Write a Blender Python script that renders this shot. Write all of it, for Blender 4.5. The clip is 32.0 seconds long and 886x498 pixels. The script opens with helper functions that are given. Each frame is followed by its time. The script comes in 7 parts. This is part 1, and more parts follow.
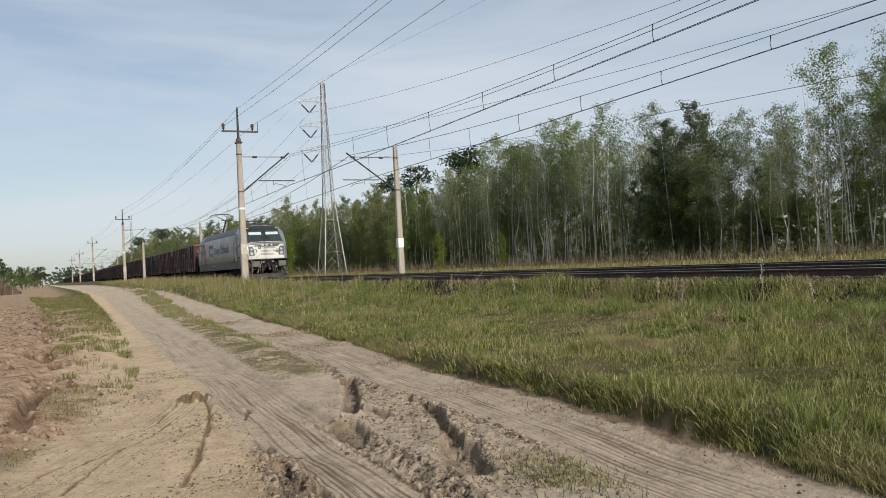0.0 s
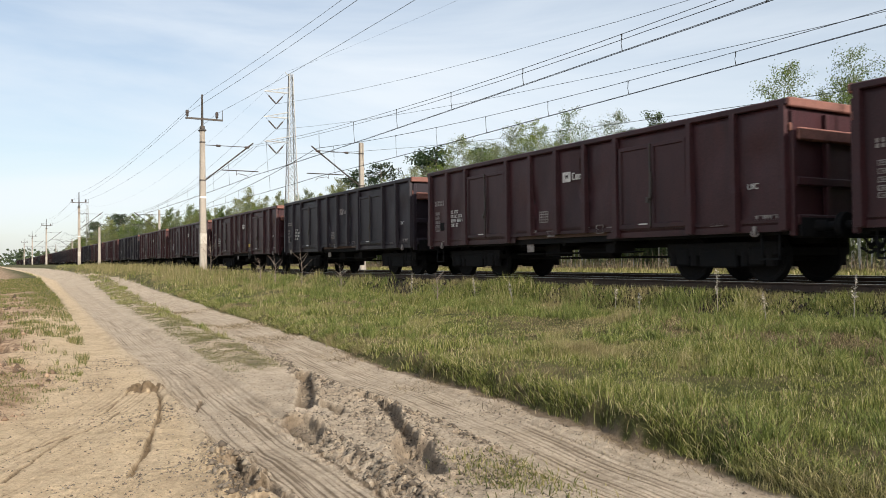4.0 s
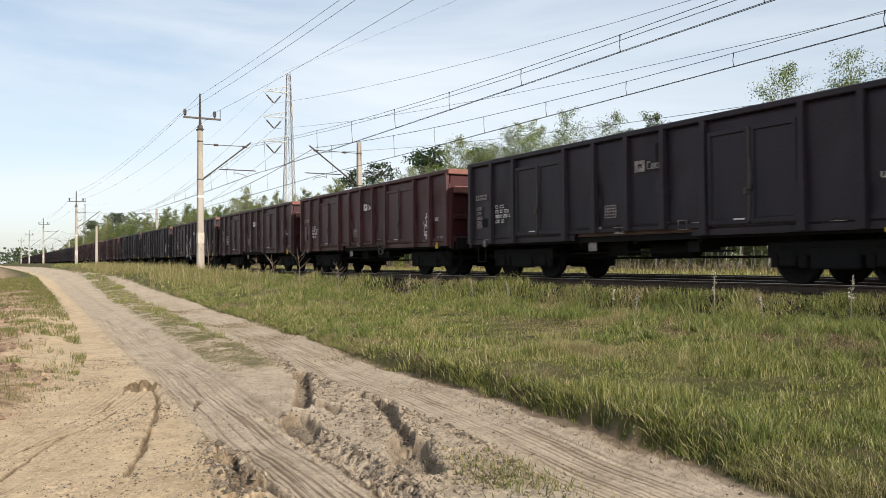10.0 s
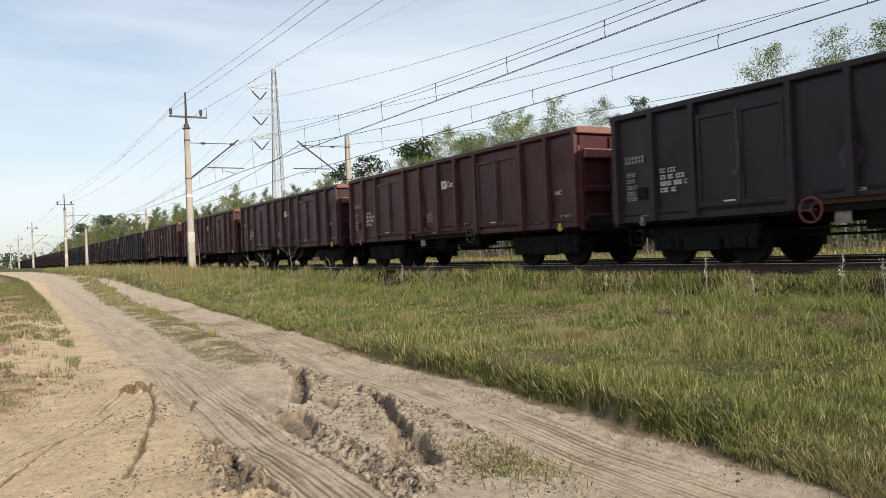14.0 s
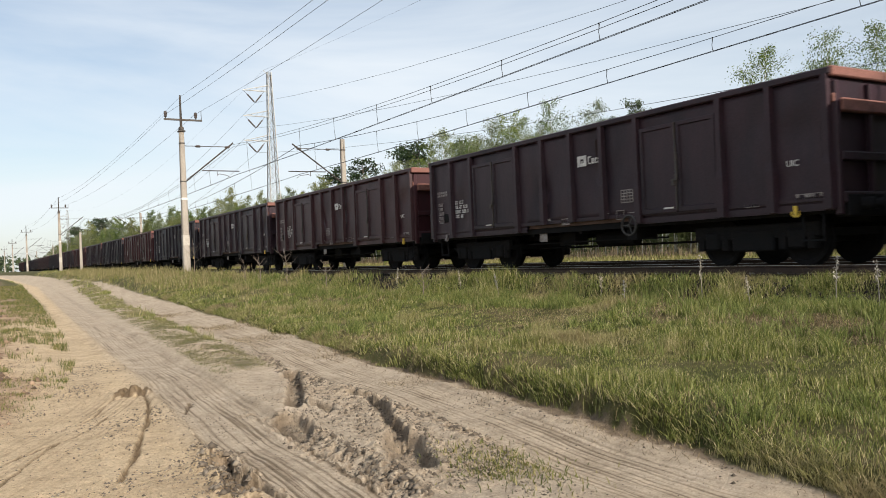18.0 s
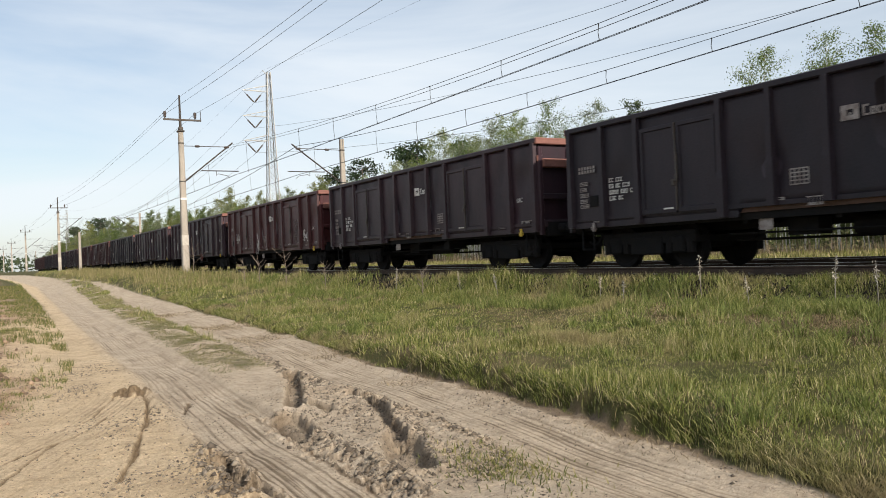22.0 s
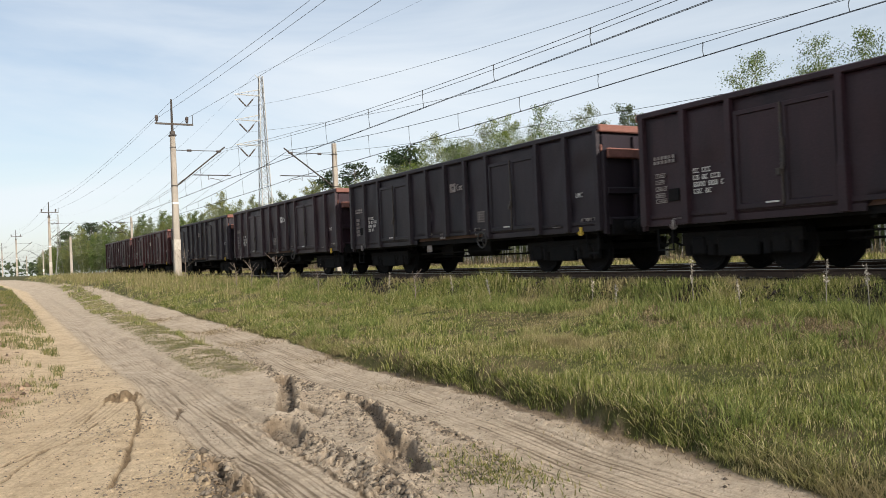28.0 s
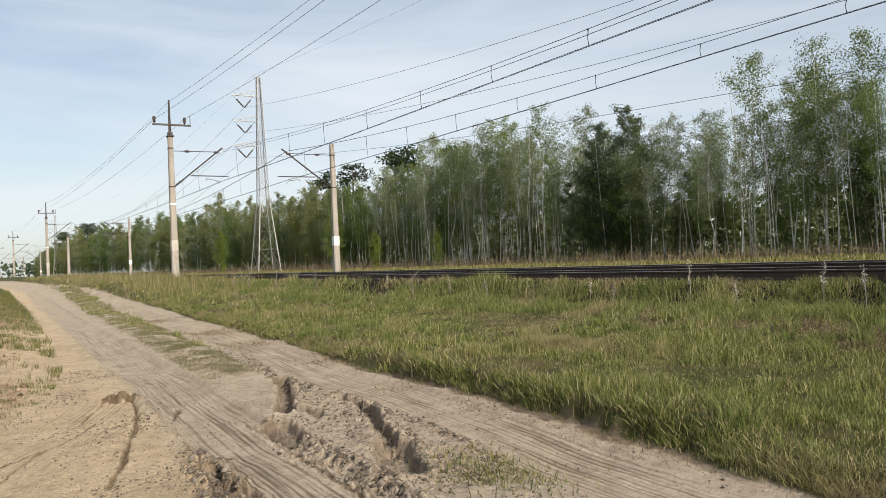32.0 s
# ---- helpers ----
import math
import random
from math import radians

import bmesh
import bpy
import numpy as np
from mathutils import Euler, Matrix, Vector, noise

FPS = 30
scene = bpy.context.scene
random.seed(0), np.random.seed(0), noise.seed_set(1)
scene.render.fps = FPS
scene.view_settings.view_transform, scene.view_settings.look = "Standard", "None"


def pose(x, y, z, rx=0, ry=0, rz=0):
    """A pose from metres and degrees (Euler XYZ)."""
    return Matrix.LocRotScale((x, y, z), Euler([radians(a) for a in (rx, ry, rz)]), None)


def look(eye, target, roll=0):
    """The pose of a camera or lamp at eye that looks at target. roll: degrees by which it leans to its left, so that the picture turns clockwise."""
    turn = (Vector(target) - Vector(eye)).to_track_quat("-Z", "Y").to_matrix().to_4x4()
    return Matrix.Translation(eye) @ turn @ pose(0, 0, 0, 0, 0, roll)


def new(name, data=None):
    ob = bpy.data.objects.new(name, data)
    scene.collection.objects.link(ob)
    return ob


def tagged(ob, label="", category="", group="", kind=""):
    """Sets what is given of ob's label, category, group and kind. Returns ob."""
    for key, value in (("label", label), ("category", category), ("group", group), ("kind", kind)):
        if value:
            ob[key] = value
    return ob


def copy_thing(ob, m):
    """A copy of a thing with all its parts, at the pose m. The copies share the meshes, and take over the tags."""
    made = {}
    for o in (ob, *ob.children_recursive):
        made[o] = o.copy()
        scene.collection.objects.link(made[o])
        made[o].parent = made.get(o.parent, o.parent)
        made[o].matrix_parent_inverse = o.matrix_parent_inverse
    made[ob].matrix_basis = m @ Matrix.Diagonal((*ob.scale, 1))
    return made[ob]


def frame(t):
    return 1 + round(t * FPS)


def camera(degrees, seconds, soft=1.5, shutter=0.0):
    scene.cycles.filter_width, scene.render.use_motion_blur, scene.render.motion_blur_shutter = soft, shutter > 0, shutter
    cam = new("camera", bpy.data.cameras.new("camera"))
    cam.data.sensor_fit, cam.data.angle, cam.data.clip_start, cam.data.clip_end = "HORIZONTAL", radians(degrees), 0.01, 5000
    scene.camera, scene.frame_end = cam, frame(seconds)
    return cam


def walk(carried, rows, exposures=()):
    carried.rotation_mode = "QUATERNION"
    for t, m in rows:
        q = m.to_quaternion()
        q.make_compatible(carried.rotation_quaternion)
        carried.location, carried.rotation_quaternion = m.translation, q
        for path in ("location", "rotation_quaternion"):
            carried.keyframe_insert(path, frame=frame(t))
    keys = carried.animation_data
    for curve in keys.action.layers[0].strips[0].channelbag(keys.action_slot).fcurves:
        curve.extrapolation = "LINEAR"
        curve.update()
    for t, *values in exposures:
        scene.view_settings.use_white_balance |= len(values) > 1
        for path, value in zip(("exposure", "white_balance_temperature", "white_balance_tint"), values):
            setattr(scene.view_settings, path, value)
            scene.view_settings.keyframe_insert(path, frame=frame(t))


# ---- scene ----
cam = camera(58.48, 32.0, soft=0.9, shutter=0.08)
EYE = (0.0, 0.0, 1.6)
# seconds and the turn of the hand-held camera about x, y, z in degrees
PATH = [
    (0, 91.005, 3.055, -26.777),
    (0.5, 90.999, 3.020, -27.272),
    (1, 90.975, 2.952, -27.345),
    (1.5, 90.969, 2.944, -27.407),
    (2, 90.969, 2.923, -27.432),
    (2.5, 90.982, 3.181, -27.938),
    (3, 90.887, 2.298, -28.648),
    (3.5, 90.825, 0.867, -29.337),
    (5.5, 90.852, 0.443, -29.746),
    (6, 90.847, 0.452, -29.747),
    (6.5, 90.848, 0.455, -29.745),
    (7, 90.845, 0.442, -29.743),
    (7.5, 90.845, 0.438, -29.742),
    (8, 90.845, 0.442, -29.743),
    (8.5, 90.843, 0.441, -29.744),
    (9, 90.842, 0.437, -29.742),
    (9.5, 90.843, 0.436, -29.740),
    (10, 90.839, 0.439, -29.747),
    (10.5, 90.839, 0.439, -29.747),
    (11, 90.838, 0.440, -29.748),
    (11.5, 90.836, 0.443, -29.745),
    (12, 90.838, 0.435, -29.754),
    (12.5, 90.532, 1.292, -29.809),
    (13, 90.197, 1.851, -29.893),
    (13.5, 90.182, 2.345, -30.241),
    (14, 90.178, 2.353, -30.331),
    (14.5, 90.197, 2.367, -30.361),
    (16.5, 90.278, 2.397, -30.542),
    (17, 90.314, 2.419, -30.578),
    (17.5, 90.326, 2.411, -30.624),
    (18, 90.360, 2.451, -30.668),
    (18.5, 90.373, 2.446, -30.701),
    (19, 90.406, 2.452, -30.727),
    (19.5, 90.392, 2.432, -30.731),
    (20, 90.403, 2.438, -30.721),
    (20.5, 90.413, 2.451, -30.704),
    (21, 90.410, 2.455, -30.718),
    (21.5, 90.392, 2.416, -30.721),
    (22, 90.373, 2.414, -30.722),
    (22.5, 90.405, 2.456, -30.748),
    (23, 90.422, 2.438, -30.798),
    (23.5, 90.445, 2.449, -30.845),
    (24, 90.469, 2.457, -30.881),
    (24.5, 90.492, 2.454, -30.928),
    (25, 90.500, 2.461, -30.989),
    (25.5, 90.527, 2.450, -31.025),
    (27.5, 90.609, 2.474, -31.203),
    (28, 90.645, 2.501, -31.250),
    (28.5, 90.648, 2.505, -31.270),
    (29, 90.641, 2.492, -31.275),
    (29.5, 90.641, 2.492, -31.275),
    (30, 90.648, 2.513, -31.269),
    (30.5, 90.638, 2.505, -31.274),
    (31, 90.652, 2.496, -31.314),
    (31.5, 90.682, 2.504, -31.358),
    (32, 90.699, 2.516, -31.408),
]
walk(cam, [(t, pose(*EYE, rx, ry, rz)) for t, rx, ry, rz in PATH], exposures=[
    (0, -0.06, 6500, 10), (2.4, 0.05, 6500, 10), (3.5, 0.33, 6650, 10), (5.5, 0.38, 6700, 10), (12, 0.38, 6700, 10), (14, 0.33, 6700, 10), (28, 0.31, 6700, 10), (32, 0.22, 6700, 10)])

# ---- light ----
SUN_AZ, SUN_EL = 179.0, 28.0     # degrees clockwise from the track's far end; above the horizon
world = bpy.data.worlds.new("sky")
world.use_nodes = True
scene.world = world


def build_world():
    nt = world.node_tree
    n, l = nt.nodes, nt.links
    bg = n["Background"]
    sky = n.new("ShaderNodeTexSky")
    sky.sky_type, sky.sun_disc = "NISHITA", False
    sky.sun_elevation, sky.sun_rotation = radians(SUN_EL), radians(SUN_AZ)
    sky.air_density, sky.dust_density, sky.ozone_density = 1.0, 1.2, 1.2
    co = n.new("ShaderNodeTexCoord")
    mp = n.new("ShaderNodeMapping")
    mp.inputs["Scale"].default_value = (1.0, 0.55, 4.2)
    mp.inputs["Rotation"].default_value = (0.12, 0.1, 0.5)
    l.new(co.outputs["Generated"], mp.inputs["Vector"])
    cloud = n.new("ShaderNodeTexNoise")
    cloud.inputs["Scale"].default_value, cloud.inputs["Detail"].default_value = 1.7, 7.0
    cloud.inputs["Roughness"].default_value, cloud.inputs["Distortion"].default_value = 0.55, 0.5
    l.new(mp.outputs[0], cloud.inputs["Vector"])
    ramp = n.new("ShaderNodeValToRGB")
    ramp.color_ramp.elements[0].position, ramp.color_ramp.elements[1].position = 0.34, 0.68
    ramp.color_ramp.elements[0].color = (0.30, 0.30, 0.30, 1)
    ramp.color_ramp.elements[1].color = (0.86, 0.86, 0.86, 1)
    l.new(cloud.outputs["Fac"], ramp.inputs[0])
    mix = n.new("ShaderNodeMix")
    mix.data_type = "RGBA"
    mix.inputs["B"].default_value = (6.65, 7.25, 7.9, 1)       # thin high cloud
    l.new(ramp.outputs[0], mix.inputs["Factor"])
    l.new(sky.outputs[0], mix.inputs["A"])
    l.new(mix.outputs["Result"], bg.inputs["Color"])
    bg.inputs["Strength"].default_value = 0.105


build_world()
sun_data = bpy.data.lights.new("sun", "SUN")
sun_data.energy, sun_data.angle, sun_data.color = 4.8, radians(0.6), (1.0, 0.93, 0.82)
sun = new("sun", sun_data)
_d = Vector((math.sin(radians(SUN_AZ)) * math.cos(radians(SUN_EL)), math.cos(radians(SUN_AZ)) * math.cos(radians(SUN_EL)), math.sin(radians(SUN_EL))))
sun.matrix_world = look(_d * 100, (0, 0, 0))


# ---- small helpers ----
def part(name, bm, material, parent=None, label="", smooth=False, kind=""):
    """One mesh object out of a bmesh, under a thing or a part."""
    me = bpy.data.meshes.new(name)
    bm.to_mesh(me)
    bm.free()
    return mesh_part(name, me, material, parent, label, smooth, kind)


def mesh_part(name, me, material, parent=None, label="", smooth=False, kind=""):
    for m in (material if isinstance(material, (list, tuple)) else [material]):
        if m.name not in me.materials:
            me.materials.append(m)
    if smooth:
        me.shade_smooth()
    ob = new(name, me)
    if parent is not None:
        ob.parent = parent
    return tagged(ob, label=label, kind=kind)


def again(ob, m, parent=None):
    """Another part on the same mesh."""
    o = ob.copy()
    scene.collection.objects.link(o)
    o.matrix_basis = m
    if parent is not None:
        o.parent = parent
    return o


def thing(name, m, label, category, group="", kind=""):
    ob = new(name)
    ob.empty_display_size = 0.2
    ob.matrix_basis = m
    return tagged(ob, label, category, group, kind)


def box(bm, x0, x1, y0, y1, z0, z1, bev=0.0):
    vs = [bm.verts.new((x, y, z)) for x in (x0, x1) for y in (y0, y1) for z in (z0, z1)]
    fs = [bm.faces.new([vs[i] for i in q]) for q in ((0, 1, 3, 2), (4, 6, 7, 5), (0, 4, 5, 1), (2, 3, 7, 6), (0, 2, 6, 4), (1, 5, 7, 3))]
    if bev > 0:
        es = {e for f in fs for e in f.edges}
        bmesh.ops.bevel(bm, geom=list(es), offset=bev, segments=1, affect="EDGES")
    return vs


def boxes(rows, bev=0.0):
    bm = bmesh.new()
    for r in rows:
        box(bm, *r, bev)
    return bm


def tube(bm, pts, radii, n=6, cap=True):
    """A tapered tube along points."""
    pts = [Vector(p) for p in pts]
    if not isinstance(radii, (list, tuple)):
        radii = [radii] * len(pts)
    radii = [float(r) for r in radii]
    rings = []
    for i, p in enumerate(pts):
        d = (pts[min(i + 1, len(pts) - 1)] - pts[max(i - 1, 0)]).normalized()
        a = d.orthogonal().normalized() if abs(d.z) > 0.99 or i == 0 else rings_axis - d * rings_axis.dot(d)
        a = a.normalized()
        rings_axis = a
        b = d.cross(a)
        rings.append([bm.verts.new(p + radii[i] * (math.cos(2 * math.pi * k / n) * a + math.sin(2 * math.pi * k / n) * b)) for k in range(n)])
    for r, s in zip(rings, rings[1:]):
        for k in range(n):
            bm.faces.new((r[k], r[(k + 1) % n], s[(k + 1) % n], s[k]))
    if cap:
        bm.faces.new(rings[0][::-1])
        bm.faces.new(rings[-1])
    return bm


def disc_wheel(bm, cx, r, w, axis_y=0.0, n=28, rim=0.07, sink=0.02, flange=0.03):
    """A railway wheel about an axis along x, lathed with flange, tyre, web and hub."""
    prof = [(-w / 2, 0.0), (-w / 2, r * 0.28), (-w / 2 + sink, r * 0.33), (-w / 2 + sink, r - rim - 0.02), (-w / 2, r - rim), (-w / 2, r - 0.006), (-w / 2 + 0.006, r), (w / 2 - 0.03, r + 0.003), (w / 2 - 0.025, r + flange), (w / 2, r + flange), (w / 2, r - rim), (w / 2 - sink, r - rim - 0.02), (w / 2 - sink, r * 0.33), (w / 2, r * 0.28), (w / 2, 0.0)]
    rings = []
    for px, pr in prof:
        if pr == 0.0:
            rings.append([bm.verts.new((cx + px, axis_y, 0))])
        else:
            rings.append([bm.verts.new((cx + px, axis_y + pr * math.cos(2 * math.pi * k / n), pr * math.sin(2 * math.pi * k / n))) for k in range(n)])
    for a, b in zip(rings, rings[1:]):
        for k in range(n):
            q = [a[k % len(a)], b[k % len(b)], b[(k + 1) % len(b)], a[(k + 1) % len(a)]]
            q = list(dict.fromkeys(q))
            bm.faces.new(q)
    return bm


# ---- materials ----
def material(name):
    m = bpy.data.materials.new(name)
    m.use_nodes = True
    return m, m.node_tree.nodes, m.node_tree.links, m.node_tree.nodes["Principled BSDF"]


def ramp_of(n, stops):
    r = n.new("ShaderNodeValToRGB")
    e = r.color_ramp.elements
    while len(e) < len(stops):
        e.new(0.5)
    for el, (p, c) in zip(e, stops):
        el.position, el.color = p, (*c, 1)
    return r


def noise_of(n, l, vec, scale, detail=4.0, rough=0.55, stretch=None):
    t = n.new("ShaderNodeTexNoise")
    t.inputs["Scale"].default_value, t.inputs["Detail"].default_value, t.inputs["Roughness"].default_value = scale, detail, rough
    if stretch:
        mp = n.new("ShaderNodeMapping")
        mp.inputs["Scale"].default_value = stretch
        l.new(vec, mp.inputs["Vector"])
        vec = mp.outputs[0]
    l.new(vec, t.inputs["Vector"])
    return t


def mixed(n, l, fac, a, b, blend="MIX"):
    m = n.new("ShaderNodeMix")
    m.data_type, m.blend_type = "RGBA", blend
    for key, v in (("Factor", fac), ("A", a), ("B", b)):
        if isinstance(v, (float, int)):
            m.inputs[key].default_value = v
        elif isinstance(v, tuple):
            m.inputs[key].default_value = (*v, 1)
        else:
            l.new(v, m.inputs[key])
    return m.outputs["Result"]


def worn(name, base, dirt, rough=0.6, metal=0.0, scale=2.0, amount=0.5, fine=30.0, bump=0.15, stretch=None, per_object=0.0, spread=(0.4, 0.7), gloss=0.5):
    """A painted, stained surface: a base colour, dirt in large stains, fine grain and relief."""
    m, n, l, b = material(name)
    co = n.new("ShaderNodeTexCoord").outputs["Object"]
    big = noise_of(n, l, co, scale, 6.0, 0.62, stretch)
    r = ramp_of(n, [(spread[0], (0, 0, 0)), (spread[1], (1, 1, 1))])
    l.new(big.outputs["Fac"], r.inputs[0])
    sc = n.new("ShaderNodeMath")
    sc.operation = "MULTIPLY"
    sc.inputs[1].default_value = amount
    l.new(r.outputs[0], sc.inputs[0])
    col = mixed(n, l, sc.outputs[0], base, dirt)
    small = noise_of(n, l, co, fine, 3.0, 0.6)
    r2 = ramp_of(n, [(0.3, (0.80, 0.80, 0.80)), (0.7, (1.12, 1.12, 1.12))])
    l.new(small.outputs["Fac"], r2.inputs[0])
    col = mixed(n, l, 1.0, col, r2.outputs[0], "MULTIPLY")
    if per_object:
        info = n.new("ShaderNodeObjectInfo").outputs["Random"]
        r3 = ramp_of(n, [(0.0, (1 - per_object,) * 3), (1.0, (1 + per_object,) * 3)])
        l.new(info, r3.inputs[0])
        col = mixed(n, l, 1.0, col, r3.outputs[0], "MULTIPLY")
    l.new(col, b.inputs["Base Color"])
    rr = n.new("ShaderNodeMapRange")
    rr.inputs["To Min"].default_value, rr.inputs["To Max"].default_value = max(rough - 0.15, 0.05), min(rough + 0.2, 1)
    l.new(big.outputs["Fac"], rr.inputs["Value"])
    l.new(rr.outputs[0], b.inputs["Roughness"])
    b.inputs["Metallic"].default_value = metal
    b.inputs["Specular IOR Level"].default_value = gloss
    if bump:
        bp = n.new("ShaderNodeBump")
        bp.inputs["Strength"].default_value, bp.inputs["Distance"].default_value = bump, 0.02
        l.new(small.outputs["Fac"], bp.inputs["Height"])
        l.new(bp.outputs[0], b.inputs["Normal"])
    return m


def leafy(name, stops, trans=0.35, rough=0.55, patch=None):
    """Leaves or blades: every island its own shade, some light let through."""
    m, n, l, b = material(name)
    g = n.new("ShaderNodeNewGeometry")
    r = ramp_of(n, stops)
    l.new(g.outputs["Random Per Island"], r.inputs[0])
    col = r.outputs[0]
    info = n.new("ShaderNodeObjectInfo").outputs["Random"]
    r3 = ramp_of(n, [(0.0, (0.78, 0.8, 0.8)), (0.5, (1.0, 1.0, 1.0)), (1.0, (1.2, 1.13, 0.95))])
    l.new(info, r3.inputs[0])
    col = mixed(n, l, 1.0, col, r3.outputs[0], "MULTIPLY")
    if patch:
        p = n.new("ShaderNodeNewGeometry").outputs["Position"]
        big = noise_of(n, l, p, patch[0], 4.0, 0.6)
        rp = ramp_of(n, [(patch[1], (0, 0, 0)), (patch[2], (1, 1, 1))])
        l.new(big.outputs["Fac"], rp.inputs[0])
        col = mixed(n, l, rp.outputs[0], col, mixed(n, l, 0.75, col, patch[3]))
    l.new(col, b.inputs["Base Color"])
    b.inputs["Roughness"].default_value = rough
    b.inputs["Specular IOR Level"].default_value = 0.25
    t = n.new("ShaderNodeBsdfTranslucent")
    l.new(col, t.inputs["Color"])
    ms = n.new("ShaderNodeMixShader")
    ms.inputs[0].default_value = trans
    l.new(b.outputs[0], ms.inputs[1])
    l.new(t.outputs[0], ms.inputs[2])
    l.new(ms.outputs[0], n["Material Output"].inputs["Surface"])
    return m


M = {}
M["concrete"] = worn("weathered_concrete", (0.36, 0.32, 0.275), (0.21, 0.185, 0.16), 0.9, 0, 1.2, 0.7, 18, 0.35, (3, 3, 0.5))
M["white_paint"] = worn("white_paint", (0.78, 0.77, 0.74), (0.5, 0.48, 0.44), 0.6, 0, 4, 0.5, 40, 0.1)
M["faded_paint"] = worn("faded_paint", (0.47, 0.43, 0.38), (0.30, 0.26, 0.22), 0.8, 0, 5, 0.7, 30, 0.2)
M["dark_steel"] = worn("dark_steel", (0.055, 0.052, 0.05), (0.10, 0.065, 0.045), 0.6, 0.4, 5, 0.6, 40, 0.2)
M["grey_steel"] = worn("galvanised_steel", (0.34, 0.34, 0.33), (0.22, 0.205, 0.19), 0.55, 0.6, 3, 0.6, 30, 0.1)
M["cable"] = worn("cable", (0.05, 0.055, 0.06), (0.08, 0.08, 0.08), 0.5, 0.6, 2, 0.4, 20, 0)
M["insulator"] = worn("insulator", (0.06, 0.045, 0.04), (0.1, 0.09, 0.08), 0.3, 0, 5, 0.3, 20, 0)
M["rail_head"] = worn("polished_rail", (0.55, 0.55, 0.56), (0.35, 0.32, 0.3), 0.28, 0.9, 3, 0.4, 30, 0.05)
M["rail"] = worn("rusty_rail", (0.075, 0.048, 0.035), (0.045, 0.035, 0.03), 0.8, 0.2, 4, 0.7, 40, 0.3)
# concrete far below its own tone: shade over the track bed is in the colour
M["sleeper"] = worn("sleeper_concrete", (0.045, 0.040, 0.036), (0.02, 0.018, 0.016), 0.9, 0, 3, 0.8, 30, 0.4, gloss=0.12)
M["clip"] = worn("rail_clip", (0.22, 0.2, 0.18), (0.08, 0.06, 0.05), 0.5, 0.6, 6, 0.5, 30, 0.1)


def ground_materials():
    # earth, sand and track bed on one sheet; masks are kept as attributes of the sheet
    m, n, l, b = material("ground_earth")
    pos = n.new("ShaderNodeNewGeometry").outputs["Position"]

    def mask(name):
        a = n.new("ShaderNodeAttribute")
        a.attribute_name = name
        return a.outputs["Fac"]

    g1 = noise_of(n, l, pos, 0.35, 5, 0.6)
    g2 = noise_of(n, l, pos, 5.0, 6, 0.65)
    g3 = noise_of(n, l, pos, 60.0, 4, 0.7)
    g4 = noise_of(n, l, pos, 1.3, 5, 0.6)
    sand = ramp_of(n, [(0.25, (0.375, 0.295, 0.218)), (0.5, (0.465, 0.373, 0.279)), (0.75, (0.54, 0.442, 0.342))])
    l.new(g4.outputs["Fac"], sand.inputs[0])
    packed = mixed(n, l, mask("packed"), (1.19, 1.14, 1.01), (0.985, 1.0, 1.01))
    sg = ramp_of(n, [(0.25, (0.74, 0.72, 0.70)), (0.5, (1, 1, 1)), (0.8, (1.16, 1.15, 1.14))])
    l.new(g2.outputs["Fac"], sg.inputs[0])
    sandc = mixed(n, l, 1.0, mixed(n, l, 1.0, sand.outputs[0], packed, "MULTIPLY"), sg.outputs[0], "MULTIPLY")
    grain = ramp_of(n, [(0.3, (0.80, 0.80, 0.80)), (0.7, (1.13, 1.13, 1.13))])
    l.new(g3.outputs["Fac"], grain.inputs[0])
    sandc = mixed(n, l, 1.0, sandc, grain.outputs[0], "MULTIPLY")
    speck = noise_of(n, l, pos, 24.0, 5, 0.72)
    spot = ramp_of(n, [(0.34, (0.52, 0.49, 0.46)), (0.40, (0.95, 0.94, 0.93)), (0.53, (1.06, 1.06, 1.06)), (0.66, (1.15, 1.15, 1.14))])
    l.new(speck.outputs["Fac"], spot.inputs[0])
    sandc = mixed(n, l, 1.0, sandc, spot.outputs[0], "MULTIPLY")
    # fine lines that tyres pressed along the wheel tracks
    way = n.new("ShaderNodeCombineXYZ")
    l.new(mask("across"), way.inputs[0])
    l.new(mask("run"), way.inputs[1])
    wob = noise_of(n, l, way.outputs[0], 1.6, 2, 0.5, (1.0, 0.35, 1.0))
    shift = n.new("ShaderNodeMath")
    shift.operation = "MULTIPLY_ADD"
    shift.inputs[1].default_value = 0.13
    l.new(wob.outputs["Fac"], shift.inputs[0])
    l.new(mask("across"), shift.inputs[2])
    turn = n.new("ShaderNodeMath")
    turn.operation = "MULTIPLY"
    turn.inputs[1].default_value = 2 * math.pi / 0.062
    l.new(shift.outputs[0], turn.inputs[0])
    rib = n.new("ShaderNodeMath")
    rib.operation = "SINE"
    l.new(turn.outputs[0], rib.inputs[0])
    streak = noise_of(n, l, way.outputs[0], 15.0, 3, 0.62, (1.0, 0.022, 1.0))
    ribbed = n.new("ShaderNodeMath")
    ribbed.operation = "MULTIPLY_ADD"
    ribbed.inputs[1].default_value = 0.072
    l.new(rib.outputs[0], ribbed.inputs[0])
    l.new(streak.outputs["Fac"], ribbed.inputs[2])
    line = ramp_of(n, [(0.35, (0.46, 0.43, 0.40)), (0.42, (0.74, 0.72, 0.70)), (0.50, (1.0, 1.0, 1.0)), (0.64, (1.12, 1.12, 1.12))])
    l.new(ribbed.outputs[0], line.inputs[0])
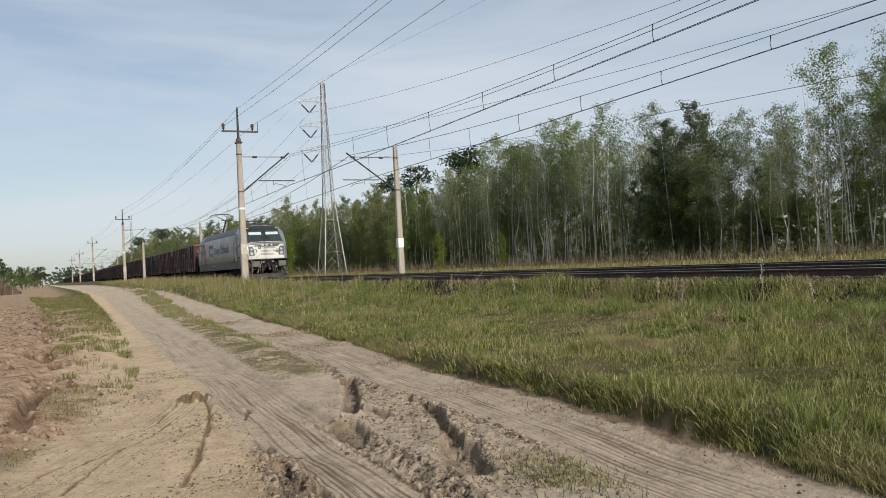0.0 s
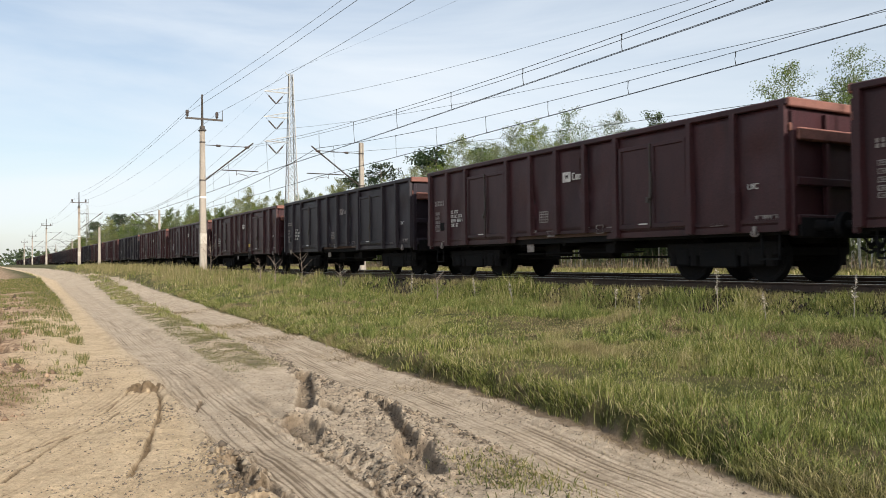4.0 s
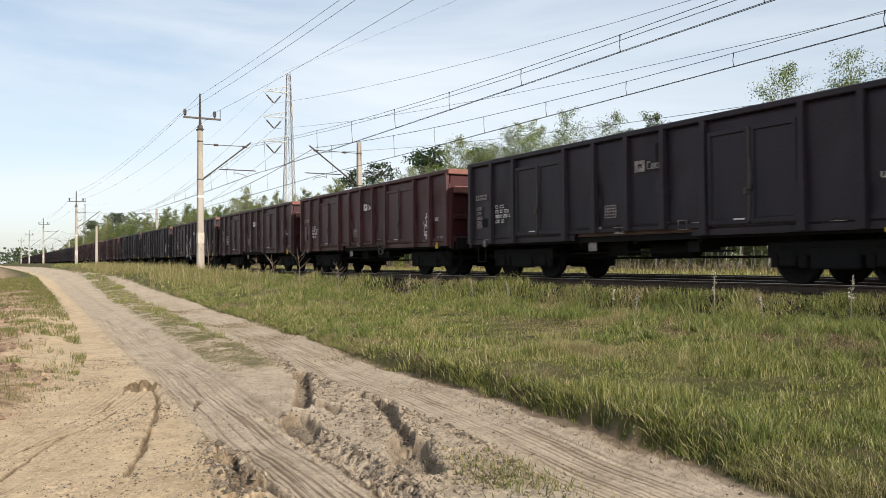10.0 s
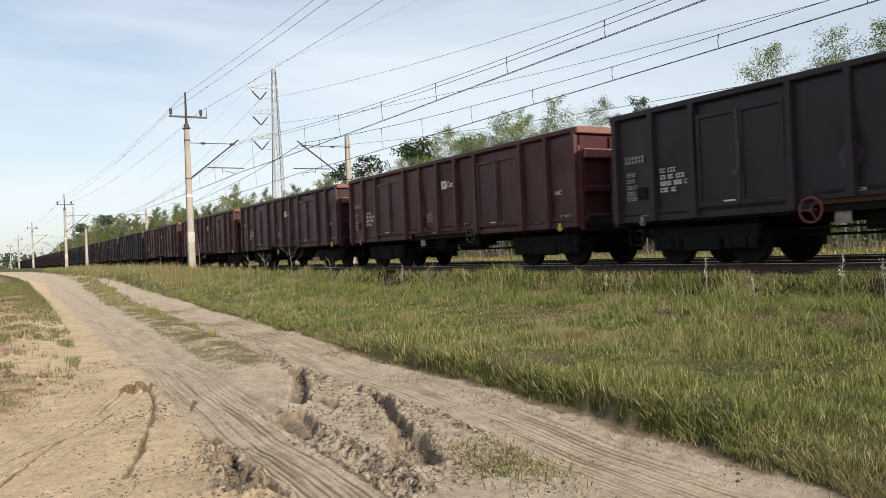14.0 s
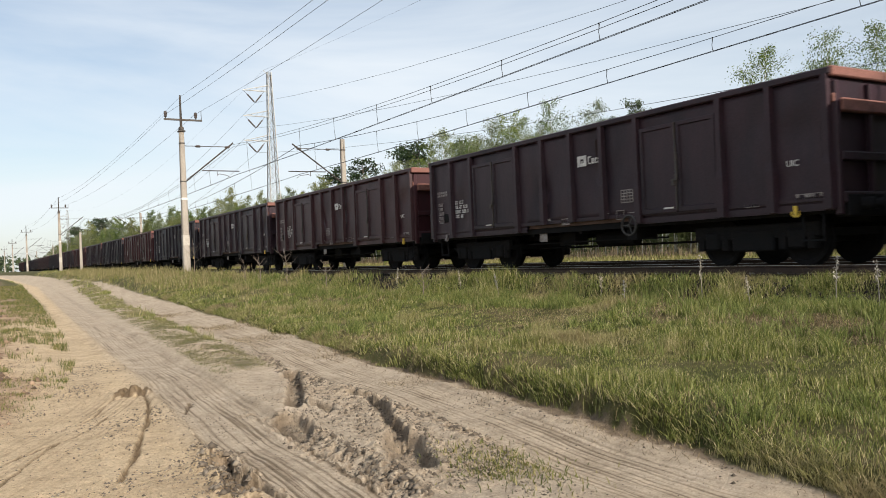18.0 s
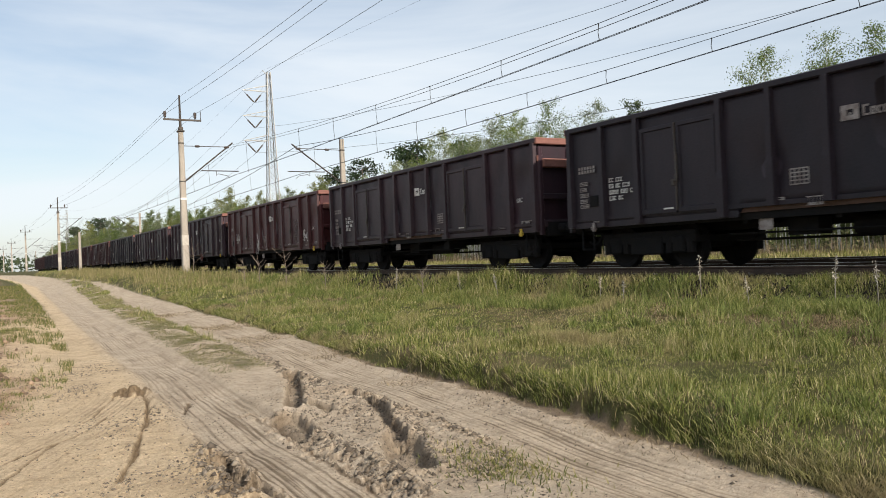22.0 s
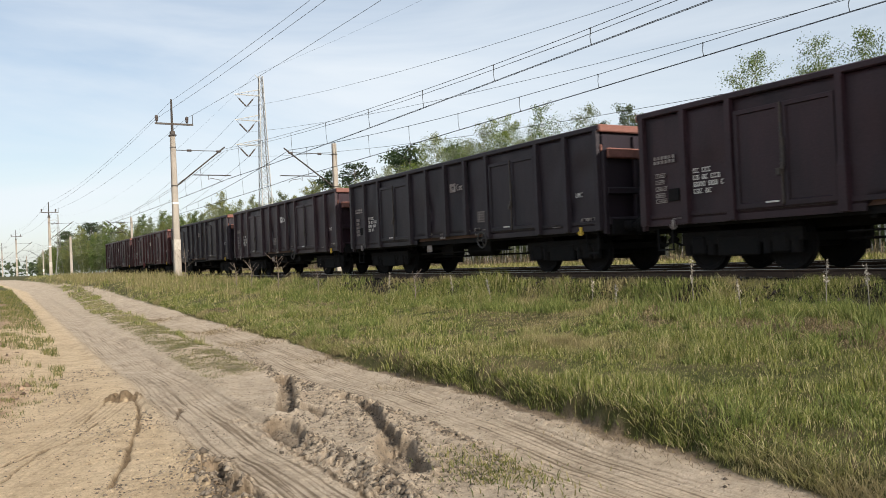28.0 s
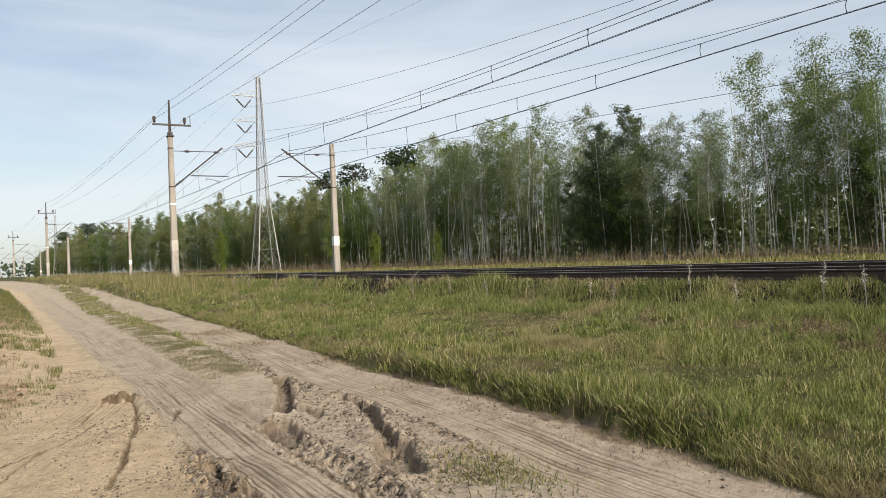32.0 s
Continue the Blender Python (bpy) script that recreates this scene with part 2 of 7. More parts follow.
    sandc = mixed(n, l, mask("tread"), sandc, mixed(n, l, 1.0, sandc, line.outputs[0], "MULTIPLY"))
    tr = n.new("ShaderNodeMath")
    tr.operation = "MULTIPLY"
    l.new(ribbed.outputs[0], tr.inputs[0])
    l.new(mask("tread"), tr.inputs[1])
    # darker sand: dampness, and shadow of ruts and turf edge put into the colour
    damp_shade = mixed(n, l, mask("damp_shade"), sandc, mixed(n, l, 1.0, sandc, (0.38, 0.35, 0.325), "MULTIPLY"))
    turf = ramp_of(n, [(0.3, (0.05, 0.058, 0.018)), (0.5, (0.082, 0.078, 0.031)), (0.7, (0.135, 0.108, 0.06))])
    l.new(g4.outputs["Fac"], turf.inputs[0])
    turfc = mixed(n, l, 1.0, turf.outputs[0], sg.outputs[0], "MULTIPLY")
    far = ramp_of(n, [(0.35, (0.11, 0.125, 0.035)), (0.6, (0.24, 0.21, 0.09))])
    l.new(g1.outputs["Fac"], far.inputs[0])
    turfc = mixed(n, l, mask("far"), turfc, far.outputs[0])
    soil = ramp_of(n, [(0.36, (0.20, 0.125, 0.078)), (0.5, (0.37, 0.255, 0.17)), (0.66, (0.50, 0.37, 0.26))])
    l.new(g2.outputs["Fac"], soil.inputs[0])
    # near-black bed: shadow of train and shoulder is put into the dark stone colour
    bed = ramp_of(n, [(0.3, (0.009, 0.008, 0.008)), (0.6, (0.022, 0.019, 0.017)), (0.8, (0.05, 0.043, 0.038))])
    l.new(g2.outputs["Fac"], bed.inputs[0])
    col = mixed(n, l, mask("sand"), turfc, damp_shade)
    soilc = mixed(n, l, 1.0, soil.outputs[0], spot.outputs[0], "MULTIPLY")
    # soil gets the same mix of dampness and painted shadow
    soilc = mixed(n, l, mask("damp_shade"), soilc, mixed(n, l, 1.0, soilc, (0.30, 0.25, 0.22), "MULTIPLY"))
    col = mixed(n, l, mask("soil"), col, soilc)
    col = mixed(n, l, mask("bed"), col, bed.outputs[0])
    l.new(col, b.inputs["Base Color"])
    b.inputs["Roughness"].default_value = 0.95
    b.inputs["Specular IOR Level"].default_value = 0.15
    add = n.new("ShaderNodeMath")
    add.operation = "ADD"
    l.new(speck.outputs["Fac"], add.inputs[0])
    l.new(g3.outputs["Fac"], add.inputs[1])
    bp = n.new("ShaderNodeBump")
    bp.inputs["Strength"].default_value, bp.inputs["Distance"].default_value = 1.0, 0.028
    deep = n.new("ShaderNodeMath")
    deep.operation = "MULTIPLY_ADD"
    deep.inputs[1].default_value = 1.6
    l.new(tr.outputs[0], deep.inputs[0])
    l.new(add.outputs[0], deep.inputs[2])
    l.new(deep.outputs[0], bp.inputs["Height"])
    l.new(bp.outputs[0], b.inputs["Normal"])
    M["ground"] = m


ground_materials()

# ---- plan of the ground ----
RAIL_Z, TRACK_1, TRACK_2 = 1.13, 13.35, 17.4
RIGHT_EDGE = [(-40, 3.2), (0, 4.3), (3, 4.55), (4.4, 4.80), (5.5, 4.92), (7.7, 4.98), (10, 5.12), (13, 5.40), (17.7, 5.85), (31, 6.7), (64, 7.7), (120, 7.4), (400, 6.0)]
LEFT_EDGE = [(-40, -14), (4, -2.4), (7, -0.6), (9.5, 0.3), (12, 1.05), (15, 1.45), (22.8, 1.9), (46, 2.8), (96, 4.3), (400, 3.6)]
RUT_RIGHT = [(5.74, 38.36), (5.45, 23.37), (5.04, 15.88), (4.49, 11.21), (4.32, 8.35), (4.11, 6.24), (3.97, 4.84), (3.92, 3.2)]
RUT_LEFT = [(5.37, 79.73), (3.36, 33.32), (2.69, 18.99), (2.49, 13.02), (2.28, 9.38), (2.15, 7.24), (2.11, 5.8), (2.02, 4.2)]
CRACKS = (
    ([(1.83, 11.0), (1.71, 9.82), (1.5, 8.66), (1.24, 7.63), (1.07, 6.96), (0.87, 6.34)], 0.023, 0.05),
    ([(0.62, 8.1), (0.34, 7.46), (0.05, 6.65)], 0.014, 0.02),
    ([(1.52, 10.83), (1.08, 9.4), (0.85, 8.99)], 0.014, 0.02),
    ([(1.17, 9.19), (0.86, 8.43), (0.46, 7.92), (0.15, 7.54)], 0.014, 0.02),
    ([(0.13, 7.78), (-0.07, 7.43), (-0.22, 7.09)], 0.015, 0.02),
    ([(1.75, 7.78), (1.63, 6.65), (1.5, 5.72)], 0.018, 0.03),
    ([(2.2, 9.9), (1.95, 9.0)], 0.025, 0.04),
)
GOUGES = (
    ([(3.86, 10.89), (3.47, 9.66), (2.96, 8.25)], 0.10, 0.13),
    ([(2.96, 8.25), (3.13, 8.33), (3.19, 8.03), (3.14, 7.65)], 0.07, 0.10),
    ([(2.68, 7.75), (2.65, 7.32), (2.58, 6.87)], 0.12, 0.12),
    ([(3.76, 8.62), (3.8, 8.24), (3.63, 7.51), (3.32, 6.63), (3.16, 6.13)], 0.075, 0.10),
    ([(3.13, 6.08), (2.96, 5.69), (2.86, 5.35)], 0.14, 0.13),
    ([(1.70, 6.6), (1.58, 5.94), (1.51, 5.4)], 0.10, 0.12),
    ([(1.72, 5.7), (1.69, 5.3)], 0.09, 0.10),
)
CRUMBS = (
    ([(2.56, 7.0), (2.5, 6.21), (2.5, 5.71), (2.5, 4.71)], 0.17, 1.0),
    ([(3.83, 7.8), (3.83, 6.81), (3.77, 6.15), (3.72, 5.58), (3.55, 5.0)], 0.10, 0.9),
    ([(4.12, 13.03), (3.81, 10.94), (3.88, 9.74), (3.93, 8.88), (3.83, 7.55)], 0.10, 0.9),
    ([(1.73, 6.9), (1.60, 6.0), (1.55, 5.3)], 0.22, 1.0),
    ([(2.62, 7.7), (2.45, 8.6)], 0.07, 0.6),
    ([(3.7, 9.6), (3.35, 7.2), (3.0, 5.0)], 0.42, 0.45),
)
CLUMP = (1.68, 10.7)


def rounded_line(pts):
    """The polyline with its corners cut three times."""
    for _ in range(3):
        q = [pts[0]]
        for a, b in zip(pts, pts[1:]):
            q += [(a[0] * 0.75 + b[0] * 0.25, a[1] * 0.75 + b[1] * 0.25), (a[0] * 0.25 + b[0] * 0.75, a[1] * 0.25 + b[1] * 0.75)]
        pts = q + [pts[-1]]
    return pts


RUT_RIGHT, RUT_LEFT = rounded_line(RUT_RIGHT), rounded_line(RUT_LEFT)
RUT_SIDE = rounded_line([(1.78, 11.2), (1.25, 9.6), (0.7, 8.4), (0.1, 7.2), (-0.5, 6.2), (-1.2, 5.0)])
MID_STRIP = [(8.6, 110), (7.1, 67.16), (5.0, 35.88), (4.18, 22.39), (3.80, 16.63), (3.42, 12.0)]


def along(table, y):
    t = np.array(table, float)
    return np.interp(y, t[:, 0], t[:, 1])


def off_line(x, y, pts):
    """Distance from each point to a polyline, signed by side, and how far along it."""
    p = np.array(pts, float)
    best, side, run, s0 = np.full(x.shape, 1e9), np.zeros(x.shape), np.zeros(x.shape), 0.0
    for a, b in zip(p, p[1:]):
        d = b - a
        ln = np.hypot(*d)
        u = np.clip(((x - a[0]) * d[0] + (y - a[1]) * d[1]) / ln ** 2, 0, 1)
        dx, dy = x - a[0] - u * d[0], y - a[1] - u * d[1]
        r = np.hypot(dx, dy)
        m = r < best
        best = np.where(m, r, best)
        side = np.where(m, np.sign(d[0] * dy - d[1] * dx), side)
        run = np.where(m, s0 + u * ln, run)
        s0 += ln
    return best, side, run


def smooth(a, b, v):
    u = np.clip((v - a) / (b - a), 0, 1)
    return u * u * (3 - 2 * u)


_lattice = np.random.RandomState(7).rand(64, 64)


def value_noise(x, y):
    xi, yi = np.floor(x).astype(int), np.floor(y).astype(int)
    u, v = x - xi, y - yi
    u, v = u * u * (3 - 2 * u), v * v * (3 - 2 * v)
    g = lambda i, j: _lattice[i % 64, j % 64]
    return (g(xi, yi) * (1 - u) + g(xi + 1, yi) * u) * (1 - v) + (g(xi, yi + 1) * (1 - u) + g(xi + 1, yi + 1) * u) * v - 0.5


def fbm(x, y, octaves=4):
    s, a = 0, 1.0
    for k in range(octaves):
        s = s + a * value_noise(x * 2 ** k + 17.3 * k, y * 2 ** k + 5.1 * k)
        a *= 0.5
    return s


def plan(x, y):
    """Height of the ground and the masks sand, soil, bed, dampness with painted shade, far."""
    xr = along(RIGHT_EDGE, y) + 0.22 * fbm(x * 1.1, y * 1.1, 3) * np.exp(-np.maximum(y, 0) / 60)
    xl = along(LEFT_EDGE, y) + 0.5 * fbm(x * 0.9 + 9, y * 0.9, 3) * np.exp(-np.maximum(y, 0) / 60)
    near = np.exp(-np.maximum(y - 8, 0) / 30)
    z = 0.05 * fbm(x * 0.5, y * 0.5, 3)
    # grassy bank beside the sand, up to the track bed
    out = x - xr
    steep = smooth(3.8, 4.8, y) * (1 - smooth(9.5, 12, y))
    bank = 0.10 * smooth(-0.06, 0.30, out) + (0.07 + 0.10 * steep) * smooth(-0.02, 0.34 - 0.24 * steep, out + 0.08 * fbm(x * 3.2, y * 3.2, 3)) + 0.30 * smooth(0.6, 5.5, out) + 0.05 * fbm(x * 1.4, y * 1.4, 3) * smooth(0.1, 0.6, out)
    mound = 0.95 * smooth(20, 55, y) * np.exp(-((x - 9.2) / 2.6) ** 2)
    far_rise = 0.45 * smooth(50, 160, y)
    z = z + bank * (x < 11.2) + bank * (x >= 11.2) + mound + far_rise * smooth(-2, 4, x)
    # track bed with sloping shoulders
    bed_z = RAIL_Z - 0.19
    shoulder = smooth(10.85, 11.75, x) * (1 - smooth(19.0, 20.0, x))
    z = np.where((x > 10.85) & (x < 20), z * (1 - shoulder) + bed_z * shoulder, z)
    beyond = smooth(19.2, 20.4, x)
    z = np.where(x > 19.2, z * (1 - beyond) + (0.82 + 0.1 * fbm(x * 0.3, y * 0.3) + 0.25 * smooth(30, 60, x)) * beyond, z)
    # field to the other side of the sand
    left = xl - x
    z = z + smooth(0.0, 0.8, left) * (0.10 + 0.10 * fbm(x * 1.1, y * 1.1, 4)) * np.exp(-np.maximum(left - 3, 0) / 30)
    ledge, _, _ = off_line(x, y, [(-0.1, 42), (0.02, 20.1), (0.13, 16.0), (-0.03, 13.4), (-0.16, 12.4), (-0.31, 9.5), (-0.41, 8.6), (-2.0, 6.0)])
    z = z + 0.16 * smooth(0.0, 0.35, -0.1 + 0.25 * fbm(x * 2, y * 2, 3) - x - 0.0) * (x < 1.2) * smooth(6, 11, y) * np.exp(-np.maximum(-x - 2, 0) / 8)
    ledge = ledge + 0.10 * fbm(x * 5, y * 5, 3)
    furrow = np.exp(-(ledge / 0.09) ** 4) * smooth(7, 9, y) * smooth(-0.25, 0.05, value_noise(x * 0.4, y * 0.9))
    pit = np.exp(-(np.hypot((x + 0.14) / 0.24, (y - 18.4) / 0.8)) ** 4)
    z = z - 0.13 * furrow - 0.4 * pit
    # wheel ruts
    on = smooth(0.1, -0.25, out) * smooth(0.15, -0.2, left)
    across, tread, ride, best = np.zeros(x.shape), np.zeros(x.shape), np.zeros(x.shape), np.full(x.shape, 1e9)
    for line, wide, deep, mark in ((RUT_RIGHT, 0.46, 0.045, 1.0), (RUT_LEFT, 0.44, 0.075, 1.0), (RUT_SIDE, 0.5, 0.012, 0.6)):
        d, s, run = off_line(x, y, line)
        z = z + on * (-deep * np.exp(-(d / wide) ** 6) + 0.4 * deep * np.exp(-((d - wide * 1.12) / 0.07) ** 2) * (1 + 0.9 * value_noise(run * 2.5, s)))
        m = np.exp(-(d / (wide * 0.98)) ** 8) * on * near
        across, ride = np.where(d < best, d * s, across), np.where(d < best, run + 40.0 * deep, ride)
        best = np.minimum(best, d)
        tread = np.maximum(tread, mark * m * (0.55 + 0.45 * smooth(-0.25, 0.05, value_noise(run * 0.7, s * 2.0))))
    # mask of moist sand and of shade painted into hollows and under edges
    damp_shade = np.zeros(x.shape)
    jx, jy = 0.05 * fbm(x * 7, y * 7, 3), 0.05 * fbm(x * 7 + 31, y * 7, 3)
    crumb_noise = fbm(x * 15 + 3, y * 15, 3)
    churn = np.zeros(x.shape)
    for line, wide, much in CRUMBS:
        d, s, run = off_line(x + 2 * jx, y + 2 * jy, line)
        churn = np.maximum(churn, much * np.exp(-(d / wide) ** 4))
    churn = np.maximum(churn, 0.26 * on * smooth(0.08, 0.3, fbm(x * 0.8 + 5, y * 0.8, 3)) * (1 - tread))
    lump = smooth(0.0, 0.16, crumb_noise)
    z = z + churn * (0.036 * lump + 0.022 * fbm(x * 4.5, y * 4.5, 2) + 0.014 * value_noise(x * 34, y * 34))
    damp_shade = np.maximum(damp_shade, np.minimum(churn * 1.3, 1) * smooth(0.12, -0.05, np.abs(crumb_noise - 0.02) - 0.05) * 0.95)
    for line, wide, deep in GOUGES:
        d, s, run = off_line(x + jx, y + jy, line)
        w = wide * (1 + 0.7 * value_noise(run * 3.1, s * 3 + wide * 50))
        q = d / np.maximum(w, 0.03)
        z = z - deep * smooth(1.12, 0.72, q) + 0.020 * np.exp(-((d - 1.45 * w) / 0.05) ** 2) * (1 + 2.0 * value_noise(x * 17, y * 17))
        damp_shade = np.maximum(damp_shade, smooth(1.25, 0.95, q) * (0.62 + 0.5 * value_noise(x * 9, y * 9)))
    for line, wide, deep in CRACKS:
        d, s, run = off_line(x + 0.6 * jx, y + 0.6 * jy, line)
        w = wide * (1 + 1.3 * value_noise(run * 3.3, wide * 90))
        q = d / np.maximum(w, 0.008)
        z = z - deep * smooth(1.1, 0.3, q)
        damp_shade = np.maximum(damp_shade, smooth(1.2, 0.6, q) * 0.95)
    r = np.hypot((x - CLUMP[0]) / 0.24, (y - CLUMP[1]) / 0.24)
    z = z + 0.07 * np.exp(-r ** 4) * (0.35 + 0.9 * lump + 0.8 * np.abs(value_noise(x * 9, y * 9)))
    damp_shade = np.maximum(damp_shade, 0.98 * smooth(1.15, 0.9, r + 0.5 * crumb_noise))
    d, s, run = off_line(x, y, MID_STRIP)
    strip = np.exp(-(d / (0.36 + 0.25 * np.minimum(np.maximum(y - 10, 0) / 25, 1))) ** 4) * (y > 11.4)
    z = z + 0.05 * strip
    cleat = smooth(0.1, 0.5, np.sin(run * 26 + 2.0 * s * d)) * np.exp(-(d / 0.34) ** 6) * smooth(11.6, 12.4, y) * smooth(19, 15, y)
    z = z - 0.03 * cleat
    damp_shade = np.maximum(damp_shade, 0.5 * cleat)
    z = z + near * (0.010 * fbm(x * 3.1, y * 3.1, 4) + 0.013 * fbm(x * 14, y * 14, 3) * (1 - 0.75 * tread))
    # dark band painted where the bank's face lies in shade
    damp_shade = np.maximum(damp_shade, 0.95 * smooth(3.0, 4.5, y) * smooth(15, 11, y) * np.exp(-((out + 0.02 + 0.12 * fbm(x * 6, y * 6 + 8, 3)) / 0.12) ** 4))
    damp_shade = np.maximum(damp_shade, np.maximum(0.8 * furrow, pit))
    sand = smooth(0.02, -0.05, out + 0.08 * fbm(x * 7, y * 7 + 3, 3)) * np.maximum(smooth(0.25, -0.25, left), smooth(-0.6, 0.1, x) * smooth(42, 26, y))
    sand = sand * (1 - 0.75 * strip * smooth(-0.2, 0.25, fbm(x * 2, y * 2, 3)))
    soil = smooth(-0.1, 0.4, left) * smooth(np.where(y < 26, 0.95, 3.4), np.where(y < 26, 0.1, 0.9), x + 0.6 * fbm(x * 0.7, y * 0.7, 3)) * (x < 3.4) * (0.8 + 0.2 * smooth(40, 14, y) * smooth(1.6, 0.2, x))
    bed = smooth(10.9, 11.5, x) * (1 - smooth(19.2, 19.8, x))
    far = smooth(20, 30, x)
    return z, sand, np.clip(soil, 0, 1), bed, np.clip(damp_shade, 0, 1), far, across, tread, churn, ride


def ground_z(x, y):
    return plan(np.atleast_1d(np.asarray(x, float)), np.atleast_1d(np.asarray(y, float)))[0]


def build_ground():
    xs = np.concatenate([[-2500, -1200, -600, -300, -150, -80, -45, -28, -18, -12, -8, -6], np.arange(-5, -1.0, 0.12), np.arange(-1.0, 5.4, 0.0175), np.arange(5.4, 6.7, 0.035), np.arange(6.7, 12.2, 0.14), np.arange(12.2, 22, 0.5), np.arange(22, 44, 2), [50, 70, 110, 200, 400, 800, 1500, 2500]])
    ys = np.concatenate([[-2500, -1000, -400, -150, -60, -25, -10, -4], np.arange(-2, 3.4, 0.4), np.arange(3.4, 4.5, 0.04), np.arange(4.5, 11.4, 0.019), np.arange(11.4, 16, 0.05), np.arange(16, 24, 0.14), np.arange(24, 60, 0.6), np.arange(60, 160, 4), np.arange(160, 420, 20), [450, 600, 900, 1500, 2500]])
    X, Y = np.meshgrid(xs, ys)
    Z, sand, soil, bed, damp_shade, far, across, tread, _, ride = plan(X.ravel(), Y.ravel())
    nx, ny = len(xs), len(ys)
    packed = smooth(-0.7, -0.25, X.ravel() - np.interp(Y.ravel(), [p[1] for p in RUT_LEFT[::-1]], [p[0] for p in RUT_LEFT[::-1]]))
    i = (np.arange(ny - 1)[:, None] * nx + np.arange(nx - 1)[None, :]).ravel()
    quads = np.stack([i, i + 1, i + nx + 1, i + nx], 1)
    me = bpy.data.meshes.new("ground")
    me.vertices.add(nx * ny)
    me.vertices.foreach_set("co", np.stack([X.ravel(), Y.ravel(), Z], 1).ravel().astype(np.float32))
    me.loops.add(quads.size)
    me.loops.foreach_set("vertex_index", quads.ravel().astype(np.int32))
    me.polygons.add(len(quads))
    me.polygons.foreach_set("loop_start", (np.arange(len(quads)) * 4).astype(np.int32))
    me.update(calc_edges=True)
    for name, v in (("sand", sand), ("soil", soil), ("bed", bed), ("damp_shade", damp_shade), ("far", far), ("across", across), ("tread", tread), ("run", ride), ("packed", packed)):
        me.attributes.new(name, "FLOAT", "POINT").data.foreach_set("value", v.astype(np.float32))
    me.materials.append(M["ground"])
    me.shade_smooth()
    tagged(new("ground", me), "pale rutted sand road between grassy bank and bare field", "ground", kind="structure")


build_ground()


# ---- the two tracks ----
def build_tracks():
    y0, y1 = -60.0, 600.0
    prof = [(-0.07, 0.0), (0.07, 0.0), (0.07, 0.018), (0.012, 0.035), (0.012, 0.125), (0.036, 0.14), (0.036, 0.166), (-0.036, 0.166), (-0.036, 0.14), (-0.012, 0.125), (-0.012, 0.035), (-0.07, 0.018)]
    ys = [y0, -20, 0, 10, 20, 40, 80, 160, 320, y1]
    bm = bmesh.new()
    rings = [[bm.verts.new((px, y, pz - 0.172)) for px, pz in prof] for y in ys]
    for a, b in zip(rings, rings[1:]):
        for k in range(len(prof)):
            bm.faces.new((a[k], a[(k + 1) % len(prof)], b[(k + 1) % len(prof)], b[k]))
    bm.faces.new(rings[0])
    bm.faces.new(rings[-1][::-1])
    rail = None
    bmh = boxes([(-0.034, 0.034, y0, y1, -0.0055, 0.0)])
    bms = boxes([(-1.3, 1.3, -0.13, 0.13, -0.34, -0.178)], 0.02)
    bmc = bmesh.new()
    for sx in (-1, 1):
        tube(bmc, [(sx * 0.06, -0.06, 0.0), (sx * 0.10, -0.03, 0.045), (sx * 0.13, 0.0, 0.02), (sx * 0.10, 0.04, 0.05), (sx * 0.06, 0.06, 0.0)], 0.013, 4)
    rail = head = sleeper = clip = None
    for tx in (TRACK_1, TRACK_2):
        tr = thing("railway_track", pose(tx, 0, RAIL_Z), "worn railway track on shade-darkened concrete sleepers", "railway track", "tracks", "structure")
        for rx in (-0.753, 0.753):
            rail = part("rail", bm, M["rail"], tr) if rail is None else again(rail, pose(0, 0, 0), tr)
            rail.matrix_basis = pose(rx, 0, 0)
            head = part("rail_head", bmh, M["rail_head"], tr, "polished running surface") if head is None else again(head, pose(0, 0, 0), tr)
            head.matrix_basis = pose(rx, 0, 0.0012)
        for k in range(100):
            y = -4 + 0.6 * k
            m = pose(random.uniform(-0.02, 0.02), y, 0)
            if sleeper is None:
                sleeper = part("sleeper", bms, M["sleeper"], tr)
                sleeper.matrix_basis = m
            else:
                again(sleeper, m, tr)
            if k < 66:
                for rx in (-0.753, 0.753):
                    mc = pose(rx, y, -0.176)
                    if clip is None:
                        clip = part("rail_clip", bmc, M["clip"], tr)
                        clip.matrix_basis = mc
                    else:
                        again(clip, mc, tr)


build_tracks()


def build_ballast():
    rng = np.random.RandomState(11)
    n = 26000
    y = -3 + 48 * rng.rand(n) ** 1.5
    x = np.where(rng.rand(n) < 0.45, rng.uniform(10.9, 12.3, n), rng.uniform(11.6, 19.4, n))
    z = ground_z(x, y)
    r = rng.uniform(0.018, 0.042, n) * (1 + y / 60)
    base = np.array([(1, 0, -0.2), (-0.4, 0.9, 0), (-0.6, -0.8, 0.1), (0.1, 0.1, 0.9)])
    a = rng.rand(n) * 6.28
    c, s = np.cos(a), np.sin(a)
    v = base[None] * r[:, None, None] * rng.uniform(0.7, 1.3, (n, 4, 1))
    vx = v[..., 0] * c[:, None] - v[..., 1] * s[:, None] + x[:, None]
    vy = v[..., 0] * s[:, None] + v[..., 1] * c[:, None] + y[:, None]
    vz = v[..., 2] + (z + 0.3 * r)[:, None]
    tri_object("ballast_stone", np.stack([vx, vy, vz], -1), [(0, 1, 3), (1, 2, 3), (2, 0, 3)], M["ballast"], "crushed stone of the track bed, darkened for shade", "ballast")


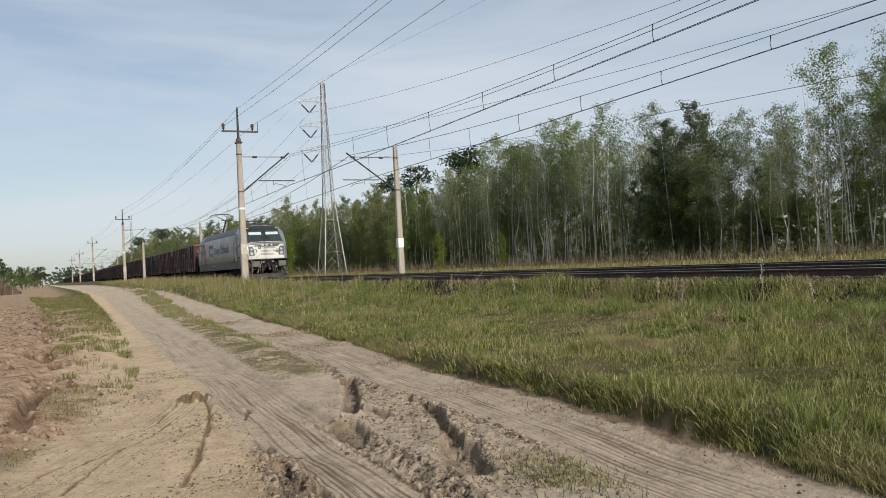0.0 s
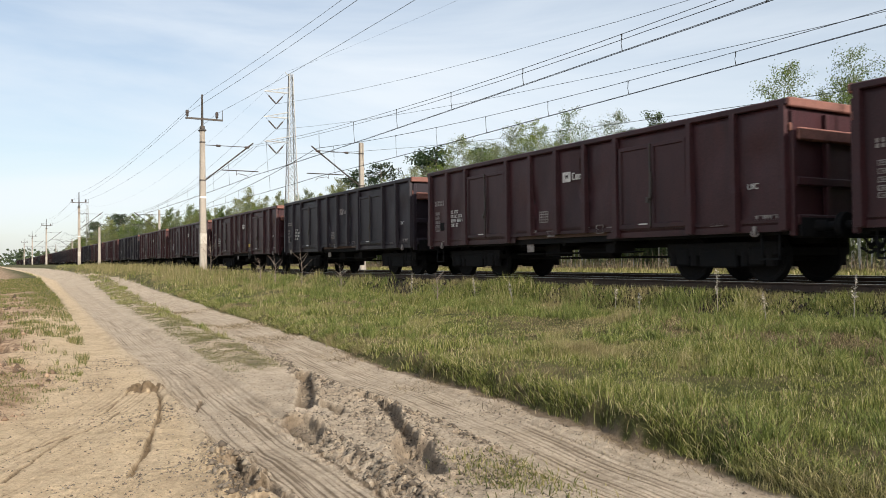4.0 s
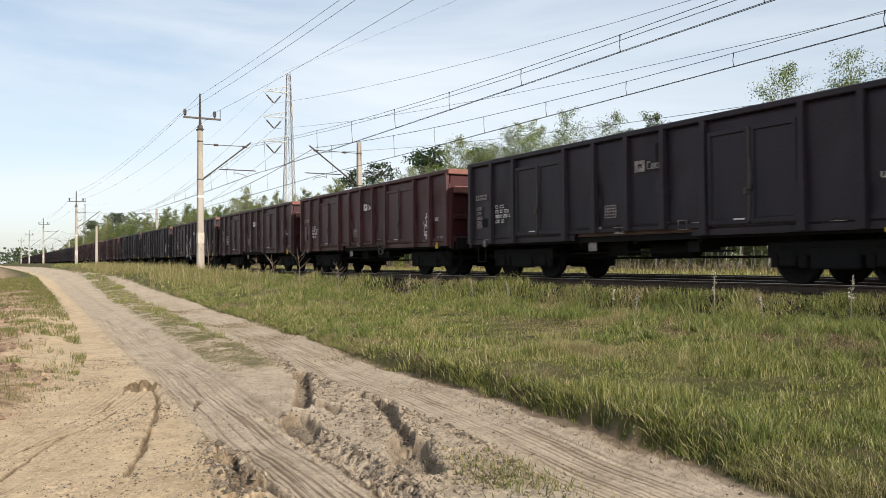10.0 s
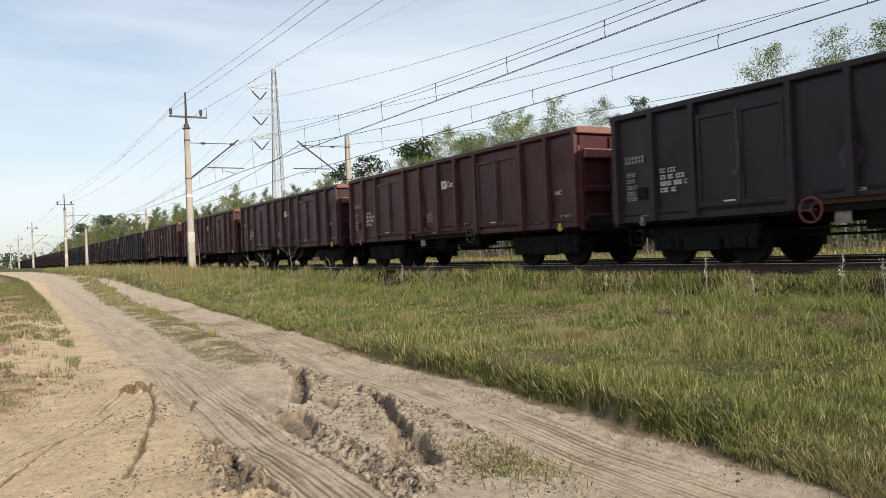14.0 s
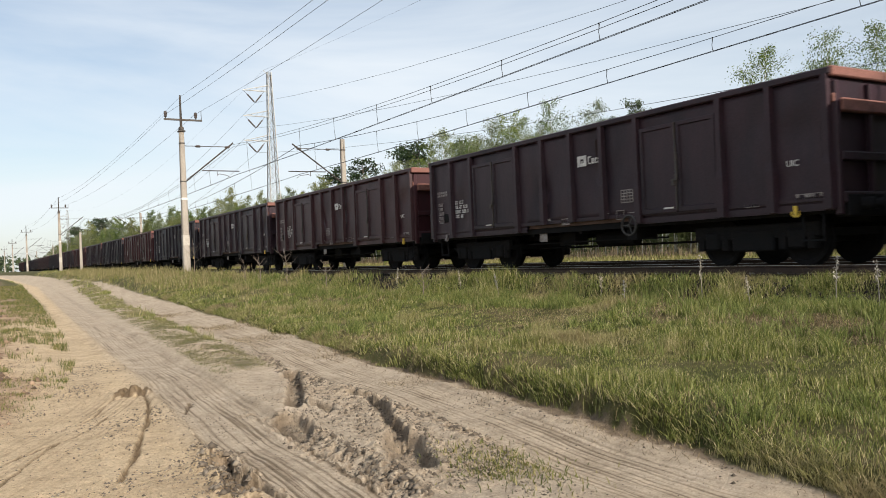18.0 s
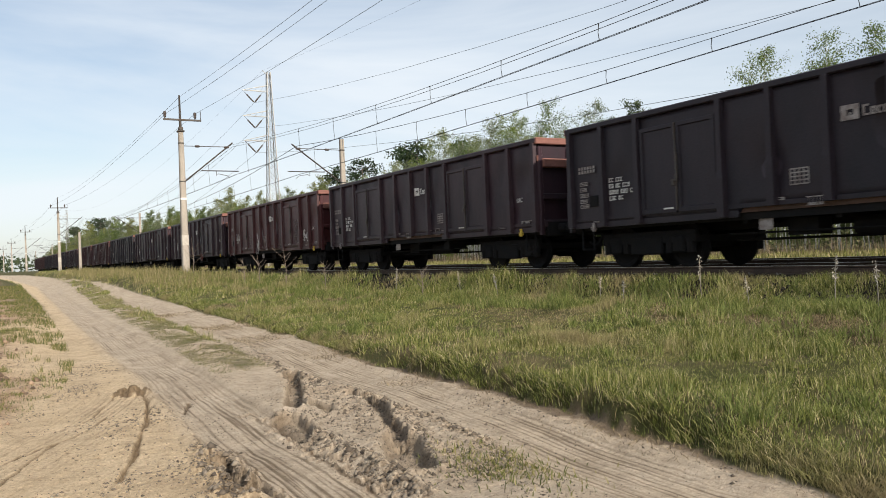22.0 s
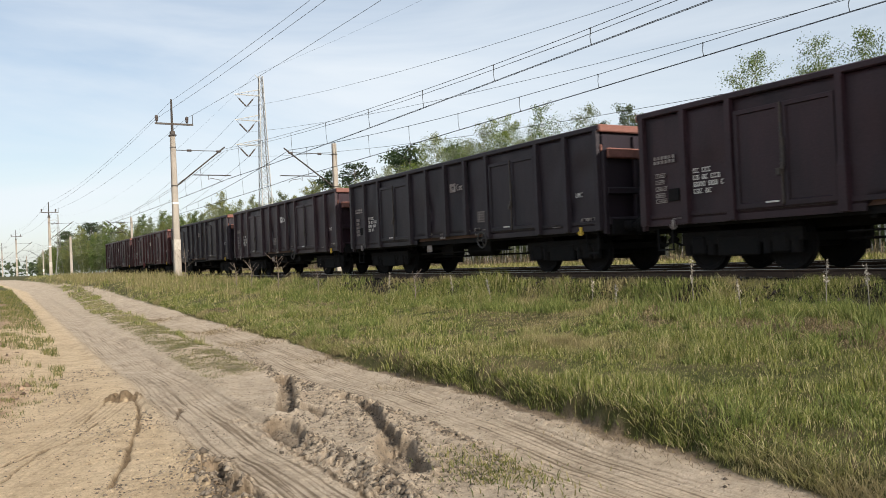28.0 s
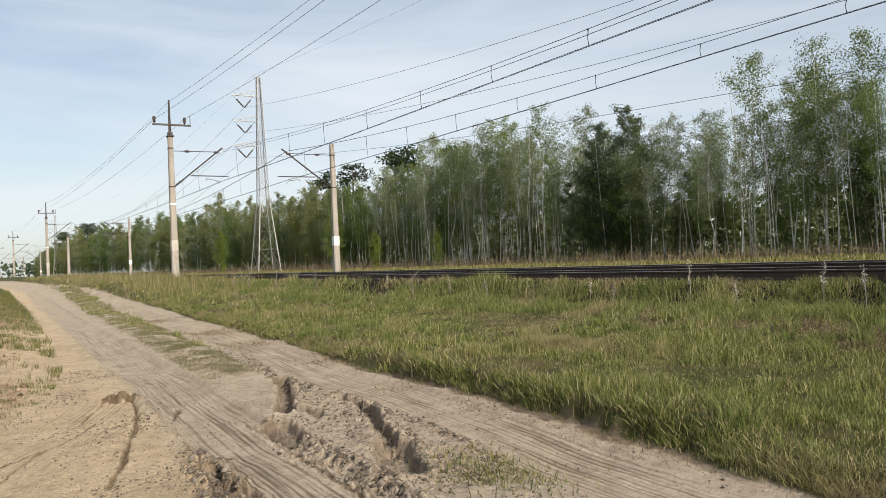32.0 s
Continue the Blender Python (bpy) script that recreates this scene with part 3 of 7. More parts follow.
def tri_object(name, v, faces, mat, label, category, smooth_shade=False, parent=None):
    """Many small pieces in one mesh: v has shape pieces x corners x 3."""
    n, k, _ = v.shape
    f = (np.arange(n)[:, None, None] * k + np.array(faces)[None]).reshape(-1, len(faces[0]))
    me = bpy.data.meshes.new(name)
    me.vertices.add(n * k)
    me.vertices.foreach_set("co", v.reshape(-1).astype(np.float32))
    me.loops.add(f.size)
    me.loops.foreach_set("vertex_index", f.ravel().astype(np.int32))
    me.polygons.add(len(f))
    me.polygons.foreach_set("loop_start", (np.arange(len(f)) * f.shape[1]).astype(np.int32))
    me.update(calc_edges=True)
    me.materials.append(mat)
    if smooth_shade:
        me.shade_smooth()
    ob = new(name, me)
    if parent is not None:
        ob.parent = parent
        return tagged(ob, label=label)
    return tagged(ob, label, category, kind="stuff")


def _ballast_mat():
    m, n, l, b = material("ballast_stone")
    # stones darkened with the bed, shade included in their colour
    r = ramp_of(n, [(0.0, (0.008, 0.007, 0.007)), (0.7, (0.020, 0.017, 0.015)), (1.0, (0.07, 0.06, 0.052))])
    l.new(n.new("ShaderNodeNewGeometry").outputs["Random Per Island"], r.inputs[0])
    l.new(r.outputs[0], b.inputs["Base Color"])
    b.inputs["Roughness"].default_value = 0.9
    b.inputs["Specular IOR Level"].default_value = 0.12
    M["ballast"] = m


_ballast_mat()
build_ballast()


def build_clods():
    """Loose lumps of damp sand where wheels have churned the road."""
    rng = np.random.RandomState(17)
    n = 130000
    x, y = rng.uniform(-1.0, 4.7, n), 3.6 + 12 * rng.rand(n) ** 1.1
    _, sand, soil, _, damp_shade, _, _, tread, churn, _ = plan(x, y)
    patch = smooth(0.0, 0.3, fbm(x * 1.7 + 4, y * 1.7, 3))
    keep = rng.rand(n) < sand * (0.025 + 0.12 * patch + 0.55 * churn) * (1 - 0.9 * tread)
    x, y, churn = x[keep], y[keep], churn[keep]
    n = len(x)
    r = rng.uniform(0.003, 0.008, n) + 0.005 * churn + rng.rand(n) ** 4 * (0.008 + 0.024 * churn)
    base = np.array([(1, 0, 0), (0, 1, 0), (-1, 0, 0), (0, -1, 0), (0, 0, 0.8), (0, 0, -0.5)], float)
    v = base[None] * r[:, None, None] * rng.uniform(0.6, 1.4, (n, 6, 1))
    a = rng.rand(n) * 6.28
    c, s = np.cos(a)[:, None], np.sin(a)[:, None]
    P = np.stack([v[..., 0] * c - v[..., 1] * s + x[:, None], v[..., 0] * s + v[..., 1] * c + y[:, None], v[..., 2] + (ground_z(x, y) + 0.05 * r)[:, None]], -1)
    m, nn, l, b = material("sand_lump")
    q = ramp_of(nn, [(0.0, (0.06, 0.046, 0.034)), (0.5, (0.12, 0.094, 0.07)), (0.85, (0.19, 0.155, 0.118)), (1.0, (0.27, 0.225, 0.17))])
    l.new(nn.new("ShaderNodeNewGeometry").outputs["Random Per Island"], q.inputs[0])
    l.new(q.outputs[0], b.inputs["Base Color"])
    b.inputs["Roughness"].default_value = 0.95
    tri_object("sand_clods", P, [(0, 1, 4), (1, 2, 4), (2, 3, 4), (3, 0, 4), (1, 0, 5), (2, 1, 5), (3, 2, 5), (0, 3, 5)], m, "loose damp lumps of sand on the churned road", "sand clods")


build_clods()


def build_soil_lumps():
    """Broken lumps on the bare field and along its furrow."""
    rng = np.random.RandomState(23)
    n = 46000
    x, y = 0.9 - 7 * rng.rand(n) ** 1.3, 7.5 + 45 * rng.rand(n) ** 1.7
    soil = plan(x, y)[2]
    keep = rng.rand(n) < soil * smooth(-0.25, 0.35, fbm(x * 1.2 + 2, y * 1.2, 3)) * 0.8
    x, y = x[keep], y[keep]
    n = len(x)
    r = (rng.uniform(0.004, 0.011, n) + 0.045 * rng.rand(n) ** 9) * (1 + y / 60)
    base = np.array([(1, 0, 0), (0, 1, 0), (-1, 0, 0), (0, -1, 0), (0, 0, 0.9), (0, 0, -0.5)], float)
    v = base[None] * r[:, None, None] * rng.uniform(0.6, 1.4, (n, 6, 1))
    a = rng.rand(n) * 6.28
    c, s = np.cos(a)[:, None], np.sin(a)[:, None]
    P = np.stack([v[..., 0] * c - v[..., 1] * s + x[:, None], v[..., 0] * s + v[..., 1] * c + y[:, None], v[..., 2] + (ground_z(x, y) + 0.1 * r)[:, None]], -1)
    m, nn, l, b = material("soil_lump")
    q = ramp_of(nn, [(0.0, (0.07, 0.045, 0.03)), (0.5, (0.19, 0.125, 0.082)), (1.0, (0.36, 0.25, 0.17))])
    l.new(nn.new("ShaderNodeNewGeometry").outputs["Random Per Island"], q.inputs[0])
    l.new(q.outputs[0], b.inputs["Base Color"])
    b.inputs["Roughness"].default_value = 0.95
    tri_object("soil_lumps", P, [(0, 1, 4), (1, 2, 4), (2, 3, 4), (3, 0, 4), (1, 0, 5), (2, 1, 5), (3, 2, 5), (0, 3, 5)], m, "broken lumps of brown soil on the bare field", "soil lumps")


build_soil_lumps()


# ---- overhead line: masts, cantilevers, wires ----
SPAN, FIRST = 71.5, 46.6
SUPPORTS = [FIRST + SPAN * k for k in range(6)]


def concrete_mast(name, x, y, top, label, band=True, pole=False, side=1):
    """A tapered concrete catenary mast with its cantilever; side: +1 reaches towards +x."""
    zb = 0.55
    ms = thing(name, pose(x, y, zb), label, "mast", "catenary masts")
    h = top - zb
    w0, w1 = 0.21, 0.13
    bm = bmesh.new()
    rings = []
    for z in (0, h * 0.35, h * 0.7, h):
        w = w0 + (w1 - w0) * z / h
        c = w * 0.3
        rings.append([bm.verts.new((px, py, z)) for px, py in ((-w, -w + c), (-w + c, -w), (w - c, -w), (w, -w + c), (w, w - c), (w - c, w), (-w + c, w), (-w, w - c))])
    for a, b in zip(rings, rings[1:]):
        for k in range(8):
            bm.faces.new((a[k], a[(k + 1) % 8], b[(k + 1) % 8], b[k]))
    bm.faces.new(rings[-1])
    bm.faces.new(rings[0][::-1])
    part("shaft", bm, M["concrete"], ms)
    zr = 1.13 - zb

    def ring(z, hh, mat, pname, extra=0.012, label=""):
        w = w0 + (w1 - w0) * z / h + extra
        part(pname, boxes([(-w, w, -w, w, z - hh / 2, z + hh / 2)], 0.02), mat, ms, label)

    if band:
        ring(zr + 1.9, 0.62, M["faded_paint"] if pole else M["white_paint"], "painted_band", 0.004, "faded pale band" if pole else "white painted band")
        if pole:
            ring(zr + 4.3, 0.14, M["white_paint"], "painted_band", 0.004, "white painted ring")
    ring(h - 0.7, 0.09, M["dark_steel"], "clamp")
    ring(zr + 5.3, 0.09, M["dark_steel"], "clamp")
    # cantilever: strut, tie with insulators, registration tube and arm
    s = side
    reach = abs(TRACK_1 - 10.6) if s > 0 else abs(20.5 - TRACK_2)
    zl, zt = zr + 5.32, zr + 7.38
    bm = bmesh.new()
    tube(bm, [(s * 0.15, 0, zl), (s * (reach + 0.25), 0, zt + 0.28)], 0.045, 6)
    part("strut", bm, M["dark_steel"], ms)
    bm = bmesh.new()
    tube(bm, [(s * 0.15, 0, zt), (s * (reach - 0.05), 0, zt + 0.02)], 0.022, 5)
    part("tie_rod", bm, M["dark_steel"], ms)
    for fx in (0.28, 0.9):
        bm = bmesh.new()
        tube(bm, [(s * reach * fx, 0, zt), (s * (reach * fx + 0.05), 0, zt), (s * (reach * fx + 0.25), 0, zt), (s * (reach * fx + 0.3), 0, zt)], [0.03, 0.07, 0.07, 0.03], 8)
        part("insulator", bm, M["insulator"], ms)
    bm = bmesh.new()
    zk = zl + 0.64
    tube(bm, [(s * (reach * 0.40), 0, zk), (s * (reach + 0.55), 0, zk)], 0.03, 6)
    part("registration_tube", bm, M["dark_steel"], ms)
    bm = bmesh.new()
    tube(bm, [(s * (reach * 0.72), 0, zk - 0.03), (s * (reach * 0.72), 0, zk - 0.28), (s * (reach * 0.76), 0, zk - 0.17), (s * (reach - 0.15), 0, zk - 0.27), (s * (reach + 0.02), 0, zk - 0.42)], 0.018, 5)
    part("steady_arm", bm, M["dark_steel"], ms)
    if pole:
        bm = bmesh.new()
        tube(bm, [(0, 0, h - 0.15), (0, 0, h + 2.1)], [0.085, 0.05], 8)
        part("pole_extension", bm, M["dark_steel"], ms)
        part("cap", boxes([(-0.2, 0.2, -0.2, 0.2, h - 0.05, h + 0.05), (-0.13, 0.13, -0.13, 0.13, h + 0.05, h + 0.25)], 0.03), M["dark_steel"], ms)
        part("crossarm", boxes([(-0.95, 1.2, -0.05, 0.05, h + 0.62, h + 0.72)]), M["dark_steel"], ms)
        for ix in (-0.85, 0.85):
            bm = bmesh.new()
            z0 = h + 0.72
            tube(bm, [(ix, 0, z0), (ix, 0, z0 + 0.06), (ix, 0, z0 + 0.1), (ix, 0, z0 + 0.22), (ix, 0, z0 + 0.26), (ix, 0, z0 + 0.38), (ix, 0, z0 + 0.42)], [0.03, 0.04, 0.085, 0.085, 0.1, 0.09, 0.04], 8)
            part("insulator", bm, M["insulator"], ms)
        bm = bmesh.new()
        tube(bm, [(1.17, 0, h + 0.7), (1.17, 0, h + 1.25)], 0.02, 5)
        part("spike", bm, M["dark_steel"], ms)
    return ms


NEAR_MASTS = [(10.6, FIRST + 0.4), (10.1, FIRST + SPAN), (9.8, FIRST + 2 * SPAN), (9.8, FIRST + 3 * SPAN), (9.8, FIRST + 4 * SPAN)]
FAR_MASTS = [(20.5, FIRST), (20.4, FIRST + SPAN - 0.8), (20.4, FIRST + 2 * SPAN), (20.4, FIRST + 3 * SPAN), (20.4, FIRST + 4 * SPAN)]
for _x, _y in NEAR_MASTS:
    concrete_mast("catenary_mast", _x, _y, 9.35, "tall weathered concrete catenary mast topped by a line pole", True, True, 1)
for _k, (_x, _y) in enumerate(FAR_MASTS):
    concrete_mast("catenary_mast", _x, _y, 9.2, "slim weathered concrete catenary mast with white painted band", True, False, -1)
# a lone low post on the bank, and a far mast with a bracket
_ms = thing("concrete_post", pose(9.9, 92.5, 1.0), "short pale concrete post on the grassy bank", "post")
_bm = bmesh.new()
tube(_bm, [(0, 0, 0), (0, 0, 4.6)], [0.17, 0.12], 8)
part("shaft", _bm, M["concrete"], _ms)


def wire(bm, pts, r):
    tube(bm, pts, r, 3, cap=False)


def parabola(y, ya, yb, z_end, sag):
    u = (y - ya) / (yb - ya)
    return z_end - 4 * sag * u * (1 - u)


def build_wires():
    # catenary over each track: two messengers, two contact wires, droppers
    for tx, zc, high in ((TRACK_1, 6.67, 1.93), (TRACK_2, 6.78, 1.88)):
        line = thing("overhead_line", pose(tx, 10, zc), "dark overhead contact line with droppers above the track", "overhead line", "overhead lines")
        spans = [(FIRST + SPAN * (k - 1), FIRST + SPAN * k) for k in range(0, 6)]
        zig = 0.18

        def stagger(y):
            k = (y - FIRST) / SPAN
            f = k - math.floor(k)
            sgn = 1 if math.floor(k) % 2 == 0 else -1
            return zig * sgn * (1 - 2 * f)

        for pname, offs, zz, r in (("messenger_wire", (-0.045, 0.045), None, 0.010), ("contact_wire", (-0.03, 0.03), 0.0, 0.010)):
            for o in offs:
                bm = bmesh.new()
                pts = []
                for ya, yb in spans:
                    for k in range(16):
                        y = ya + (yb - ya) * k / 16
                        z = (parabola(y, ya, yb, high, 1.55) if zz is None else 0.14 * (2 * k / 16 - 1) ** 4)
                        pts.append((stagger(y) * (0.5 if zz is None else 1) + o, y - 10, z + ((-0.10 if tx == TRACK_1 else 0.03) if o > 0 and zz is None else 0)))
                wire(bm, pts, r)
                part(pname, bm, M["cable"], line)
        for ya, yb in spans[:3]:
            for k in range(int((ya - 10.4) / 4.17) + 1, int((yb - 10.4) / 4.17) + 1):
                y = 10.4 + 4.17 * k
                if not ya + 2 < y < yb - 2:
                    continue
                zt = parabola(y, ya, yb, high, 1.55)
                bm = bmesh.new()
                tube(bm, [(stagger(y) * 0.5, y - 10, zt + 0.03), (stagger(y) * 0.5, y - 10, zt - 0.05), (stagger(y) * 0.7, y - 10 + 0.03, zt * 0.5), (stagger(y), y - 10, 0)], [0.02, 0.012, 0.008, 0.012], 4)
                part("dropper", bm, M["cable"], line)
    # medium-voltage line on the mast tops
    for k, (ox, z) in enumerate(((0.0, 11.35), (-0.85, 10.3), (0.85, 10.4))):
        w = thing("power_cable", pose(10.6, 10, z), "thin power cable strung along the mast tops", "power cable", "power cables")
        bm = bmesh.new()
        pts = []
        ends = [(10.6, FIRST + 0.4 - SPAN)] + NEAR_MASTS
        for (xa, ya), (xb, yb) in zip(ends, ends[1:]):
            for j in range(12):
                u = j / 12
                pts.append((xa + (xb - xa) * u + ox - 10.6, ya + (yb - ya) * u - 10, -4 * 0.72 * u * (1 - u)))
        wire(bm, pts, 0.0085)
        part("strand", bm, M["cable"], w)


build_wires()


# ---- lattice pylons of the high-voltage line ----
PYLON_X, PYLON_Y, PYLON_GAP = 33.0, 97.0, 252.0
ARM_Z = (23.1, 19.9, 16.8)


def lattice_pylon(y, zb):
    py = thing("lattice_pylon", pose(PYLON_X, y, zb), "grey steel lattice pylon with three arms, standing in scrub", "pylon", "pylons")
    top, waist = 25.6 - zb, 9.8 - zb

    def half(z):
        return 1.45 + (0.62 - 1.45) * z / waist if z < waist else 0.62 + (0.22 - 0.62) * (z - waist) / (top - waist)

    levels = [0]
    while levels[-1] < top - 0.7:
        levels.append(levels[-1] + max(1.15, half(levels[-1]) * 1.9))
    levels[-1] = top
    for sx in (-1, 1):
        for sy in (-1, 1):
            bm = bmesh.new()
            tube(bm, [(sx * half(z), sy * half(z), z) for z in levels], [0.08 if z < waist else 0.055 for z in levels], 4)
            part("leg", bm, M["grey_steel"], py)
    for ax in range(4):
        for a, b in zip(levels, levels[1:]):
            ha, hb = half(a), half(b)
            c = ((-1, 1), (1, 1), (1, -1), (-1, -1))
            p, q = c[ax], c[(ax + 1) % 4]
            for ends, r in (([(p[0] * ha, p[1] * ha, a), (q[0] * hb, q[1] * hb, b)], 0.027), ([(q[0] * ha, q[1] * ha, a), (p[0] * hb, p[1] * hb, b)], 0.027), ([(p[0] * hb, p[1] * hb, b), (q[0] * hb, q[1] * hb, b)], 0.017)):
                bm = bmesh.new()
                tube(bm, ends, r, 3)
                part("brace", bm, M["grey_steel"], py)
    bm = bmesh.new()
    tube(bm, [(-0.1, 0, top - 0.4), (-0.75, 0, top + 0.15)], 0.05, 4)
    part("earth_wire_peak", bm, M["grey_steel"], py)
    for z in ARM_Z:
        z -= zb
        h = half(z)
        bm = bmesh.new()
        tip = Vector((-3.5, 0, z))
        for sy in (-1, 1):
            tube(bm, [(-h, sy * h, z), tip], 0.045, 4)
            tube(bm, [(-h, sy * h * 0.8, z + 0.75), tip], 0.04, 4)
        for k in range(1, 4):
            u = k / 4
            a = Vector((-h, h, z)).lerp(tip, u)
            b = Vector((-h, -h, z)).lerp(tip, u)
            c = Vector((-h, h * 0.8, z + 0.75)).lerp(tip, u - 0.12)
            tube(bm, [a, b], 0.022, 3)
            tube(bm, [a, c], 0.022, 3)
        part("arm", bm, M["grey_steel"], py)
        for x0 in (-3.35, -0.75):
            bm = bmesh.new()
            a, b = Vector((x0, 0, z - 0.05)), Vector((-1.95, 0, z - 1.5))
            pts, rad = [a, a.lerp(b, 0.3)], [0.02, 0.02]
            for k in range(9):
                u = 0.3 + 0.62 * k / 8
                pts.append(a.lerp(b, u))
                rad.append(0.11 if k % 2 else 0.07)
            pts.append(b)
            rad.append(0.02)
            tube(bm, pts, rad, 6)
            part("insulator_string", bm, M["insulator"], py)


for _k in range(2):
    lattice_pylon(PYLON_Y + PYLON_GAP * _k, 1.0 if _k == 0 else 1.3)


def build_hv_wires():
    ends = [PYLON_Y - PYLON_GAP, PYLON_Y, PYLON_Y + PYLON_GAP]
    for (dx, z, sag, r) in [(-1.95, a - 1.5, q, 0.016) for a, q in zip(ARM_Z, (8.6, 8.2, 8.0))] + [(-0.75, 25.75, 6.0, 0.008)]:
        w = thing("power_cable", pose(PYLON_X + dx, PYLON_Y, z), "long sagging high-voltage conductor", "power cable", "power cables")
        bm = bmesh.new()
        pts = []
        for ya, yb in zip(ends, ends[1:]):
            pts += [(0, ya + (yb - ya) * j / 20 - PYLON_Y, -4 * sag * (j / 20) * (1 - j / 20)) for j in range(20)]
        pts.append((0, PYLON_GAP, 0))
        wire(bm, pts, r)
        part("strand", bm, M["cable"], w)


build_hv_wires()


# ---- the train ----
SPEED, PITCH, WAGONS = 19.14, 14.04, 39


def train_y(t):
    """Where the front buffers of the engine stand at t seconds."""
    return -5.55 - SPEED * (t - 3.0)


TIMES = list(range(-2, 35))
BODY_TINTS = {
    "rust": worn("wagon_red_brown", (0.062, 0.0165, 0.0185), (0.028, 0.0115, 0.0145), 0.46, 0.0, 0.9, 0.75, 25, 0.2, (1, 1.5, 0.45), 0.06, gloss=0.3),
    "maroon": worn("wagon_maroon", (0.050, 0.0155, 0.019), (0.021, 0.0125, 0.0165), 0.46, 0.0, 0.8, 0.8, 25, 0.2, (1, 1.5, 0.45), 0.06, gloss=0.3),
    # blue in base and stains paints the sky reflected by the dark sides
    "umber": worn("wagon_sky_tinted_umber", (0.023, 0.0155, 0.0225), (0.0115, 0.0125, 0.0185), 0.5, 0.0, 0.8, 0.8, 25, 0.2, (1, 1.5, 0.45), 0.06, gloss=0.3),
    "plum": worn("wagon_faded_plum", (0.034, 0.0165, 0.0235), (0.0145, 0.013, 0.0185), 0.48, 0.0, 1.1, 0.8, 25, 0.2, (1, 1.5, 0.45), 0.06, gloss=0.3),
}
TINT_WORDS = {"rust": "rusty red-brown", "maroon": "dull maroon", "umber": "dark sky-tinted brown", "plum": "faded dark plum"}
M["rim_rust"] = worn("wagon_end_rust", (0.22, 0.092, 0.072), (0.08, 0.04, 0.033), 0.75, 0, 2.5, 0.6, 30, 0.2)
# near-black because the shade beneath the vehicles is put into this colour
M["bogie"] = worn("shade_dark_running_gear", (0.013, 0.0135, 0.015), (0.023, 0.020, 0.019), 0.85, 0.0, 3, 0.6, 30, 0.25, gloss=0.08)
M["tread"] = worn("wheel_tread", (0.40, 0.38, 0.36), (0.2, 0.16, 0.13), 0.35, 0.85, 4, 0.4, 30, 0.05)
M["stencil"] = worn("stencil_white", (0.68, 0.67, 0.65), (0.26, 0.22, 0.21), 0.7, 0, 6, 0.55, 40, 0.05)
M["stencil_dim"] = worn("stencil_worn", (0.30, 0.275, 0.265), (0.10, 0.06, 0.055), 0.7, 0, 6, 0.8, 40, 0.05)
M["yellow"] = worn("chrome_yellow", (0.72, 0.50, 0.06), (0.3, 0.2, 0.05), 0.6, 0, 6, 0.4, 40, 0.05)
M["orange"] = worn("orange_paint", (0.75, 0.28, 0.04), (0.4, 0.2, 0.1), 0.6, 0, 6, 0.5, 40, 0.05)
M["red_wheel"] = worn("red_handwheel", (0.13, 0.022, 0.022), (0.09, 0.025, 0.02), 0.5, 0, 5, 0.5, 30, 0.05)
M["interior"] = worn("wagon_inside", (0.10, 0.055, 0.04), (0.04, 0.03, 0.027), 0.85, 0, 1.5, 0.7, 20, 0.2)

SIDE, LEN, Z0, Z1 = 1.47, 12.8, 0.93, 3.15
POSTS = [0.06 + (LEN - 0.12) * k / 12 for k in range(13)]
DOORS = (2, 8)                       # a pair of leaves starts at these bays
AXLES = (1.0, 2.8, 10.0, 11.8)


def wheelset_mesh():
    bm = bmesh.new()
    for cx in (-0.755, 0.755):
        sub = bmesh.new()
        disc_wheel(sub, 0, 0.46, 0.13, 0.0, 22)
        if cx > 0:
            bmesh.ops.reverse_faces(sub, faces=sub.faces)
            bmesh.ops.scale(sub, vec=(-1, 1, 1), verts=sub.verts)
            bmesh.ops.reverse_faces(sub, faces=sub.faces)
        bmesh.ops.translate(sub, vec=(cx, 0, 0), verts=sub.verts)
        me = bpy.data.meshes.new("w")
        sub.to_mesh(me)
        sub.free()
        bm.from_mesh(me)
        bpy.data.meshes.remove(me)
    tube(bm, [(-1.08, 0, 0), (1.08, 0, 0)], 0.075, 8)
    bm.normal_update()
    return bm


def hat_post(bm, x, y, z0, z1, s, deep=0.115, wide=0.078):
    """A pressed-steel post with a trapezoid section on the side sheet; wider at its foot."""
    rows = ((z0, 1.35, 1.0), (z0 + 0.72, 1.25, 1.0), (z0 + 0.86, 1.0, 0.9), (z1, 0.95, 0.85))
    rings = []
    for z, kw, kd in rows:
        w, d = wide * kw, deep * kd
        rings.append([bm.verts.new((x, y - w, z)), bm.verts.new((x + s * d, y - w * 0.72, z)), bm.verts.new((x + s * d, y + w * 0.72, z)), bm.verts.new((x, y + w, z))])
    for a, b in zip(rings, rings[1:]):
        for k in range(3):
            bm.faces.new((a[k], a[k + 1], b[k + 1], b[k]) if s > 0 else (a[k], b[k], b[k + 1], a[k + 1]))
    bm.faces.new(rings[0] if s < 0 else rings[0][::-1])
    bm.faces.new(rings[-1][::-1] if s < 0 else rings[-1])


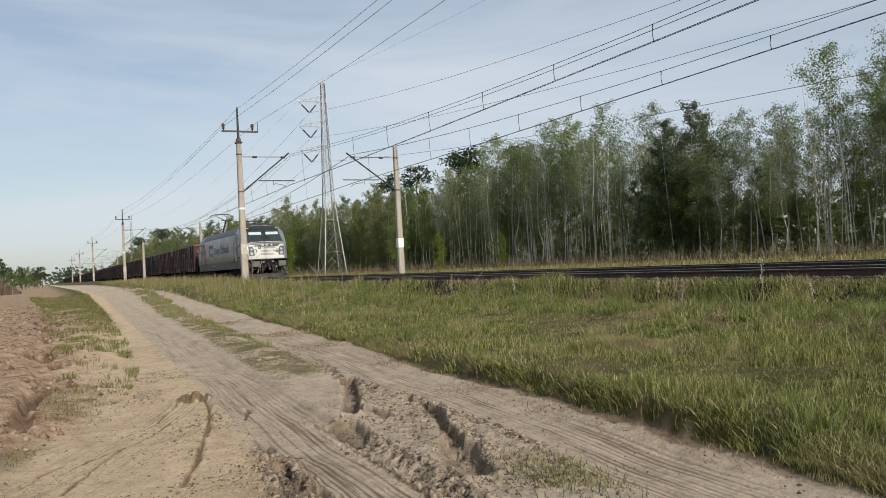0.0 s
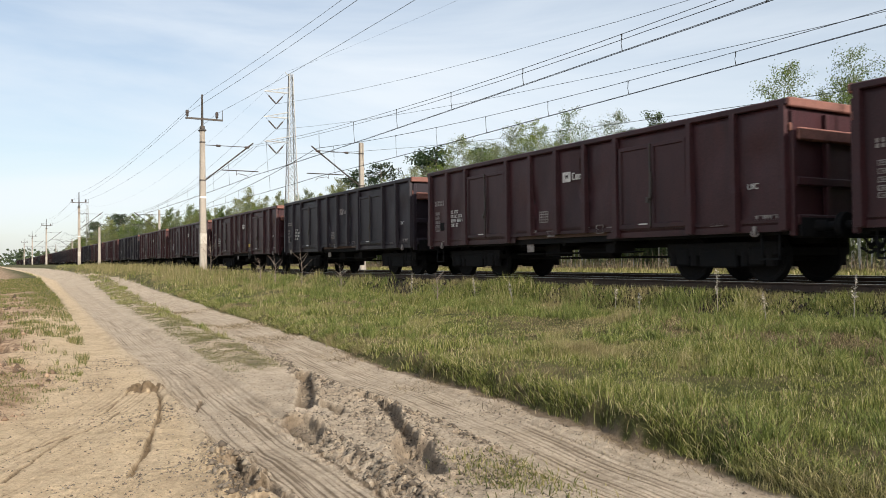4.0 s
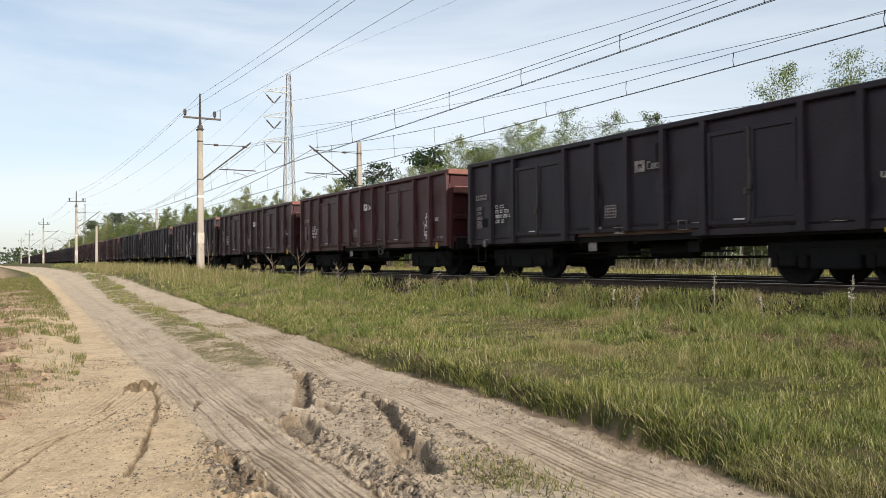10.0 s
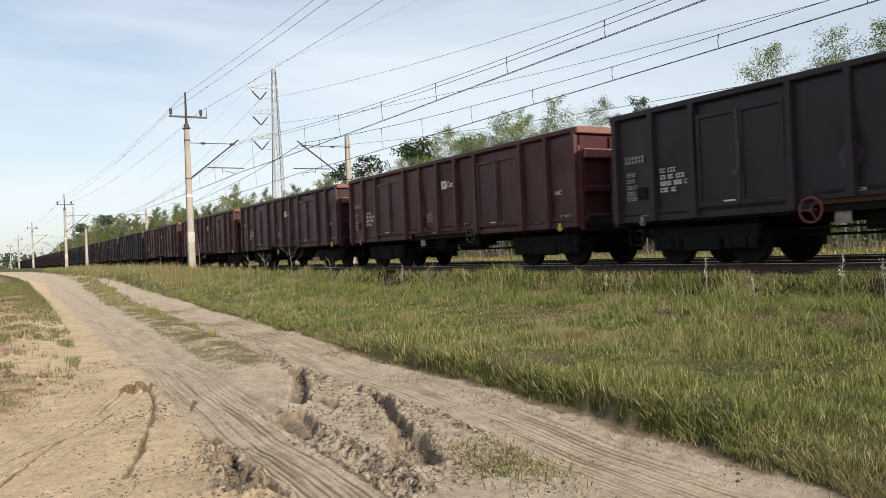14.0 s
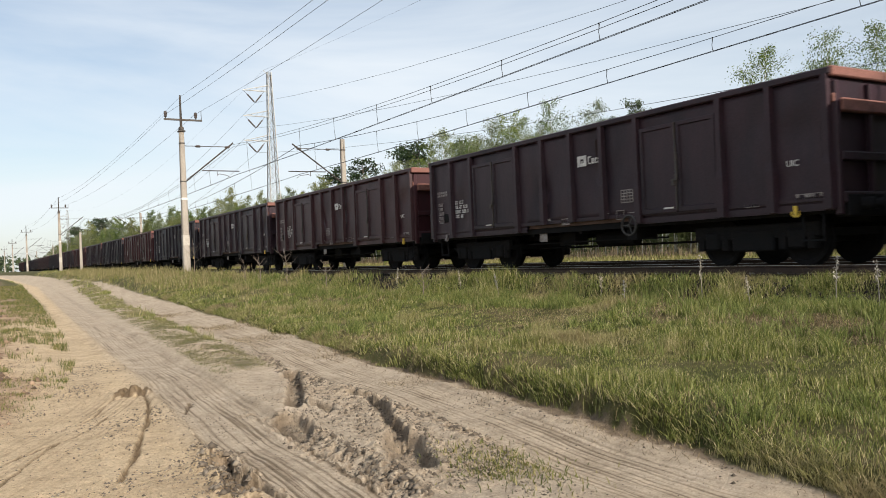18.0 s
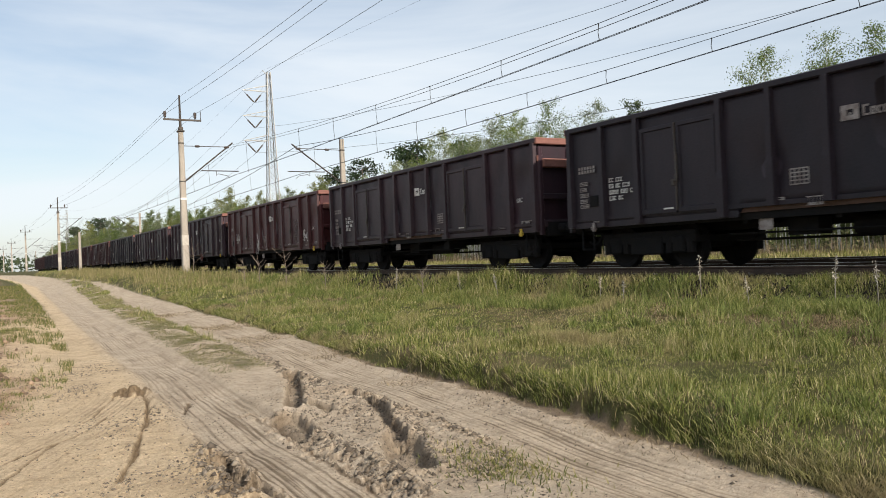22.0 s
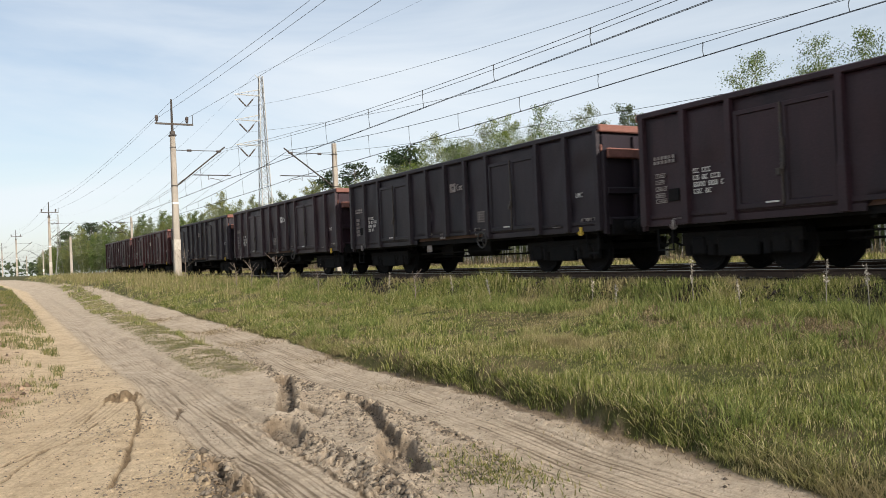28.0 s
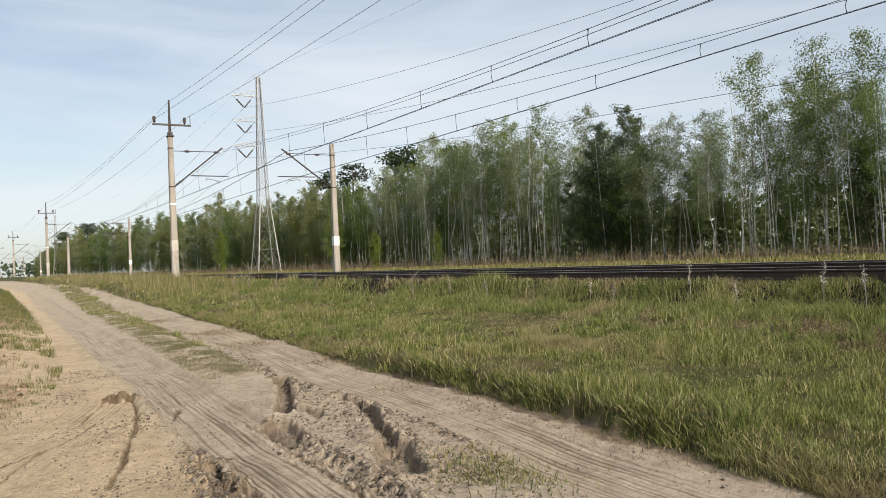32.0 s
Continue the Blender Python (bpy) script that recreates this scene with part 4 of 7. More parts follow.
def door_leaf(y0, y1):
    """One hinged leaf with a raised frame round a sunk panel, facing -x; one closed piece."""
    bm = bmesh.new()
    z0, z1 = Z0 + 0.16, Z1 - 0.30
    f = 0.075
    loops = []
    for x, i in ((0.05, 0.0), (-0.032, 0.0), (-0.038, 0.012), (-0.038, f), (-0.004, f + 0.014)):
        loops.append([bm.verts.new((x, y, z)) for y, z in ((y0 + i, z0 + i * 1.3), (y1 - i, z0 + i * 1.3), (y1 - i, z1 - i), (y0 + i, z1 - i))])
    for a, b in zip(loops, loops[1:]):
        for k in range(4):
            bm.faces.new((a[k], b[k], b[(k + 1) % 4], a[(k + 1) % 4]))
    bm.faces.new(loops[0])
    bm.faces.new(loops[-1][::-1])
    bmesh.ops.recalc_face_normals(bm, faces=bm.faces)
    return bm


def side_sheet(s):
    """Steel side sheet with shallow dents."""
    bm = bmesh.new()
    ny, nz = 97, 12
    rng = random.Random(3 if s < 0 else 4)
    dents = [(rng.uniform(0.3, LEN - 0.3), rng.uniform(1.2, 2.9), rng.uniform(0.15, 0.42), rng.uniform(-0.045, 0.030)) for _ in range(72)]
    grid = []
    for j in range(nz + 1):
        row = []
        for i in range(ny):
            y = LEN * i / (ny - 1)
            foot = Z0 + (0.0 if (y < 4.6 or y > 8.2) else 0.14)
            z = foot + (Z1 - foot) * j / nz
            d = sum(a * math.exp(-((y - yy) ** 2 + (z - zz) ** 2) / r ** 2) for yy, zz, r, a in dents)
            row.append(bm.verts.new((s * (SIDE + d), y, z)))
        grid.append(row)
    inner = [[bm.verts.new((s * (SIDE - 0.05), v.co.y, v.co.z)) for v in row] for row in (grid[0], grid[-1])]
    for a, b in zip(grid, grid[1:]):
        for i in range(ny - 1):
            q = (a[i], a[i + 1], b[i + 1], b[i])
            bm.faces.new(q if s > 0 else q[::-1])
    for i in range(ny - 1):
        for q in ((inner[0][i], inner[0][i + 1], grid[0][i + 1], grid[0][i]), (grid[-1][i], grid[-1][i + 1], inner[1][i + 1], inner[1][i]), (inner[1][i], inner[1][i + 1], inner[0][i + 1], inner[0][i])):
            bm.faces.new(q if s > 0 else q[::-1])
    return bm


SHARED = {}


def shared(key, name, make, mat, parent, m=None, label="", smooth=False, kind=""):
    """A part whose mesh is built once; the material sits on the object, so that wagons of other colours share it."""
    if key not in SHARED:
        me = bpy.data.meshes.new(name)
        bm = make()
        bm.to_mesh(me)
        bm.free()
        if smooth:
            me.shade_smooth()
        me.materials.append(None)
        SHARED[key] = me
    ob = new(name, SHARED[key])
    ob.material_slots[0].link = "OBJECT"
    ob.material_slots[0].material = mat
    ob.parent = parent
    if m is not None:
        ob.matrix_basis = m
    return tagged(ob, label=label, kind=kind)


def bars(rows, x=-0.004, t=0.004):
    """Flat painted bars on a side: rows of y0, y1, z0, z1."""
    return boxes([(x - t, x, a, b, c, d) for a, b, c, d in rows])


def data_panel():
    """Blocks of stencilled data on the end bays, and the four number lines beside them."""
    rows = []
    rng = random.Random(12)
    y = LEN - 0.30
    # chequered load table
    for r in range(2):
        for c in range(6):
            rows.append((y - 0.08 - 0.095 * c, y - 0.0 - 0.095 * c - 0.02, 2.22 - 0.085 * r, 2.285 - 0.085 * r))
    for z, w in ((1.86, 0.26), (1.73, 0.22), (1.60, 0.28), (1.47, 0.24), (1.36, 0.28)):
        x0 = y - 0.05
        rows += [(x0 - w, x0, z, z + 0.016), (x0 - w, x0, z + 0.07, z + 0.086), (x0 - w, x0 - w + 0.014, z + 0.016, z + 0.07), (x0 - 0.014, x0, z + 0.016, z + 0.07)]
        k = x0 - w + 0.03
        while k < x0 - 0.05:
            d = rng.uniform(0.012, 0.03)
            rows.append((k, k + d, z + 0.026, z + 0.06))
            k += d + 0.014
    return bars(rows)


def number_lines():
    rows = []
    y, rng = LEN - 1.30, random.Random(5)
    for z, groups in ((1.86, (2, 3)), (1.73, (2, 2, 3)), (1.60, (4, 3, 1)), (1.47, (3, 2))):
        k = y
        for g in groups:
            for _ in range(g):
                w = 0.055
                rows.append((k - w, k, z, z + 0.018))
                rows.append((k - w, k, z + 0.072, z + 0.09))
                rows.append((k - 0.016, k, z + 0.018, z + 0.072))
                if rng.random() < 0.6:
                    rows.append((k - w, k - w + 0.016, z + 0.018, z + 0.072))
                k -= w + 0.018
            k -= 0.06
    return bars(rows)


def logo_mark():
    """A square mark with a notch, and a row of five letter-sized blocks."""
    rows, y, z = [], 6.17, 2.30
    for a, b, c, d in ((0, 0.30, 0, 0.075), (0, 0.30, 0.165, 0.24), (0, 0.10, 0.075, 0.165), (0.21, 0.30, 0.075, 0.165), (0.14, 0.17, 0.075, 0.12)):
        rows.append((y - b, y - a, z + c, z + d))
    k = y - 0.36
    for w, h in ((0.10, 0.17), (0.085, 0.12), (0.07, 0.12), (0.085, 0.12), (0.09, 0.12)):
        rows += [(k - w, k, z + 0.03, z + 0.058), (k - w, k, z + h, z + h + 0.03), (k - 0.03, k, z + 0.058, z + h)]
        if w > 0.08 and h < 0.15:
            rows.append((k - w, k - w + 0.026, z + 0.058, z + h))
        k -= w + 0.022
    return bars(rows)


def table_mark():
    rows, y, z = [], 7.12, 1.38
    for k in range(5):
        rows.append((y - 0.36, y, z + 0.065 * k, z + 0.065 * k + 0.022))
    for k in range(5):
        rows.append((y - 0.020 - 0.085 * k, y - 0.085 * k, z, z + 0.282))
    return bars(rows)


def small_marks(seed):
    rng = random.Random(seed)
    rows = []
    for y, z, w, h in ((6.84, 1.02, 0.32, 0.15), (1.7, 1.06, 0.30, 0.05), (5.4, 1.14, 0.2, 0.06), (LEN - 0.75, 1.02, 0.42, 0.03), (0.68, 1.12, 0.50, 0.09), (7.4, 1.15, 0.16, 0.05)):
        rows += [(y - w, y, z, z + 0.012), (y - w, y, z + h - 0.012, z + h)]
        k = y - w
        while k < y - 0.02:
            d = rng.uniform(0.01, 0.04)
            if rng.random() < 0.8:
                rows.append((k, k + d, z + 0.012, z + h - 0.012))
            k += d + 0.012
    return bars(rows)


def gross_table():
    rows, y, z = [], 4.98, 1.04
    for k in range(3):
        rows.append((y - 0.24, y, z + 0.09 * k, z + 0.09 * k + 0.016))
    rows += [(y - 0.016, y, z, z + 0.19), (y - 0.24, y - 0.224, z, z + 0.19), (y - 0.55, y - 0.36, z + 0.03, z + 0.05), (y - 0.62, y - 0.34, z + 0.12, z + 0.136)]
    return bars(rows)


def text_part(name, body, size, m, mat, parent):
    c = bpy.data.curves.new(name, "FONT")
    c.body, c.size, c.extrude = body, size, 0.002
    o = bpy.data.objects.new(name, c)
    scene.collection.objects.link(o)
    bpy.context.view_layer.update()
    me = bpy.data.meshes.new_from_object(o.evaluated_get(bpy.context.evaluated_depsgraph_get()))
    bpy.data.objects.remove(o)
    bpy.data.curves.remove(c)
    ob = mesh_part(name, me, mat, parent)
    ob.matrix_basis = m
    return ob


def facing_side(y, z, x=-SIDE - 0.026):
    """The turn that lays flat writing on the side that faces the road, running towards the engine."""
    return Matrix.Translation((x, y, z)) @ Matrix(((0, 0, -1, 0), (-1, 0, 0, 0), (0, 1, 0, 0), (0, 0, 0, 1)))


def build_wagon(tint):
    col = BODY_TINTS[tint]
    w = thing("open_wagon", pose(0, 0, -50), f"{TINT_WORDS[tint]} high-sided open freight wagon in the moving train", "wagon", "wagons of the train")
    for s in (-1, 1):
        shared(("side", s), "side_wall", lambda: side_sheet(s), col, w, smooth=True)
        shared(("rim", s), "top_rim", lambda: boxes([(s * SIDE - 0.09, s * SIDE + 0.09, -0.05, LEN + 0.05, Z1 - 0.07, Z1 + 0.05)], 0.02), col, w)
        shared(("sill", s), "side_sill", lambda: boxes([(min(s * SIDE, s * (SIDE + 0.03)), max(s * SIDE, s * (SIDE + 0.03)), 0, LEN, Z0 + 0.14, Z0 + 0.22), (min(s * SIDE, s * (SIDE + 0.03)), max(s * SIDE, s * (SIDE + 0.03)), 0, 4.62, Z0 - 0.02, Z0 + 0.1), (min(s * SIDE, s * (SIDE + 0.03)), max(s * SIDE, s * (SIDE + 0.03)), 8.18, LEN, Z0 - 0.02, Z0 + 0.1)]), col, w)
        for k, y in enumerate(POSTS):
            mid = [d + 1 for d in DOORS]
            if k in mid:
                continue
            hi = ("post", s, 4.6 < y < 8.2)
            shared(hi, "post", lambda: (lambda b: (hat_post(b, 0, 0, Z0 + (0.14 if hi[2] else 0.0), Z1 - 0.05, s), b)[1])(bmesh.new()), col, w, pose(s * SIDE, y, 0))
        for d in DOORS:
            y0, ym, y1 = POSTS[d] + 0.10, POSTS[d + 1], POSTS[d + 2] - 0.10
            for a, b in ((y0, ym - 0.02), (ym + 0.02, y1)):
                leaf = shared("leaf", "door", lambda: door_leaf(0, y1 - ym - 0.02), col, w, pose(s * (SIDE + 0.03), a, 0) if s < 0 else pose(s * (SIDE + 0.03), b, 0, 0, 0, 180))
            shared("lock", "door_lock", lambda: boxes([(-0.07, -0.03, -0.05, -0.01, 1.75, 2.25), (-0.06, -0.03, -0.02, 0.02, Z0 + 0.2, Z1 - 0.3), (-0.10, -0.06, -0.06, 0.0, 1.7, 1.82), (-0.08, -0.03, 0.02, 0.10, 1.62, 1.74)], 0.006), M["dark_steel"], w, pose(s * (SIDE + 0.03), ym, 0, 0, 0, 0 if s < 0 else 180))
            shared("chain", "latch_handle", lambda: boxes([(-0.05, -0.03, 0.1, 0.34, 1.17, 1.2)]), M["stencil"], w, pose(s * (SIDE + 0.035), ym, 0, 0, 0, 0 if s < 0 else 180))
    for e, y in ((-1, 0.0), (1, LEN)):
        lo, hi = (y, y + 0.06) if e < 0 else (y - 0.06, y)
        shared(("end", e), "end_wall", lambda: boxes([(-SIDE + 0.06, SIDE - 0.06, lo, hi, Z0, Z1)]), col, w)
        m = pose(0, y, 0, 0, 0, 0 if e < 0 else 180)
        shared("end_rim", "end_rim", lambda: boxes([(-SIDE - 0.07, SIDE + 0.07, -0.10, 0.0, Z1 - 0.10, Z1 + 0.06)], 0.02), M["rim_rust"], w, m)
        shared("end_beam", "end_beam", lambda: boxes([(-SIDE + 0.1, SIDE - 0.1, -0.15, 0.0, 2.48, 2.70), (-SIDE - 0.03, -SIDE + 0.1, -0.09, 0.0, 2.62, 2.78), (SIDE - 0.1, SIDE + 0.03, -0.09, 0.0, 2.62, 2.78)], 0.025), M["rim_rust"], w, m)
        shared("end_rib", "end_rib", lambda: boxes([(-SIDE + 0.1, SIDE - 0.1, -0.11, 0.0, 1.70, 1.85), (-SIDE + 0.1, SIDE - 0.1, -0.11, 0.0, 1.02, 1.2)], 0.02), col, w, m)
        for px in (-1.42, -0.5, 0.5, 1.42):
            shared("end_post", "end_post", lambda: boxes([(-0.06, 0.06, -0.10, 0.0, Z0 - 0.1, 2.98)], 0.015), col, w, m @ pose(px, 0, 0))
        shared("beam", "buffer_beam", lambda: boxes([(-1.3, 1.3, -0.12, 0.1, 0.80, 1.16)], 0.02), M["bogie"], w, m)
        for bx in (-0.875, 0.875):
            def buf():
                b = bmesh.new()
                tube(b, [(0, -0.1, 0), (0, -0.34, 0)], [0.12, 0.10], 12)
                tube(b, [(0, -0.30, 0), (0, -0.56, 0)], [0.075, 0.075], 10)
                tube(b, [(0, -0.56, 0), (0, -0.585, 0), (0, -0.62, 0)], [0.21, 0.225, 0.20], 16)
                return b
            shared("buffer", "buffer", buf, M["bogie"], w, m @ pose(bx, 0, 1.0))

        def hook():
            b = bmesh.new()
            tube(b, [(0, -0.1, 1.0), (0, -0.45, 1.0), (0, -0.60, 0.98), (0, -0.62, 0.72), (0, -0.5, 0.62)], 0.05, 6)
            tube(b, [(0.35, -0.1, 0.95), (0.36, -0.3, 0.62), (0.38, -0.5, 0.52), (0.4, -0.64, 0.62)], 0.03, 6)
            return b
        shared("hook", "coupling", hook, M["bogie"], w, m)

        def grab():
            b = bmesh.new()
            tube(b, [(0, 0, 1.35), (-0.06, 0, 1.37), (-0.06, 0, 2.35), (0, 0, 2.37)], 0.014, 5)
            return b
        if e < 0:
            shared("grab", "handrail", grab, M["stencil"], w, pose(-SIDE - 0.02, 0.12, 0), "white corner handrail")
        shared("step", "step", lambda: boxes([(-0.02, 0.02, -0.2, 0.2, 0.42, 0.45), (-0.015, 0.015, -0.2, -0.17, 0.45, 0.95), (-0.015, 0.015, 0.17, 0.2, 0.45, 0.95)]), M["bogie"], w, pose(-SIDE + 0.08, 0.45 if e < 0 else LEN - 0.45, 0))

        def tie():
            b = bmesh.new()
            tube(b, [(-0.05, 0.075, 0.0), (-0.05, 0.08, -0.05), (-0.05, 0.04, -0.09), (-0.05, -0.04, -0.09), (-0.05, -0.08, -0.05), (-0.05, -0.075, 0.0)], 0.014, 5)
            box(b, -0.07, -0.03, -0.028, 0.028, -0.08, 0.09)
            return b
        shared("tie", "rope_hook", tie, M["stencil_dim"], w, pose(-SIDE, 0.68 if e < 0 else LEN - 0.78, 0.93))
    shared("floor", "floor", lambda: boxes([(-SIDE + 0.06, SIDE - 0.06, 0.06, LEN - 0.06, Z0 + 0.06, Z0 + 0.16)]), M["interior"], w)

    def frame_rows():
        rows = [(-0.35, -0.2, 0.1, LEN - 0.1, 0.72, 1.0), (0.2, 0.35, 0.1, LEN - 0.1, 0.72, 1.0), (-1.36, -1.24, 0.1, LEN - 0.1, 0.86, 1.0), (1.24, 1.36, 0.1, LEN - 0.1, 0.86, 1.0)]
        rows += [(-1.3, 1.3, y - 0.05, y + 0.05, 0.80, 0.98) for y in (4.6, 6.4, 8.2)]
        return rows
    for i, row in enumerate(frame_rows()):
        shared(("frame", i), "frame_beam", lambda: boxes([row]), M["bogie"], w)

    def gear():
        b = bmesh.new()
        tube(b, [(-0.6, 5.3, 0.66), (-0.6, 6.5, 0.66)], 0.17, 10)
        box(b, -0.95, -0.55, 7.0, 7.6, 0.55, 0.85)
        box(b, -1.2, -0.6, 4.7, 5.0, 0.60, 0.82)
        tube(b, [(-1.0, 4.0, 0.62), (-1.0, 8.8, 0.62)], 0.02, 5)
        tube(b, [(-0.3, 3.6, 0.5), (-0.3, 9.2, 0.5)], 0.025, 5)
        return b
    shared("gear", "brake_gear", gear, M["bogie"], w)
    shared("plate", "brake_plate", lambda: boxes([(-1.32, -1.30, 7.62, 7.9, 0.66, 0.86)]), M["stencil_dim"], w)
    for yb in (1.9, 10.9):
        def bogie():
            b = bmesh.new()
            for sx in (-1, 1):
                x0, x1 = sorted((sx * 0.95, sx * 1.08))
                box(b, x0, x1, -1.34, 1.34, 0.50, 0.76, 0.02)
                box(b, x0 - 0.02, x1 + 0.02, -0.46, 0.46, 0.27, 0.66, 0.03)
                for ya in (-0.9, 0.9):
                    box(b, x0 - 0.04, x1 + 0.04, ya - 0.17, ya + 0.17, 0.30, 0.66, 0.04)
                    for k in (-0.28, 0.28):
                        tube(b, [((x0 + x1) / 2, ya + k, 0.30), ((x0 + x1) / 2, ya + k, 0.58)], 0.10, 8)
            box(b, -1.0, 1.0, -0.22, 0.22, 0.50, 0.72)
            for ya in (-1.3, 1.3):
                box(b, -1.0, 1.0, ya - 0.05, ya + 0.05, 0.50, 0.64)
            return b
        shared("bogie", "bogie", bogie, M["bogie"], w, pose(0, yb, 0))
    for y in AXLES:
        shared("wheelset", "wheelset", wheelset_mesh, M["bogie"], w, pose(0, y, 0.46))
    xs = -SIDE - 0.022
    for key, make, mat, lab in (("data", data_panel, M["stencil_dim"], "stencilled white data panel"), ("number", number_lines, M["stencil"], "white stencilled bars"), ("logo", logo_mark, M["stencil"], "white square mark with blocks"), ("table", table_mark, M["stencil_dim"], "white load grid"), ("small", lambda: small_marks(3), M["stencil_dim"], "small white marks"), ("gross", gross_table, M["stencil_dim"], "white boxed mark")):
        shared(key, "marking", make, mat, w, pose(xs, 0, 0), lab, kind="stuff")
    shared("panel", "label_holder", lambda: boxes([(-0.03, 0, LEN - 0.95, LEN - 0.68, 1.38, 1.62)], 0.006), M["bogie"], w, pose(-SIDE - 0.02, 0, 0), "dark label holder")
    if "uic" not in SHARED:
        t = text_part("marking", "UIC", 0.15, Matrix(), M["stencil"], w)
        SHARED["uic"] = t.data
        bpy.data.objects.remove(t)
    u = new("marking", SHARED["uic"])
    u.parent = w
    u.matrix_basis = facing_side(0.84, 1.69)
    tagged(u, label="white stencilled letters")
    return w


def handwheel(w, y, mat=None, label="round red brake handwheel"):
    bm = bmesh.new()
    pts = [(0, 0.205 * math.cos(a), 0.205 * math.sin(a)) for a in [2 * math.pi * k / 16 for k in range(17)]]
    tube(bm, pts, 0.024, 5, cap=False)
    for k in range(3):
        a = 2.1 * k
        tube(bm, [(0, 0, 0), (0, 0.205 * math.cos(a), 0.205 * math.sin(a))], 0.016, 4)
    tube(bm, [(-0.02, 0, 0), (0.15, 0, 0)], 0.035, 6)
    p = part("handwheel", bm, mat or M["red_wheel"], w, label)
    p.matrix_basis = pose(-SIDE - 0.12, y, 0.90)
    return p


def scrawl(w, y, z, size, seed, mat, wide=0.02, loops=7):
    """Sprayed loops and strokes, read by nobody."""
    rng = random.Random(seed)
    bm = bmesh.new()
    for k in range(loops):
        cy, cz = y + rng.uniform(-0.5, 0.5) * size, z + rng.uniform(-0.7, 0.7) * size
        a0, r1, r2, tw = rng.uniform(0, 6), rng.uniform(0.15, 0.42) * size, rng.uniform(0.25, 0.6) * size, rng.uniform(-0.6, 0.6)
        turn = rng.uniform(2.0, 5.6)
        pts = [(cy + r1 * math.cos(a0 + turn * j / 12) + tw * r2 * math.sin(a0 + turn * j / 12), cz + r2 * math.sin(a0 + turn * j / 12)) for j in range(13)]
        for (ya, za), (yb, zb) in zip(pts, pts[1:]):
            d = Vector((yb - ya, zb - za))
            if d.length < 1e-4:
                continue
            nrm = Vector((-d.y, d.x)).normalized() * wide
            vs = [bm.verts.new((0, ya + nrm.x, za + nrm.y)), bm.verts.new((0, yb + nrm.x, zb + nrm.y)), bm.verts.new((0, yb - nrm.x, zb - nrm.y)), bm.verts.new((0, ya - nrm.x, za - nrm.y))]
            bm.faces.new(vs)
    p = part("graffiti", bm, mat, w, "sprayed scrawl on the side sheet")
    p.matrix_basis = pose(-SIDE - 0.034, 0, 0)
    return p


# colours along the train, engine end first
ORDER = "maroon maroon umber maroon maroon rust umber rust rust umber rust maroon plum umber umber rust maroon rust rust umber plum maroon plum umber rust umber plum rust plum plum umber maroon maroon plum umber plum umber rust maroon".split()
TRAIN = []


def build_wagons():
    made = {t: build_wagon(t) for t in BODY_TINTS}
    used = set()
    for k in range(WAGONS):
        t = ORDER[k % len(ORDER)]
        m = pose(TRACK_1, train_y(0) + 19.52 + PITCH * k, RAIL_Z)
        if t in used:
            w = copy_thing(made[t], m)
        else:
            w = made[t]
            w.matrix_basis = m
            used.add(t)
        TRAIN.append((w, 19.52 + PITCH * k))


build_wagons()


def child(w, name, label=""):
    """The parts of a wagon that bear this name and label."""
    return [o for o in w.children if o.name.split(".")[0] == name and (not label or o.get("label") == label)]


def dress_wagons():
    """What sets the wagons apart: hooks, handrails, load grids, brake wheels and sprayed scrawls."""
    pale_rails, far_grids = (0, 3, 8, 10, 15, 18, 24, 27, 38), (0, 6, 14, 20, 26, 28, 33, 34, 36)
    for k, (w, _) in enumerate(TRAIN):
        for o in child(w, "rope_hook"):
            if o.location.y < 2 and k >= 8:
                o.material_slots[0].material = M["yellow"]
                tagged(o, "yellow rope hook")
        if k not in pale_rails:
            for o in child(w, "handrail"):
                o.material_slots[0].material = M["bogie"]
                tagged(o, "dark corner handrail")
        if k in far_grids:
            for o in child(w, "marking", "white load grid"):
                o.location.y = -2.3
        if ORDER[k] in ("umber",) or k in (30, 36):
            for o in child(w, "marking", "white square mark with blocks"):
                o.material_slots[0].material = M["stencil_dim"]
    for k in (0, 8, 14, 37):
        handwheel(TRAIN[k][0], 8.14)
    for k in (7, 28):
        handwheel(TRAIN[k][0], 4.58)
    for k in (13, 36):
        handwheel(TRAIN[k][0], 8.14, M["dark_steel"], "dark round brake handwheel")
    for k in (3, 10, 15, 19, 20, 22, 23, 24, 30, 33, 34, 35):
        handwheel(TRAIN[k][0], 4.52, M["guard_grey"], "grey round brake handwheel")


